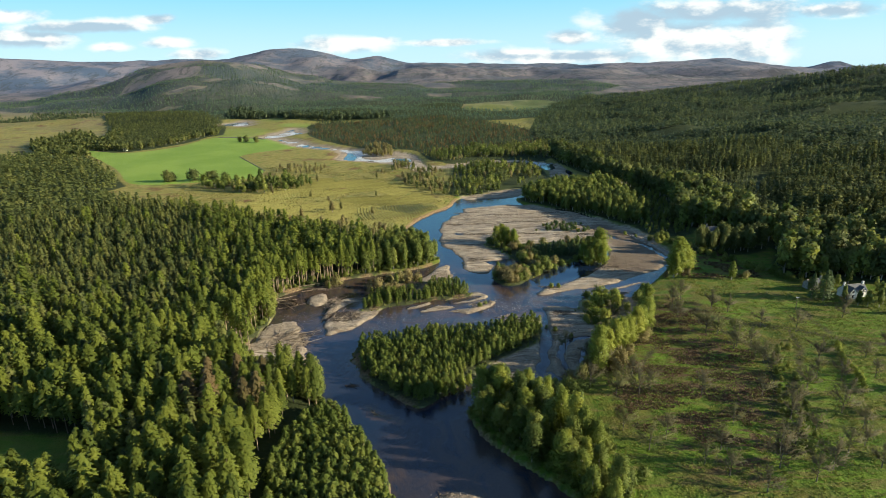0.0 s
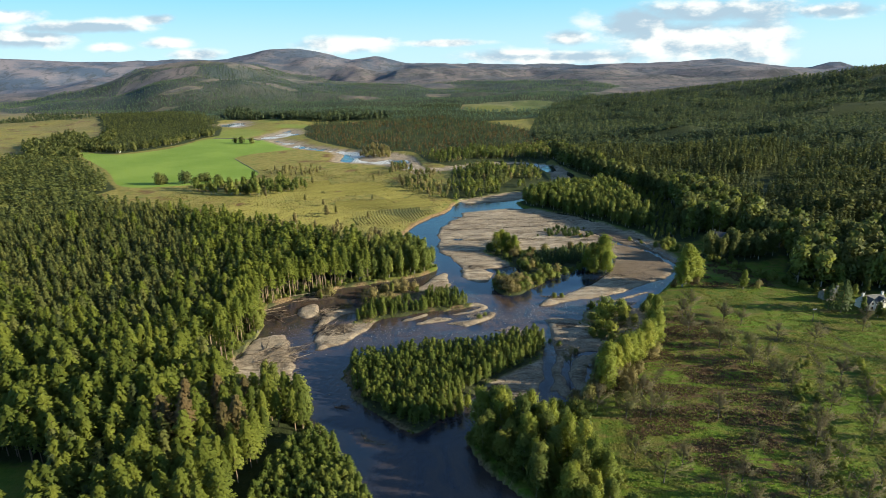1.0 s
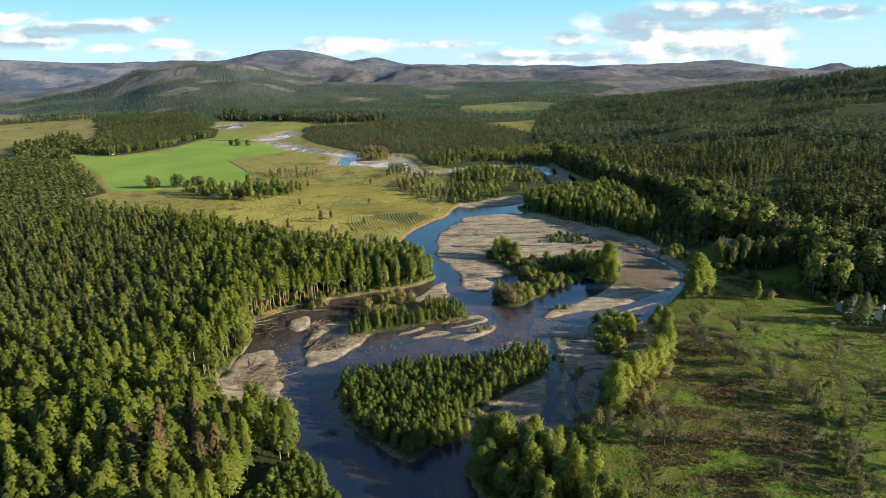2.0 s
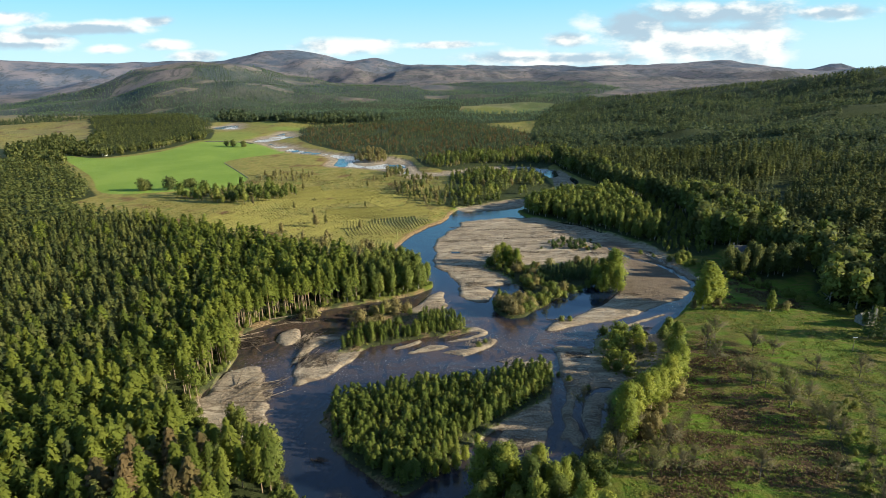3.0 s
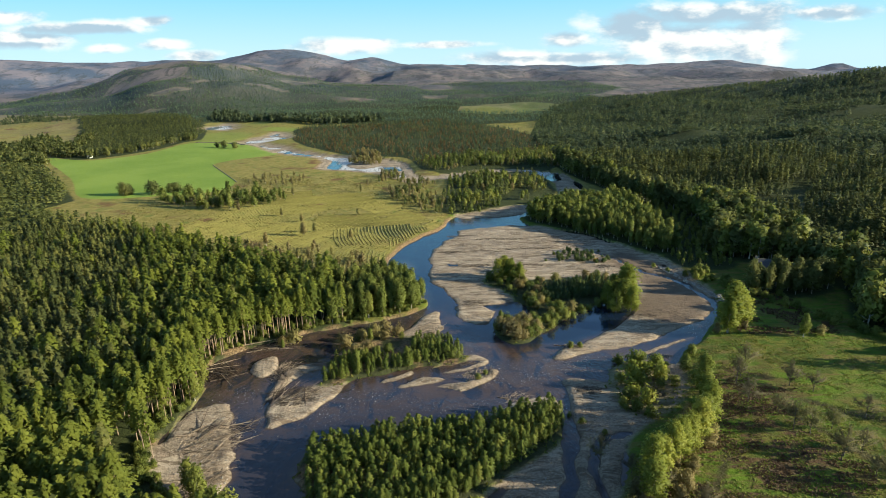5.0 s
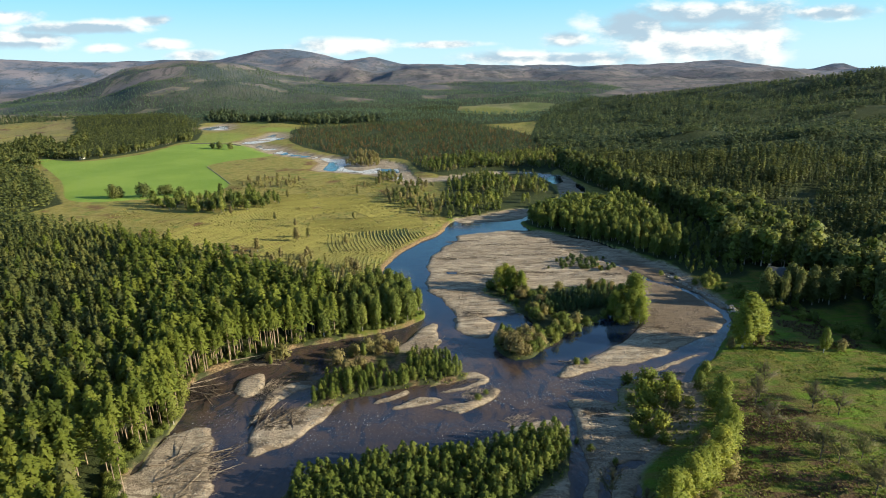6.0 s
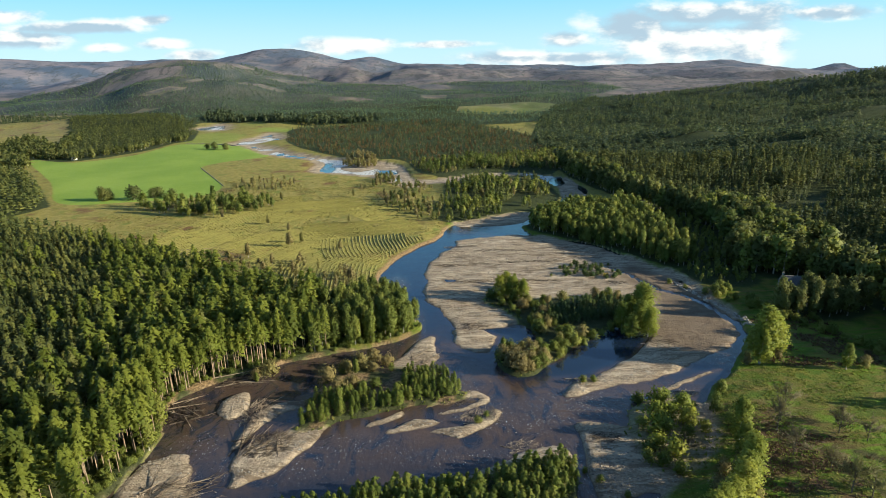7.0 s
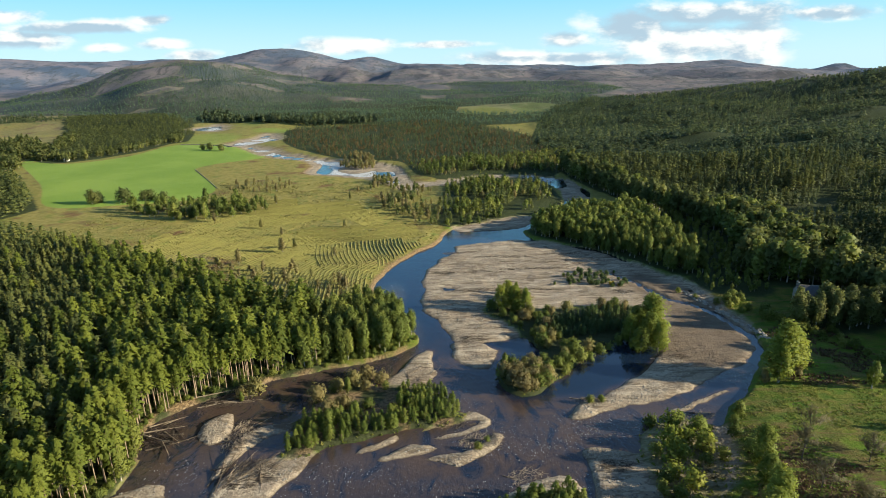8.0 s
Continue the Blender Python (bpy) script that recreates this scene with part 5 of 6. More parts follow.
def shrubs():
    # island beside the pool: willows and birch scrub
    at_points("willow_bush", "rounded olive-green willow bush at the pool's edge", "bush", "pool willows", "bush_near",
              [(33, 316), (38, 304), (42, 309), (47, 311), (52, 316), (57, 318), (62, 321), (66, 323), (71, 328), (76, 331), (49, 334), (36, 300), (54, 311), (45, 303), (60, 327), (68, 331), (81, 335)], (1.0, 1.7), [BARK, BIRCH_LEAF], 71)
    at_points("budding_bush", "grey-brown bush with thin spring leaf", "bush", "budding bushes", "bush_near",
              [(46, 384), (40, 382), (50, 380), (56, 322), (-36, 296), (-30, 301), (-25, 305), (-20, 302), (-64, 300), (-60, 303), (-30, 284), (-26, 290), (-21, 312), (-15, 308)], (1.15, 1.9), [BARK, DULL_LEAF], 72)
    at_points("golden_willow", "broad golden-brown willow in bud at the pool's edge", "bush", "golden willows", "bush_near", [(33, 303), (36, 299), (40, 304), (36, 309), (42, 311), (46, 306), (31, 309)], (1.5, 2.1), [BARK, DULL_LEAF], 172)
    at_points("birch_tree", "young birch on the island", "tree", "island birches", "birch_near",
              [(46, 392), (40, 388), (50, 386), (88, 341), (90, 347), (99, 346), (96, 340), (84, 338), (31, 312), (-29, 277), (-24, 279), (-63, 297), (-26, 299)], (0.42, 0.75), [PALE_BARK, BIRCH_LEAF], 73)
    p = in_shape(POOL_ISLAND, 3.6, 70)
    p = p[(p[:, 1] < 335) | (p[:, 0] < 60) | (p[:, 1] > 366)]
    at_points("willow_bush", "rounded green willow bush on the island beside the pool", "bush", "pool willows", "bush_near", p[:50], (0.7, 1.35), [BARK, BIRCH_LEAF], 70)
    at_points("budding_bush", "grey-brown bush with thin spring leaf", "bush", "budding bushes", "bush_near", p[50:70], (0.8, 1.5), [BARK, DULL_LEAF], 69)
    p = in_shape(STRIP_ISLAND, 4.0, 68, 26)
    at_points("scrub_bush", "low green scrub bush on the narrow island", "bush", "strip scrub", "bush_near", p, (0.5, 1.1), [BARK, BIRCH_LEAF], 68)
    # small island by the right bank
    at_points("willow_bush", "broad dense green willow on a gravel island", "bush", "bank willows", "bush_near",
              [(74, 258), (80, 266), (85, 263), (79, 274), (86, 271), (75, 248), (71, 252), (76, 266)], (1.4, 2.0), [BARK, BRIGHT_LEAF], 74)
    at_points("willow_bush", "dense green willow bush on a gravel island", "bush", "bank willows", "bush_near",
              [(68, 250), (70, 244), (73, 240), (89, 260), (90, 272), (70, 262), (74, 278), (82, 256), (98, 262), (97, 270), (100, 276), (104, 281), (96, 256), (66, 246), (84, 279)], (0.8, 1.3), [BARK, BIRCH_LEAF], 174)
    # scrub under the near bank trees
    p = in_shape([(12, 176), (20, 158), (34, 146), (46, 126), (58, 122), (56, 146), (48, 168), (52, 186), (36, 188)], 4.2, 75, 60)
    at_points("alder_bush", "leafy green alder bush on the river bank", "bush", "bank alders", "bush_near", p, (0.7, 1.5), [BARK, BIRCH_LEAF], 75)
    p = in_shape([(46, 196), (60, 192), (74, 206), (90, 228), (98, 250), (88, 246), (70, 226), (56, 208)], 4.6, 76, 36)
    at_points("budding_bush", "grey-brown bush with thin spring leaf", "bush", "budding bank bushes", "bush_near", p, (0.8, 1.5), [BARK, DULL_LEAF], 76)
    at_points("birch_tree", "bright young birch by the island's shore", "tree", "island shore birches", "birch_near", [(6, 190), (3, 188), (9, 194), (0, 186), (13, 200), (-2, 187)], (0.42, 0.6), [PALE_BARK, BRIGHT_LEAF], 77)
    at_points("birch_tree", "birch at the plantation's edge above the river", "tree", "bank edge birches", "birch_near", [(-56, 199), (-50, 194), (-62, 204), (-47, 188), (-66, 208), (-88, 262), (-86, 268), (-84, 256)], (0.8, 1.2), [PALE_BARK, BIRCH_LEAF], 78)
    x, y, _ = scatter([(6, 190), (6, 172), (14, 154), (30, 132), (46, 108), (58, 96), (62, 110), (52, 126), (40, 144), (26, 164), (18, 188)], 2.7, 84)
    c = sdf(CORRIDOR, x, y)
    p = np.stack([x, y], 1)[(c > 0.4) & (c < 6.5)]
    at_points("bank_bush", "dark green bush hanging over the river bank", "bush", "waterside bushes", "bush_near", p, (0.4, 0.85), [BARK, BIRCH_LEAF], 84)
    x, y, _ = scatter([(-44, 176), (-60, 190), (-92, 222), (-96, 290), (-70, 316), (-20, 336), (0, 346), (6, 336), (-20, 318), (-60, 298), (-78, 282), (-74, 240), (-60, 208), (-40, 182)], 2.6, 85)
    c = sdf(CORRIDOR, x, y)
    p = np.stack([x, y], 1)[(c > 0.6) & (c < 8)]
    at_points("bank_bush", "low green undergrowth bush on the eroded bank's top", "bush", "bank undergrowth", "bush_near", p, (0.3, 0.85), [BARK, BIRCH_LEAF], 85)
    # gorse and low scrub on the large bar
    at_points("gorse_bush", "low gorse bush with bright yellow flowers", "bush", "gorse", "bush_near", [(97, 402), (99, 404), (95, 405), (101, 401)], (0.35, 0.55), [BARK, GORSE_LEAF], 79)
    p = in_shape([(74, 404), (86, 400), (104, 398), (108, 408), (94, 424), (80, 422)], 3.2, 80, 40)
    at_points("scrub_bush", "low dark green scrub bush on the gravel", "bush", "bar scrub", "bush_near", p, (0.45, 0.9), [BARK, SPRUCE_LEAF], 80)
    p = np.array([(18, 267), (21, 271), (58, 291), (62, 292), (47, 243), (50, 238), (56, 232), (104, 420), (75, 415), (68, 404), (128, 390), (133, 382)], float)
    at_points("scrub_bush", "low green willow scrub on river gravel", "bush", "gravel scrub", "bush_near", p, (0.45, 0.8), [BARK, BIRCH_LEAF], 81)
    p = in_shape([(128, 400), (136, 380), (150, 378), (160, 346), (175, 340), (176, 318), (186, 302), (200, 290), (190, 284), (165, 320), (150, 350), (138, 372)], 5.5, 82, 50)
    at_points("scrub_bush", "shaded green bush at the wood's edge", "bush", "wood edge bushes", "bush_near", p, (0.7, 1.4), [BARK, BIRCH_LEAF], 82)
    at_points("budding_bush", "grey-brown bush beside the large shore birch", "bush", "shore bushes", "bush_near", [(123, 300), (125, 304), (136, 303), (164, 294), (166, 297)], (0.8, 1.1), [BARK, DULL_LEAF], 83)


shrubs()

BARE_TREES = [(114, 262), (128, 255), (108, 245), (115, 239), (114, 229), (118, 227), (119, 214), (121, 216), (124, 207), (125, 202), (125, 197), (60, 202), (53, 187), (134, 251), (141, 235),
              (78, 249), (118, 267), (131, 260), (110, 257), (126, 229), (128, 218), (74, 184), (69, 181), (69, 155), (94, 163), (112, 179), (114, 165), (101, 148), (104, 135), (121, 147)]
BARE_MORE = [(134, 159), (126, 140), (81, 138), (61, 181), (62, 201), (50, 216), (156, 233), (147, 203), (91, 180), (125, 203), (138, 190), (131, 184), (141, 176), (118, 158), (108, 152), (97, 141), (88, 131),
             (112, 140), (128, 150), (136, 143), (150, 165), (66, 190), (71, 195), (58, 212), (84, 150), (76, 143), (62, 150), (57, 160), (160, 190), (167, 205), (172, 178), (182, 215), (120, 172), (133, 168), (146, 188)]


def field_trees():
    at_points("alder_tree", "nearly leafless grey alder standing in rough pasture", "tree", "pasture alders", "bare_near", BARE_TREES + BARE_MORE, (0.85, 1.4), [GREY_BARK, TWIG_LEAF], 91)
    p = in_shape([(165, 140), (230, 150), (270, 200), (280, 250), (240, 262), (200, 240), (180, 200)], 22, 92, 9)
    at_points("birch_tree", "leafy birch in rough pasture", "tree", "pasture birches", "birch_near", p, (0.6, 1.0), [PALE_BARK, BIRCH_LEAF], 92)
    p = in_shape([(104, 150), (126, 200), (146, 228), (158, 240), (150, 226), (132, 190), (112, 145)], 5.0, 93, 40)
    at_points("ditch_bush", "small green bush along a field ditch", "bush", "ditch bushes", "bush_near", p, (0.35, 0.8), [BARK, BIRCH_LEAF], 93)
    # hedge in the pasture
    hedge = [(163 - 14 * t - 1.2 * math.sin(6 * t), 216 - 36 * t) for t in np.linspace(0, 1, 16)]
    at_points("hedge_bush", "pale green hedge bush in a field boundary", "bush", "field hedge", "bush_near", hedge, (0.5, 0.75), [BARK, BRIGHT_LEAF], 94)
    at_points("birch_tree", "slender lone birch with a pale stem in shaded pasture", "tree", "lone birches", "birch_fine", [(156, 293), (158, 297)], [1.0, 0.55], [PALE_BARK, BRIGHT_LEAF], 191)
    # round the white house
    at_points("spruce_tree", "tall dark spruce beside the white cottage", "tree", "garden spruces", "spruce_near", [(186, 262), (182, 265), (190, 266)], [1.15, 0.95, 1.0], [BARK, SPRUCE_LEAF], 95)
    at_points("garden_tree", "leafy green garden tree near the white cottage", "tree", "garden trees", "birch_near",
              [(203, 255), (207, 253), (211, 256), (199, 256), (196, 262), (214, 262), (217, 268), (219, 258), (193, 274), (206, 282), (213, 284), (198, 284), (222, 276), (188, 276), (204, 290)], (0.45, 0.85), [PALE_BARK, BIRCH_LEAF], 96)
    at_points("alder_tree", "bare spreading tree in front of the cottage garden", "tree", "pasture alders", "bare_near", [(183, 243), (188, 249)], (0.9, 1.1), [GREY_BARK, TWIG_LEAF], 97)
    # meadow edge and rough grazing on the far left
    at_points("meadow_tree", "rounded dark green tree at the meadow's edge", "tree", "meadow trees", "bush_near", [(-293, 613), (-266, 615), (-252, 621), (-248, 624), (-234, 620), (-183, 554), (-289, 617), (-330, 960), (-300, 948), (-318, 955)], (2.3, 3.6), [PALE_BARK, OLIVE_LEAF], 98)
    at_points("rough_birch", "small birch on rough grazing", "tree", "rough grazing birches", "birch_near",
              [(-204, 561), (-161, 541), (-191, 684), (-175, 669), (-144, 653), (-69, 611), (-37, 577), (-18, 566), (0, 555), (-84, 470), (-90, 462), (-60, 520), (-100, 500), (-120, 520), (-56, 452), (-76, 430), (-110, 440), (-66, 640), (-130, 600), (-150, 610)], (0.4, 0.8), [PALE_BARK, DULL_LEAF], 99)
    x, y, rng = scatter([(-250, 590), (-215, 600), (-165, 610), (-130, 585), (-140, 555), (-185, 545), (-225, 562)], 9.5, 101)
    plant_stuff("birch_clump", "clump of young birches between meadow and plantation", "birch_mid", x, y, rng.uniform(0.5, 1.1, len(x)), rng.uniform(0, 0.7, len(x)), rng, [PALE_BARK, BIRCH_LEAF])
    x, y, rng = scatter([(-61, 680), (-47, 720), (-27, 668), (11, 626), (7, 525), (-6, 524), (-29, 554), (-44, 590)], 7.5, 102)
    ok = fbm(x / 20, y / 30, 48) > 0.44
    x, y = x[ok], y[ok]
    brown = rng.uniform(0, 1, len(x)) < 0.45
    for name, label, a, leaf in (("riverside_scrub", "grey-brown scrub along the riverside field", brown, DULL_LEAF), ("riverside_birches", "small olive-green trees along the riverside field", ~brown, OLIVE_LEAF)):
        plant_stuff(name, label, "birch_far", x[a], y[a], rng.uniform(0.3, 0.75, a.sum()), rng.uniform(0, 1, a.sum()), rng, [PALE_BARK, leaf])
    x, y, rng = scatter([(-125, 400), (-80, 380), (-40, 372), (-30, 392), (-60, 420), (-110, 440), (-150, 450)], 9.0, 103)
    plant_stuff("field_edge_scrub", "thin scrub along the plantation's edge", "birch_far", x, y, rng.uniform(0.3, 0.6, len(x)), rng.uniform(0, 1, len(x)), rng, [PALE_BARK, DULL_LEAF])
    x, y, rng = scatter([(-190, 690), (-150, 700), (-130, 660), (-160, 640), (-190, 655)], 10.0, 104)
    plant_stuff("grazing_scrub", "thin scrub on rough grazing", "birch_far", x, y, rng.uniform(0.3, 0.6, len(x)), rng.uniform(0, 1, len(x)), rng, [PALE_BARK, DULL_LEAF])
    x, y, rng = scatter([(-112, 813), (-105, 850), (-81, 860), (-66, 800), (-72, 776), (-100, 786)], 7.0, 105)
    plant_stuff("braid_scrub", "scrub between the far river braids", "birch_far", x, y, rng.uniform(0.4, 0.9, len(x)), rng.uniform(0, 1, len(x)), rng, [PALE_BARK, DULL_LEAF])


field_trees()


# ---- ground cover ----
def tuft_mesh(rng, x, y, size, tall, blades):
    """Small upright leaning blades round each place."""
    z, _ = on_ground(x, y)
    n = len(x)
    v = np.zeros((n, blades, 3, 3))
    for b in range(blades):
        a = rng.uniform(0, 6.283, n)
        w = size * rng.uniform(0.25, 0.5, n)
        lean = size * rng.uniform(0.1, 0.8, n)
        cx, cy = x + size * rng.uniform(-0.5, 0.5, n), y + size * rng.uniform(-0.5, 0.5, n)
        v[:, b, 0] = np.stack([cx - np.sin(a) * w, cy + np.cos(a) * w, z - 0.05], 1)
        v[:, b, 1] = np.stack([cx + np.sin(a) * w, cy - np.cos(a) * w, z - 0.05], 1)
        v[:, b, 2] = np.stack([cx + np.cos(a) * lean, cy + np.sin(a) * lean, z + tall * rng.uniform(0.5, 1.2, n)], 1)
    return v.reshape(-1, 3), np.arange(n * blades * 3).reshape(-1, 3), n * blades


GRASS_LEAF = leaf_material("tussock_grass", (0.12, 0.17, 0.025), (0.19, 0.21, 0.04), (0.27, 0.25, 0.075), 0.4)
HEATHER_LEAF = leaf_material("heather", (0.07, 0.045, 0.028), (0.11, 0.07, 0.04), (0.17, 0.12, 0.055), 0.25)
FURROW_LEAF = leaf_material("turned_turf", (0.15, 0.155, 0.042), (0.205, 0.192, 0.056), (0.26, 0.23, 0.08), 0.3)
ROUGH_LEAF = leaf_material("pale_grass", (0.17, 0.17, 0.045), (0.25, 0.22, 0.07), (0.31, 0.27, 0.10), 0.3)


def ground_cover():
    rng = np.random.default_rng(111)

    def cover(name, label, mat_leaf, x, y, size, tall, blades):
        v, f, n = tuft_mesh(rng, x, y, size, tall, blades)
        tint = np.repeat(np.clip(fbm(v[::3, 0] / 8, v[::3, 1] / 8, 6) + rng.uniform(-0.3, 0.3, n), 0, 0.98), 3)
        tagged(new(name, mesh_of(name, v, f, [mat_leaf], None, False, {"tint": tint})), label, "ground cover", kind="stuff")
    x, y = rng.uniform(52, 215, 30000), rng.uniform(118, 300, 30000)
    keep = (sdf(CORRIDOR, x, y) > 1.5) & (fbm(x / 6, y / 6, 8) > 0.42) & (np.abs(x) < 0.85 * y + 60)
    cover("pasture_tussocks", "rough green and straw grass tussocks in the pasture", GRASS_LEAF, x[keep], y[keep], 0.8, 0.3, 3)
    x, y = rng.uniform(55, 130, 16000), rng.uniform(150, 262, 16000)
    keep = (sdf(HEATH, x, y) < 6 + 10 * (fbm(x / 12, y / 12, 4) - 0.5)) & (fbm(x / 14, y / 6, 12) > 0.53) & (sdf(CORRIDOR, x, y) > 2)
    cover("heather_patch", "dark brown heather clumps in the pasture", HEATHER_LEAF, x[keep], y[keep], 0.7, 0.4, 4)
    x, y = rng.uniform(132, 175, 2500), rng.uniform(296, 345, 2500)
    keep = (sdf(CORRIDOR, x, y) > 3) & (fbm(x / 6, y / 5, 12) > 0.47)
    cover("heather_patch", "shaded brown heather near the wood's edge", HEATHER_LEAF, x[keep], y[keep], 0.9, 0.6, 4)
    x, y = rng.uniform(-260, 15, 14000), rng.uniform(370, 700, 14000)
    keep = (sdf(ROUGH, x, y) < -2) & (sdf(CORRIDOR, x, y) > 2) & (fbm(x / 12, y / 12, 14) > 0.46)
    cover("rough_grass", "pale straw-coloured tussocks on rough grazing", ROUGH_LEAF, x[keep], y[keep], 1.3, 0.6, 3)
    x, y = rng.uniform(-45, 105, 5000), rng.uniform(178, 380, 5000)
    keep = np.zeros(len(x), bool)
    for s in (PINE_ISLAND, STRIP_ISLAND, POOL_ISLAND, SHRUB_ISLAND):
        keep |= np.abs(sdf(s, x, y)) < 2.2
    cover("shore_grass", "green and straw grass fringing the river islands", GRASS_LEAF, x[keep], y[keep], 0.9, 0.7, 4)
    # furrows of the planted field: low curved ridges of turned turf
    vs, fs, n = [], [], 0
    for block, (ox, oy, turn, rows, length, gap) in enumerate(((-52, 396, 88, 30, 60, 2.3), (-62, 440, 60, 34, 62, 2.4), (-40, 462, 106, 24, 44, 2.4), (-96, 470, 62, 26, 60, 2.5), (-48, 506, 14, 16, 84, 2.6), (-18, 452, 98, 14, 54, 2.4), (-140, 520, 68, 30, 78, 2.7), (-96, 566, 18, 22, 90, 2.7), (-34, 556, 34, 18, 60, 2.7), (-164, 474, 78, 20, 56, 2.6), (-150, 590, 12, 18, 80, 2.8))):
        a = radians(turn)
        for r in range(rows):
            t = np.arange(-length / 2, length / 2, 1.6)
            off = (r - rows / 2) * gap + 2.6 * np.sin(t / 17 + block) + 0.5 * (fbm(t / 5, t * 0 + r, 3) - 0.5)
            px, py = ox + t * math.cos(a) - off * math.sin(a), oy + t * math.sin(a) + off * math.cos(a)
            ok = (sdf(ROUGH, px, py) < -3) & (sdf(CORRIDOR, px, py) > 4) & (fbm(px / 16, py / 16, 23 + block) > 0.24)
            z, _ = on_ground(px, py)
            nx, ny = -math.sin(a) * 0.62, math.cos(a) * 0.62
            tall = 0.5 * rng.uniform(0.5, 1.2, len(t))
            v = np.stack([np.stack([px - nx, py - ny, z - 0.08], 1), np.stack([px, py, z + tall], 1), np.stack([px + nx, py + ny, z - 0.08], 1)], 1)
            for i in range(len(t) - 1):
                if ok[i] and ok[i + 1]:
                    q = n + i * 3
                    fs += [(q, q + 1, q + 4, q + 3), (q + 1, q + 2, q + 5, q + 4)]
            vs.append(v.reshape(-1, 3))
            n += len(t) * 3
    tagged(new("planting_furrows", mesh_of("planting_furrows", np.concatenate(vs), fs, [FURROW_LEAF])), "rows of turned turf in a newly planted field", "furrows", kind="stuff")


ground_cover()


# ---- buildings and small things ----
def part(name, bm, mat, parent, label=""):
    """One bmesh as one mesh object under a thing or a part."""
    me = bpy.data.meshes.new(name)
    bm.to_mesh(me)
    bm.free()
    me.materials.append(mat)
    o = new(name, me)
    o.parent = parent
    return tagged(o, label)


def block(bm, x0, x1, y0, y1, z0, z1, bevel=0.0):
    made = bmesh.ops.create_cube(bm, size=1.0)["verts"]
    for v in made:
        v.co = Vector((x0 + (v.co.x + 0.5) * (x1 - x0), y0 + (v.co.y + 0.5) * (y1 - y0), z0 + (v.co.z + 0.5) * (z1 - z0)))
    if bevel:
        bmesh.ops.bevel(bm, geom=list({e for v in made for e in v.link_edges}), offset=bevel, segments=1, affect="EDGES")
    return bm


def prism(bm, profile, y0, y1):
    """A profile in x and z drawn out along y."""
    a, b = [bm.verts.new((x, y0, z)) for x, z in profile], [bm.verts.new((x, y1, z)) for x, z in profile]
    n = len(profile)
    bm.faces.new(a[::-1]), bm.faces.new(b)
    for i in range(n):
        bm.faces.new((a[i], a[(i + 1) % n], b[(i + 1) % n], b[i]))
    bmesh.ops.recalc_face_normals(bm, faces=bm.faces)
    return bm


def turned(bm, m):
    bm.transform(m)
    return bm


LIMEWASH = plain_material("white_limewash", (0.72, 0.71, 0.67), (0.84, 0.83, 0.80), 1.6, 0.85)
SLATE = plain_material("grey_slate", (0.05, 0.055, 0.065), (0.11, 0.115, 0.125), 2.2, 0.5)
STONE = plain_material("grey_stone", (0.16, 0.15, 0.13), (0.36, 0.33, 0.29), 1.4, 0.9)
PAINT = plain_material("white_paint", (0.7, 0.7, 0.68), (0.8, 0.8, 0.78), 3.0, 0.5)
DARK_GLASS = plain_material("window_glass", (0.012, 0.014, 0.018), (0.02, 0.024, 0.03), 1.0, 0.06, 0.0, 0.5)
OLD_WOOD = plain_material("weathered_wood", (0.16, 0.12, 0.085), (0.40, 0.33, 0.25), 2.5, 0.85)
DARK_WOOD = plain_material("wet_wood", (0.035, 0.027, 0.02), (0.12, 0.09, 0.065), 2.5, 0.7)
ROCK = plain_material("river_rock", (0.20, 0.18, 0.155), (0.46, 0.42, 0.37), 1.2, 0.9)
WET_ROCK = plain_material("wet_river_rock", (0.08, 0.07, 0.06), (0.30, 0.27, 0.24), 1.2, 0.45)
CRAG = plain_material("hill_crag_rock", (0.09, 0.09, 0.095), (0.24, 0.225, 0.21), 0.2, 0.95)
CAR_PAINT = plain_material("dark_car_paint", (0.02, 0.022, 0.028), (0.03, 0.033, 0.04), 1.0, 0.25, 0.0, 0.5)
RUBBER = plain_material("tyre_rubber", (0.015, 0.015, 0.015), (0.03, 0.03, 0.03), 4.0, 0.8)
METAL = plain_material("bare_metal", (0.3, 0.3, 0.3), (0.5, 0.5, 0.5), 5.0, 0.4)


def window(parent, x, y, z, w, h, m=None):
    """A sash window proud of a wall that faces -y."""
    m = m or Matrix()
    f = part("window", turned(block(bmesh.new(), x - w / 2 - 0.08, x + w / 2 + 0.08, y - 0.06, y + 0.05, z - 0.08, z + h + 0.08), m), PAINT, parent, "white painted window frame")
    for k in (0, 1):
        part("pane", turned(block(bmesh.new(), x - w / 2, x + w / 2, y - 0.085, y - 0.055, z + k * h / 2 + 0.03, z + (k + 1) * h / 2 - 0.03), m), DARK_GLASS, f)


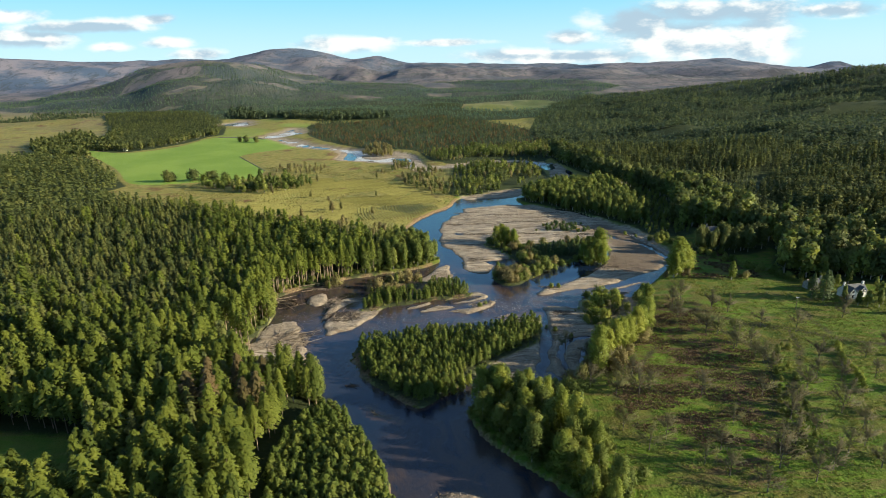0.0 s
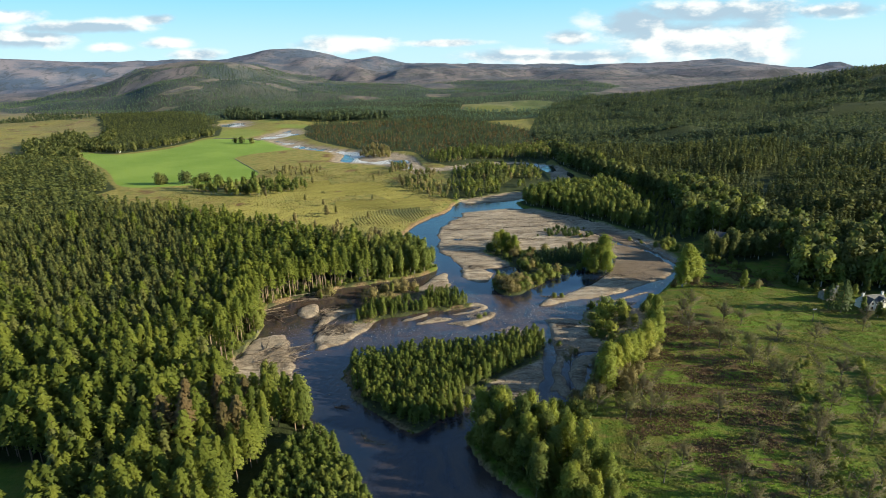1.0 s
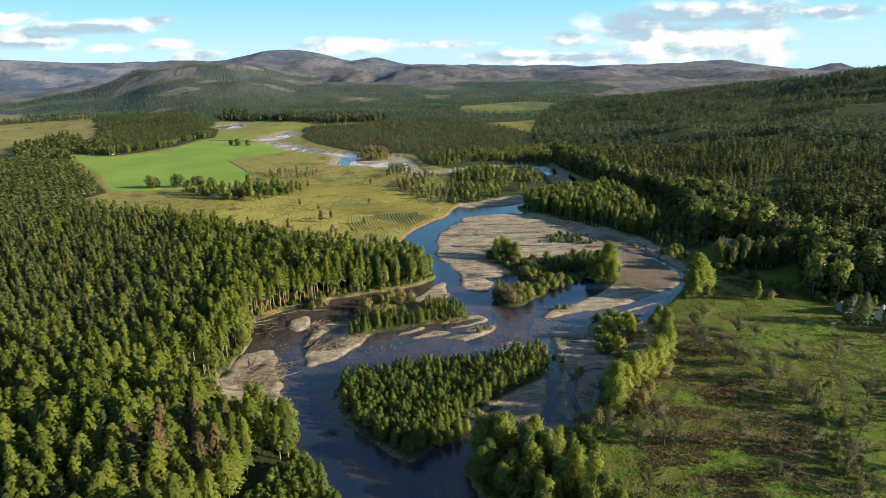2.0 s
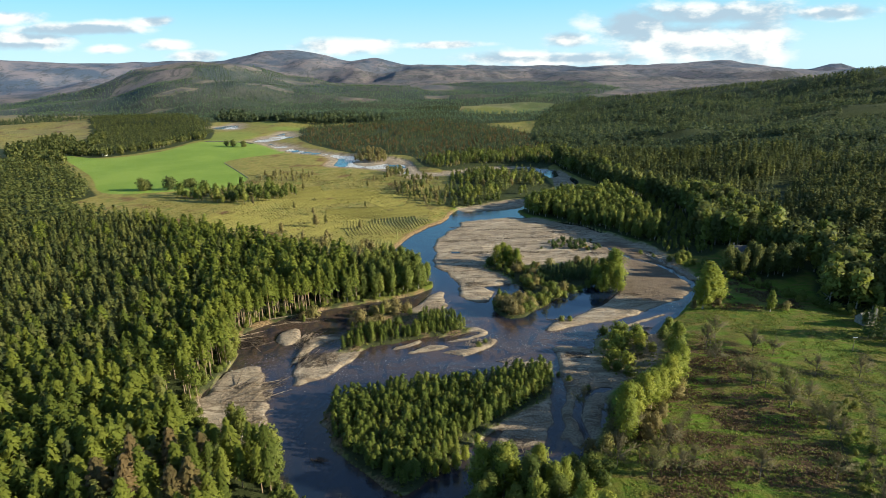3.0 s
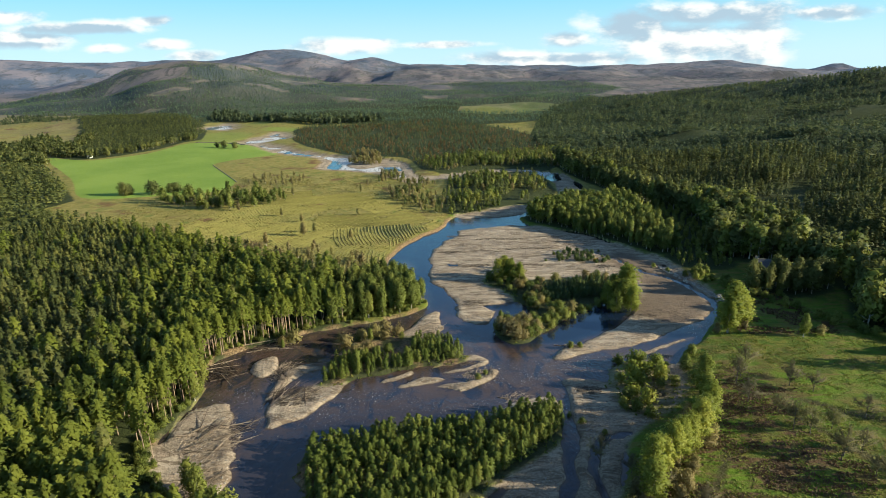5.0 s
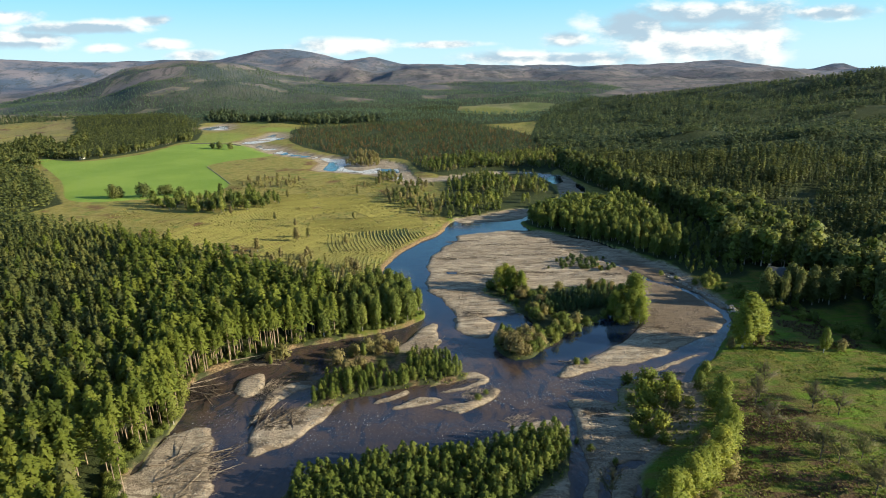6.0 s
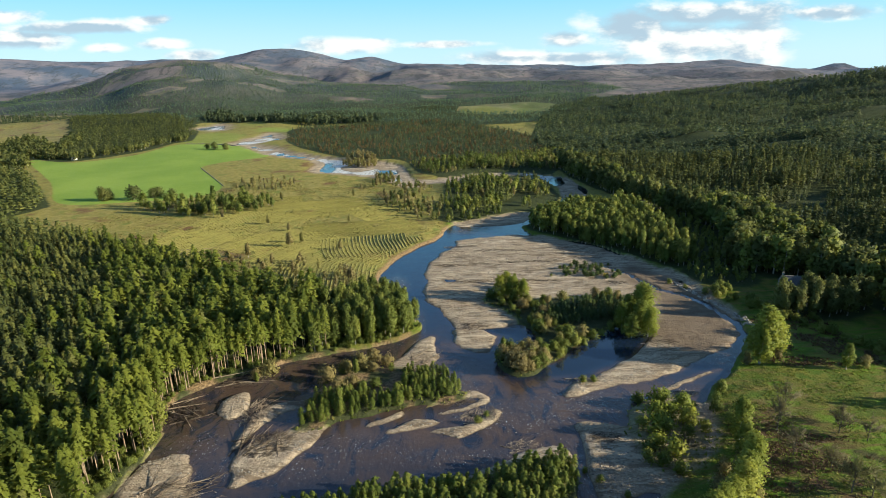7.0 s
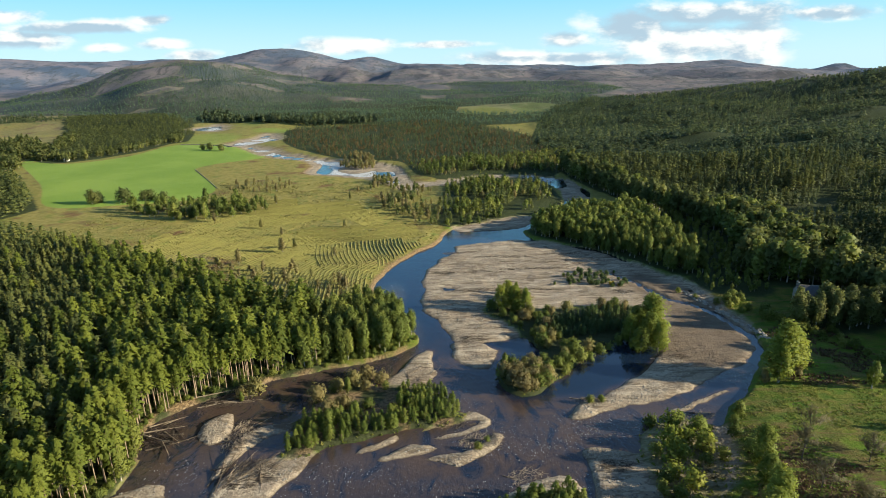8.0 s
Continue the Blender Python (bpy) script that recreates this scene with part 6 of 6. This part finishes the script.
def gable_roof(parent, x0, x1, y0, y1, eave, ridge, over=0.35, along="x", material_=None):
    """Two slate slopes with a ridge cap; the ridge runs along x or y."""
    mat = material_ or SLATE
    t = 0.14
    if along == "y":
        mid = (x0 + x1) / 2
        s = (ridge - eave) / (mid - x0)
        for sign, e in ((-1, x0), (1, x1)):
            o = e + sign * over
            zo = eave - s * over
            part("roof_slope", prism(bmesh.new(), [(o, zo), (mid, ridge), (mid, ridge + t), (o, zo + t)], y0 - over, y1 + over), mat, parent, "grey slate roof slope")
        part("ridge_cap", prism(bmesh.new(), [(mid - 0.16, ridge + t - 0.06), (mid + 0.16, ridge + t - 0.06), (mid, ridge + t + 0.1)], y0 - over, y1 + over), STONE, parent)
    else:
        m = Matrix.Rotation(radians(90), 4, "Z")
        mid = (y0 + y1) / 2
        s = (ridge - eave) / (mid - y0)
        for sign, e in ((-1, y0), (1, y1)):
            o = e + sign * over
            zo = eave - s * over
            part("roof_slope", turned(prism(bmesh.new(), [(o, zo), (mid, ridge), (mid, ridge + t), (o, zo + t)], -x1 - over, -x0 + over), m), mat, parent, "grey slate roof slope")
        part("ridge_cap", turned(prism(bmesh.new(), [(mid - 0.16, ridge + t - 0.06), (mid + 0.16, ridge + t - 0.06), (mid, ridge + t + 0.1)], -x1 - over, -x0 + over), m), STONE, parent)


def chimney(parent, x, y, z0, z1, mat):
    c = part("chimney", block(block(bmesh.new(), x - 0.4, x + 0.4, y - 0.4, y + 0.4, z0, z1), x - 0.5, x + 0.5, y - 0.5, y + 0.5, z1, z1 + 0.16), mat, parent, "chimney stack with a coping")
    for dx in (-0.2, 0.2):
        part("chimney_pot", turned(prism(bmesh.new(), [(0.13 * math.cos(k), 0.13 * math.sin(k)) for k in np.linspace(0, 5.5, 8)], 0, 0.5), Matrix.Translation((x + dx, y, z1 + 0.16)) @ Matrix.Rotation(radians(90), 4, "X")), STONE, c)


def cottage():
    h = new("cottage")
    tagged(h, "white limewashed cottage with slate roof, gables and two chimneys", "house")
    gx, gy = np.array([204.0]), np.array([268.0])
    h.matrix_world = pose(204, 268, float(on_ground(gx, gy)[0][0]) - 0.1, 0, 0, 8)
    m = Matrix.Rotation(radians(90), 4, "Z")
    eave, ridge = 3.4, 6.2
    part("wall", turned(prism(bmesh.new(), [(-3, -0.5), (3, -0.5), (3, eave), (0, ridge), (-3, eave)], -5.6, 5.6), m), LIMEWASH, h, "white limewashed wall")
    gable_roof(h, -5.6, 5.6, -3, 3, eave, ridge)
    # front wings with gables
    part("gable_wing", prism(bmesh.new(), [(-5.4, -0.5), (-1.6, -0.5), (-1.6, 3.6), (-3.5, 6.0), (-5.4, 3.6)], -4.4, -0.2), LIMEWASH, h, "projecting white front gable")
    gable_roof(h, -5.4, -1.6, -4.4, -0.1, 3.6, 6.0, 0.25, "y")
    part("dormer", prism(bmesh.new(), [(2.0, 3.0), (4.4, 3.0), (4.4, 4.3), (3.2, 5.6), (2.0, 4.3)], -3.15, -0.3), LIMEWASH, h, "white wall-head dormer")
    gable_roof(h, 2.0, 4.4, -3.15, -0.2, 4.3, 5.6, 0.2, "y")
    for x, y, z, w, hh in ((-3.5, -4.4, 0.9, 1.1, 1.4), (-3.5, -4.4, 3.3, 1.0, 1.2), (3.2, -3.15, 3.6, 0.9, 1.1), (3.2, -3.0, 0.9, 1.1, 1.4)):
        window(h, x, y, z, w, hh)
    d = part("door", block(bmesh.new(), 0.2, 1.2, -3.08, -2.96, 0.0, 2.05), DARK_WOOD, h, "dark wooden front door")
    part("handle", block(bmesh.new(), 1.05, 1.12, -3.14, -3.07, 0.95, 1.1), METAL, d)
    chimney(h, -5.1, 0, 5.2, 7.3, LIMEWASH), chimney(h, 5.1, 0, 5.2, 7.3, LIMEWASH)
    # outhouse behind, in dark stone
    o = new("outhouse")
    tagged(o, "dark stone outhouse with a slate roof behind the cottage", "building")
    gx, gy = np.array([191.5]), np.array([279.0])
    o.matrix_world = pose(191.5, 279, float(on_ground(gx, gy)[0][0]) - 0.1, 0, 0, 8)
    part("wall", turned(prism(bmesh.new(), [(-2.6, -0.5), (2.6, -0.5), (2.6, 2.9), (0, 5.2), (-2.6, 2.9)], -4, 4), m), STONE, o, "dark rubble stone wall")
    gable_roof(o, -4, 4, -2.6, 2.6, 2.9, 5.2)
    window(o, -1.5, -2.6, 1.0, 0.9, 1.1), window(o, 1.7, -2.6, 1.0, 0.9, 1.1)
    chimney(o, 3.6, 0, 4.4, 6.4, STONE)


def woodland_house():
    h = new("woodland_house")
    tagged(h, "dark slate-roofed stone house half hidden among trees", "house")
    gx, gy = np.array([181.0]), np.array([369.0])
    h.matrix_world = pose(181, 369, float(on_ground(gx, gy)[0][0]) - 0.1, 0, 0, -12)
    m = Matrix.Rotation(radians(90), 4, "Z")
    part("wall", turned(prism(bmesh.new(), [(-3.5, -0.5), (3.5, -0.5), (3.5, 5.2), (0, 8.6), (-3.5, 5.2)], -6, 6), m), STONE, h, "grey stone wall")
    gable_roof(h, -6, 6, -3.5, 3.5, 5.2, 8.6)
    part("gable_wing", prism(bmesh.new(), [(2.0, -0.5), (5.6, -0.5), (5.6, 5.4), (3.8, 8.3), (2.0, 5.4)], -5.0, 0), STONE, h, "projecting stone gable")
    gable_roof(h, 2.0, 5.6, -5.0, 0.2, 5.4, 8.3, 0.3, "y")
    for x, y, z in ((-4, -3.5, 1), (-1, -3.5, 1), (-4, -3.5, 3.4), (-1, -3.5, 3.4), (3.8, -5.0, 1.0), (3.8, -5.0, 3.6)):
        window(h, x, y, z, 1.0, 1.4)
    chimney(h, -5.5, 0, 7.6, 9.9, STONE), chimney(h, 5.4, 0, 7.6, 9.9, STONE)


def parked_car():
    c = new("parked_car")
    tagged(c, "dark parked car beside the cottage", "car")
    gx, gy = np.array([217.5]), np.array([266.0])
    c.matrix_world = pose(217.5, 266, float(on_ground(gx, gy)[0][0]) + 0.05, 0, 0, 100)
    m = Matrix.Rotation(radians(90), 4, "Z")
    part("body", turned(prism(bmesh.new(), [(-2.1, 0.3), (2.1, 0.3), (2.15, 0.75), (1.2, 0.95), (-1.9, 0.98), (-2.15, 0.7)], -0.85, 0.85), m), CAR_PAINT, c)
    part("cabin", turned(prism(bmesh.new(), [(-1.85, 0.97), (1.15, 0.95), (0.5, 1.48), (-1.5, 1.5)], -0.75, 0.75), m), DARK_GLASS, c, "dark glazed cabin")
    part("roof_panel", turned(prism(bmesh.new(), [(-1.5, 1.5), (0.5, 1.48), (0.45, 1.54), (-1.45, 1.56)], -0.72, 0.72), m), PAINT, c, "pale roof")
    for y in (-1.35, 1.35):
        for x in (-0.86, 0.86):
            w = part("wheel", turned(prism(bmesh.new(), [(0.32 * math.cos(k), 0.32 * math.sin(k)) for k in np.linspace(0, 5.76, 12)], -0.1, 0.1), Matrix.Translation((x, y, 0.32)) @ Matrix.Rotation(radians(90), 4, "Z")), RUBBER, c)
            part("rim", turned(prism(bmesh.new(), [(0.18 * math.cos(k), 0.18 * math.sin(k)) for k in np.linspace(0, 5.76, 12)], -0.115, 0.115), Matrix.Translation((x, y, 0.32)) @ Matrix.Rotation(radians(90), 4, "Z")), METAL, w)


def utility_pole(x, y):
    p = new("utility_pole")
    tagged(p, "pale wooden pole with a short crossbar in the pasture", "pole")
    p.matrix_world = pose(x, y, float(on_ground(np.array([x]), np.array([y]))[0][0]))
    rng = random.Random(5)
    v, f = trunk_mesh(rng, 6.5, 0.17, 8, 3)
    me = mesh_of("shaft", v, f, [OLD_WOOD])
    o = new("shaft", me)
    o.parent = p
    part("crossbar", block(bmesh.new(), -0.9, 0.9, -0.12, 0.02, 5.7, 5.9, 0.02), PAINT, p, "pale crossbar")
    for k in (-0.7, 0.7):
        part("insulator", block(bmesh.new(), k - 0.07, k + 0.07, -0.12, 0.02, 5.9, 6.15, 0.02), PAINT, p)


def meadow_hut():
    h = new("field_hut")
    tagged(h, "small white hut at the meadow's edge", "hut")
    h.matrix_world = pose(-473, 873, float(on_ground(np.array([-473.0]), np.array([873.0]))[0][0]))
    part("wall", prism(bmesh.new(), [(-2.2, -0.4), (2.2, -0.4), (2.2, 2.6), (0, 3.9), (-2.2, 2.6)], -3, 3), LIMEWASH, h)
    gable_roof(h, -2.2, 2.2, -3, 3, 2.6, 3.9, 0.3, "y")
    part("door", block(bmesh.new(), -0.5, 0.5, -3.1, -2.96, 0, 2.0), DARK_WOOD, h)


cottage()
woodland_house()
parked_car()
utility_pole(168.0, 254.0)
meadow_hut()


def field_dyke(name, label, pts, tall):
    """A low dry-stone dyke, uneven along its top."""
    rng = np.random.default_rng(3)
    p = np.array(pts, float)
    seg = np.concatenate([[0], np.cumsum(np.hypot(*np.diff(p, axis=0).T))])
    t = np.arange(0, seg[-1], 2.0)
    x, y = np.interp(t, seg, p[:, 0]), np.interp(t, seg, p[:, 1])
    z, _ = on_ground(x, y)
    dx, dy = np.gradient(x), np.gradient(y)
    L = np.hypot(dx, dy) + 1e-9
    nx, ny = -dy / L * 0.3, dx / L * 0.3
    top = z + tall * rng.uniform(0.75, 1.15, len(t))
    v = np.stack([np.stack([x - nx, y - ny, z - 0.3], 1), np.stack([x - 0.6 * nx, y - 0.6 * ny, top], 1), np.stack([x + 0.6 * nx, y + 0.6 * ny, top], 1), np.stack([x + nx, y + ny, z - 0.3], 1)], 1).reshape(-1, 3)
    f = []
    for i in range(len(t) - 1):
        q = i * 4
        f += [(q + k, q + k + 1, q + k + 5, q + k + 4) for k in range(3)]
    tagged(new(name, mesh_of(name, v, f, [STONE])), label, "wall")


field_dyke("field_dyke", "dark dry-stone dyke along the meadow's edge", [(-273, 787), (-240, 731), (-205, 670)], 0.5)
field_dyke("field_dyke", "distant dry-stone dyke across the meadow", [(-389, 1024), (-353, 1019), (-299, 996)], 1.0)


# ---- driftwood, stones and rocks ----
def log_meshes(mat, seed, count):
    """Tapered, bent tree trunks with stubs of limbs, some with a root plate."""
    rng = random.Random(seed)
    out = []
    for k in range(count):
        pieces = []
        v, f = trunk_mesh(rng, 1.0, 0.028, 6, 4, rng.uniform(-0.12, 0.12))
        pieces.append((v[:, [2, 0, 1]], f))
        for j in range(5):
            u = rng.uniform(0.2, 0.95)
            a = rng.uniform(0, 6.28)
            l = rng.uniform(0.06, 0.22)
            pieces.append(stick((u, 0, 0), (u + l * 0.7, l * math.cos(a), l * abs(math.sin(a))), 0.010))
        if k % 2 == 0:
            for j in range(6):
                a = j * 1.05
                pieces.append(stick((0.0, 0, 0), (-0.05, 0.13 * math.cos(a), 0.13 * math.sin(a)), 0.016))
        v, f = joined(pieces)
        out.append(mesh_of("log", v, f, [mat]))
    return out


PALE_LOGS, WET_LOGS = log_meshes(OLD_WOOD, 3, 5), log_meshes(DARK_WOOD, 4, 4)


def driftwood(label, cx, cy, rx, ry, count, turn, spread, seed, long=(4.0, 11.0), stack=1.2, dark=0.3):
    """A stranded pile of logs lying across one another."""
    rng = random.Random(seed)
    pile = new("driftwood_pile")
    tagged(pile, label, "driftwood", "driftwood piles")
    z0 = max(float(on_ground(np.array([cx]), np.array([cy]))[0][0]), WATER)
    pile.matrix_world = pose(cx, cy, z0)
    nrng = np.random.default_rng(seed)
    n = count * 13
    a, r = nrng.uniform(0, 6.283, n), np.sqrt(nrng.uniform(0, 1, n))
    xs, ys = rx * r * np.cos(a), ry * r * np.sin(a)
    zs = np.maximum(on_ground(cx + xs, cy + ys)[0], WATER) - z0 + stack * 0.6 * (1 - r) * nrng.uniform(0, 1, n)
    twigs = []
    for x, y, z in zip(xs, ys, zs):
        b, L = radians(turn + rng.gauss(0, spread * 1.4)), rng.uniform(0.7, 3.0)
        twigs.append(stick((x, y, z), (x + L * math.cos(b), y + L * math.sin(b), z + rng.uniform(0.0, 0.7) * min(stack, 1.0)), rng.uniform(0.035, 0.085)))
    v, f = joined(twigs)
    o = new("brushwood", mesh_of("brushwood", v, f, [DARK_WOOD if rng.random() < dark else OLD_WOOD]))
    o.parent = pile
    tagged(o, kind="stuff")
    for k in range(max(4, count * 3 // 5)):
        a, r = rng.uniform(0, 6.283), math.sqrt(rng.uniform(0, 1))
        x, y = rx * r * math.cos(a), ry * r * math.sin(a)
        z = max(float(on_ground(np.array([cx + x]), np.array([cy + y]))[0][0]), WATER) - z0
        o = new("log", rng.choice(WET_LOGS if rng.random() < dark else PALE_LOGS))
        L = rng.uniform(*long)
        o.parent = pile
        o.matrix_local = Matrix.Translation((x, y, z + 0.08 + stack * (1 - r) * rng.uniform(0, 1))) @ Euler((rng.uniform(0, 6.28), radians(rng.uniform(-9, 5)), radians(turn + rng.gauss(0, spread)))).to_matrix().to_4x4() @ Matrix.Diagonal((L, L * rng.uniform(0.4, 0.75), L * rng.uniform(0.4, 0.75), 1))


driftwood("large raft of pale stranded logs and branches on a gravel bar", -70, 232, 9, 11, 70, 15, 28, 1, (4, 12), 1.4, 0.45)
driftwood("raft of stranded logs at the foot of the eroded bank", -66, 213, 6, 9, 46, 20, 30, 2, (3, 10), 1.3, 0.45)
driftwood("stranded tangle of roots and logs on a gravel bar", -50, 258, 9, 7, 56, 35, 40, 3, (3, 9), 1.3, 0.55)
driftwood("tangle of logs along the tip of a gravel bar", -57, 275, 5, 9, 34, 60, 35, 4, (3, 8), 1.2, 0.6)
driftwood("log jam of fallen pines against the eroded bank", -83, 278, 6, 8, 34, -10, 35, 5, (5, 13), 1.6, 0.6)
driftwood("fallen pines lying under the eroded bank", -70, 297, 9, 4, 22, 10, 30, 6, (5, 12), 1.2, 0.6)
driftwood("scatter of pale logs on the gravel bar", 19, 271, 7, 4, 22, 40, 40, 7, (3, 7), 0.6, 0.3)
driftwood("pale logs stranded in the riffle", 31, 254, 6, 4, 10, 25, 35, 8, (2, 5), 0.1, 0.25)
driftwood("branches caught at the end of the gravel spit", 58, 293, 5, 2, 9, 5, 25, 9, (3, 7), 0.4, 0.3)
driftwood("small heap of stranded wood in the shallows", 1, 134, 4, 2.5, 12, -20, 40, 10, (2, 6), 0.6, 0.7)
driftwood("dark waterlogged branch in the river", -36, 195, 2.5, 1.2, 5, -50, 20, 11, (3, 6), 0.4, 1.0)
driftwood("logs on the gravel shelf below the birches", -2, 312, 5, 8, 18, 20, 40, 12, (3, 8), 0.5, 0.3)
driftwood("dark debris by the small channel", 57, 258, 5, 3, 14, 10, 40, 13, (2, 5), 0.5, 0.8)
driftwood("dark debris at the island's tip", 92, 283, 5, 2, 10, 5, 30, 14, (2, 5), 0.5, 0.9)
driftwood("scattered flood debris on the wide gravel bar", 30, 440, 22, 18, 36, 0, 60, 15, (2, 6), 0.1, 0.7)
driftwood("scattered flood debris across the gravel", 85, 440, 22, 14, 26, -20, 60, 16, (2, 6), 0.1, 0.7)
driftwood("flood debris at the edge of the scrub", 21, 340, 6, 4, 14, 10, 60, 17, (2, 5), 0.5, 0.8)
driftwood("thin flood debris on the curved gravel shore", 108, 320, 12, 10, 16, 30, 40, 18, (2, 5), 0.1, 0.7)
driftwood("pale branches caught below the near birches", 26, 199, 4, 4, 12, 30, 50, 19, (2, 6), 0.7, 0.3)
driftwood("felled trunks lying at the plantation's edge", -150, 452, 30, 10, 40, 0, 50, 20, (3, 8), 0.3, 0.2)


for n, (cx, cy, rx, ry, count, turn) in enumerate(((20, 462, 12, 2.0, 14, 10), (46, 452, 18, 2.2, 16, -8), (12, 425, 10, 2.0, 12, 5), (60, 430, 20, 2.0, 16, -12), (84, 456, 14, 2.2, 12, -18), (24, 398, 14, 2.0, 14, -5),
                                                   (16, 372, 9, 1.6, 10, -10), (56, 398, 14, 1.8, 12, -10), (100, 392, 6, 3.0, 10, -30), (24, 326, 5, 3.0, 10, 30), (98, 322, 8, 2.0, 10, 12), (12, 280, 7, 2.0, 10, 25))):
    driftwood("line of dark flood debris stranded on river gravel", cx, cy, rx, ry, count, turn, 25, 40 + n, (1.5, 4.5), 0.3, 0.75)


def rock_proto(rng):
    bm = bmesh.new()
    bmesh.ops.create_icosphere(bm, subdivisions=1, radius=1.0)
    for v in bm.verts:
        v.co *= rng.uniform(0.7, 1.15)
        v.co.z *= 0.6
    bm.verts.ensure_lookup_table()
    v, f = np.array([tuple(x.co) for x in bm.verts]), np.array([[w.index for w in q.verts] for q in bm.faces])
    bm.free()
    return v, f


def stones():
    rng = random.Random(9)
    protos = [rock_proto(rng) for _ in range(5)]
    nrng = np.random.default_rng(12)

    def strew(name, label, x, y, lo, hi, sink=0.15, mat=ROCK):
        z = np.maximum(on_ground(x, y)[0], WATER - 0.12)
        s = lo + (hi - lo) * nrng.uniform(0, 1, len(x)) ** 2.5
        which, a = nrng.integers(0, 5, len(x)), nrng.uniform(0, 6.283, len(x))
        vs, fs, n = [], [], 0
        for i, (v0, f0) in enumerate(protos):
            k = np.nonzero(which == i)[0]
            c, q = np.cos(a[k])[:, None], np.sin(a[k])[:, None]
            v = np.stack([(v0[:, 0] * c - v0[:, 1] * q) * s[k][:, None] + x[k][:, None], (v0[:, 0] * q + v0[:, 1] * c) * s[k][:, None] + y[k][:, None], v0[:, 2] * s[k][:, None] + z[k][:, None] + sink * s[k][:, None]], -1)
            vs.append(v.reshape(-1, 3)), fs.append((f0[None] + (np.arange(len(k)) * len(v0))[:, None, None] + n).reshape(-1, 3))
            n += len(k) * len(v0)
        tagged(new(name, mesh_of(name, np.concatenate(vs), np.concatenate(fs), [mat])), label, "stones", kind="stuff")
    xs, ys = [], []
    for cx, cy, rx, ry, n in ((56, 276, 20, 8, 420), (42, 268, 14, 10, 260), (-22, 256, 24, 7, 110), (12, 290, 10, 14, 60), (-72, 258, 10, 9, 90), (2, 130, 14, 6, 120), (55, 245, 8, 14, 220), (122, 312, 14, 10, 60), (24, 500, 14, 8, 80), (-58, 238, 8, 8, 30), (-38, 205, 5, 10, 20)):
        xs.append(nrng.normal(cx, rx * 0.55, n)), ys.append(nrng.normal(cy, ry * 0.55, n))
    x, y = np.concatenate(xs), np.concatenate(ys)
    ok = (sdf(CORRIDOR, x, y) < -1.5) & (fbm(x / 9, y / 4, 44) > 0.47)
    strew("riffle_stones", "wet stones breaking the surface of the riffles", x[ok], y[ok], 0.10, 0.42, 0.1, WET_ROCK)
    x, y = nrng.uniform(-90, 145, 52000), 125 + 375 * nrng.uniform(0, 1, 52000) ** 1.5
    h, g = on_ground(x, y)
    ok = (g > 0.75) & (h > WATER + 0.05) & (fbm(x / 8, y / 8, 19) > 0.48) & (sdf(DAMP_FLAT, x, y) > 2)
    strew("gravel_stones", "cobbles lying on the gravel bars", x[ok][:6500], y[ok][:6500], 0.10, 0.42)
    # crags below the crest of the wooded hill
    x, y = nrng.normal(-760, 70, 70), nrng.normal(2345, 14, 70)
    strew("hill_crag", "grey rock crags on the brow of a wooded hill", x, y, 2.5, 9.0, 0.0, CRAG)
    # rock armour along the right bank, each rock a part
    armour = new("rock_armour")
    tagged(armour, "line of pale boulders protecting the river bank", "rocks")
    meshes = [mesh_of("rock", v, f, [ROCK]) for v, f in protos]
    line = [(131, 392), (134, 380), (138, 366), (141, 355), (143, 343), (142, 334)]
    p = np.array(line, float)
    for k in range(150):
        t = rng.uniform(0, len(line) - 1)
        x, y = np.interp(t, range(len(line)), p[:, 0]) + rng.uniform(-1.8, 1.6), np.interp(t, range(len(line)), p[:, 1])
        z = float(on_ground(np.array([x]), np.array([y]))[0][0])
        o = new("rock", rng.choice(meshes))
        o.parent = armour
        s = rng.uniform(0.45, 1.0)
        o.matrix_local = Matrix.LocRotScale((x, y, max(z, WATER) + 0.2 * s), Euler((rng.uniform(-0.3, 0.3), rng.uniform(-0.3, 0.3), rng.uniform(0, 6.28))), (s, s * rng.uniform(0.7, 1.2), s))


stones()
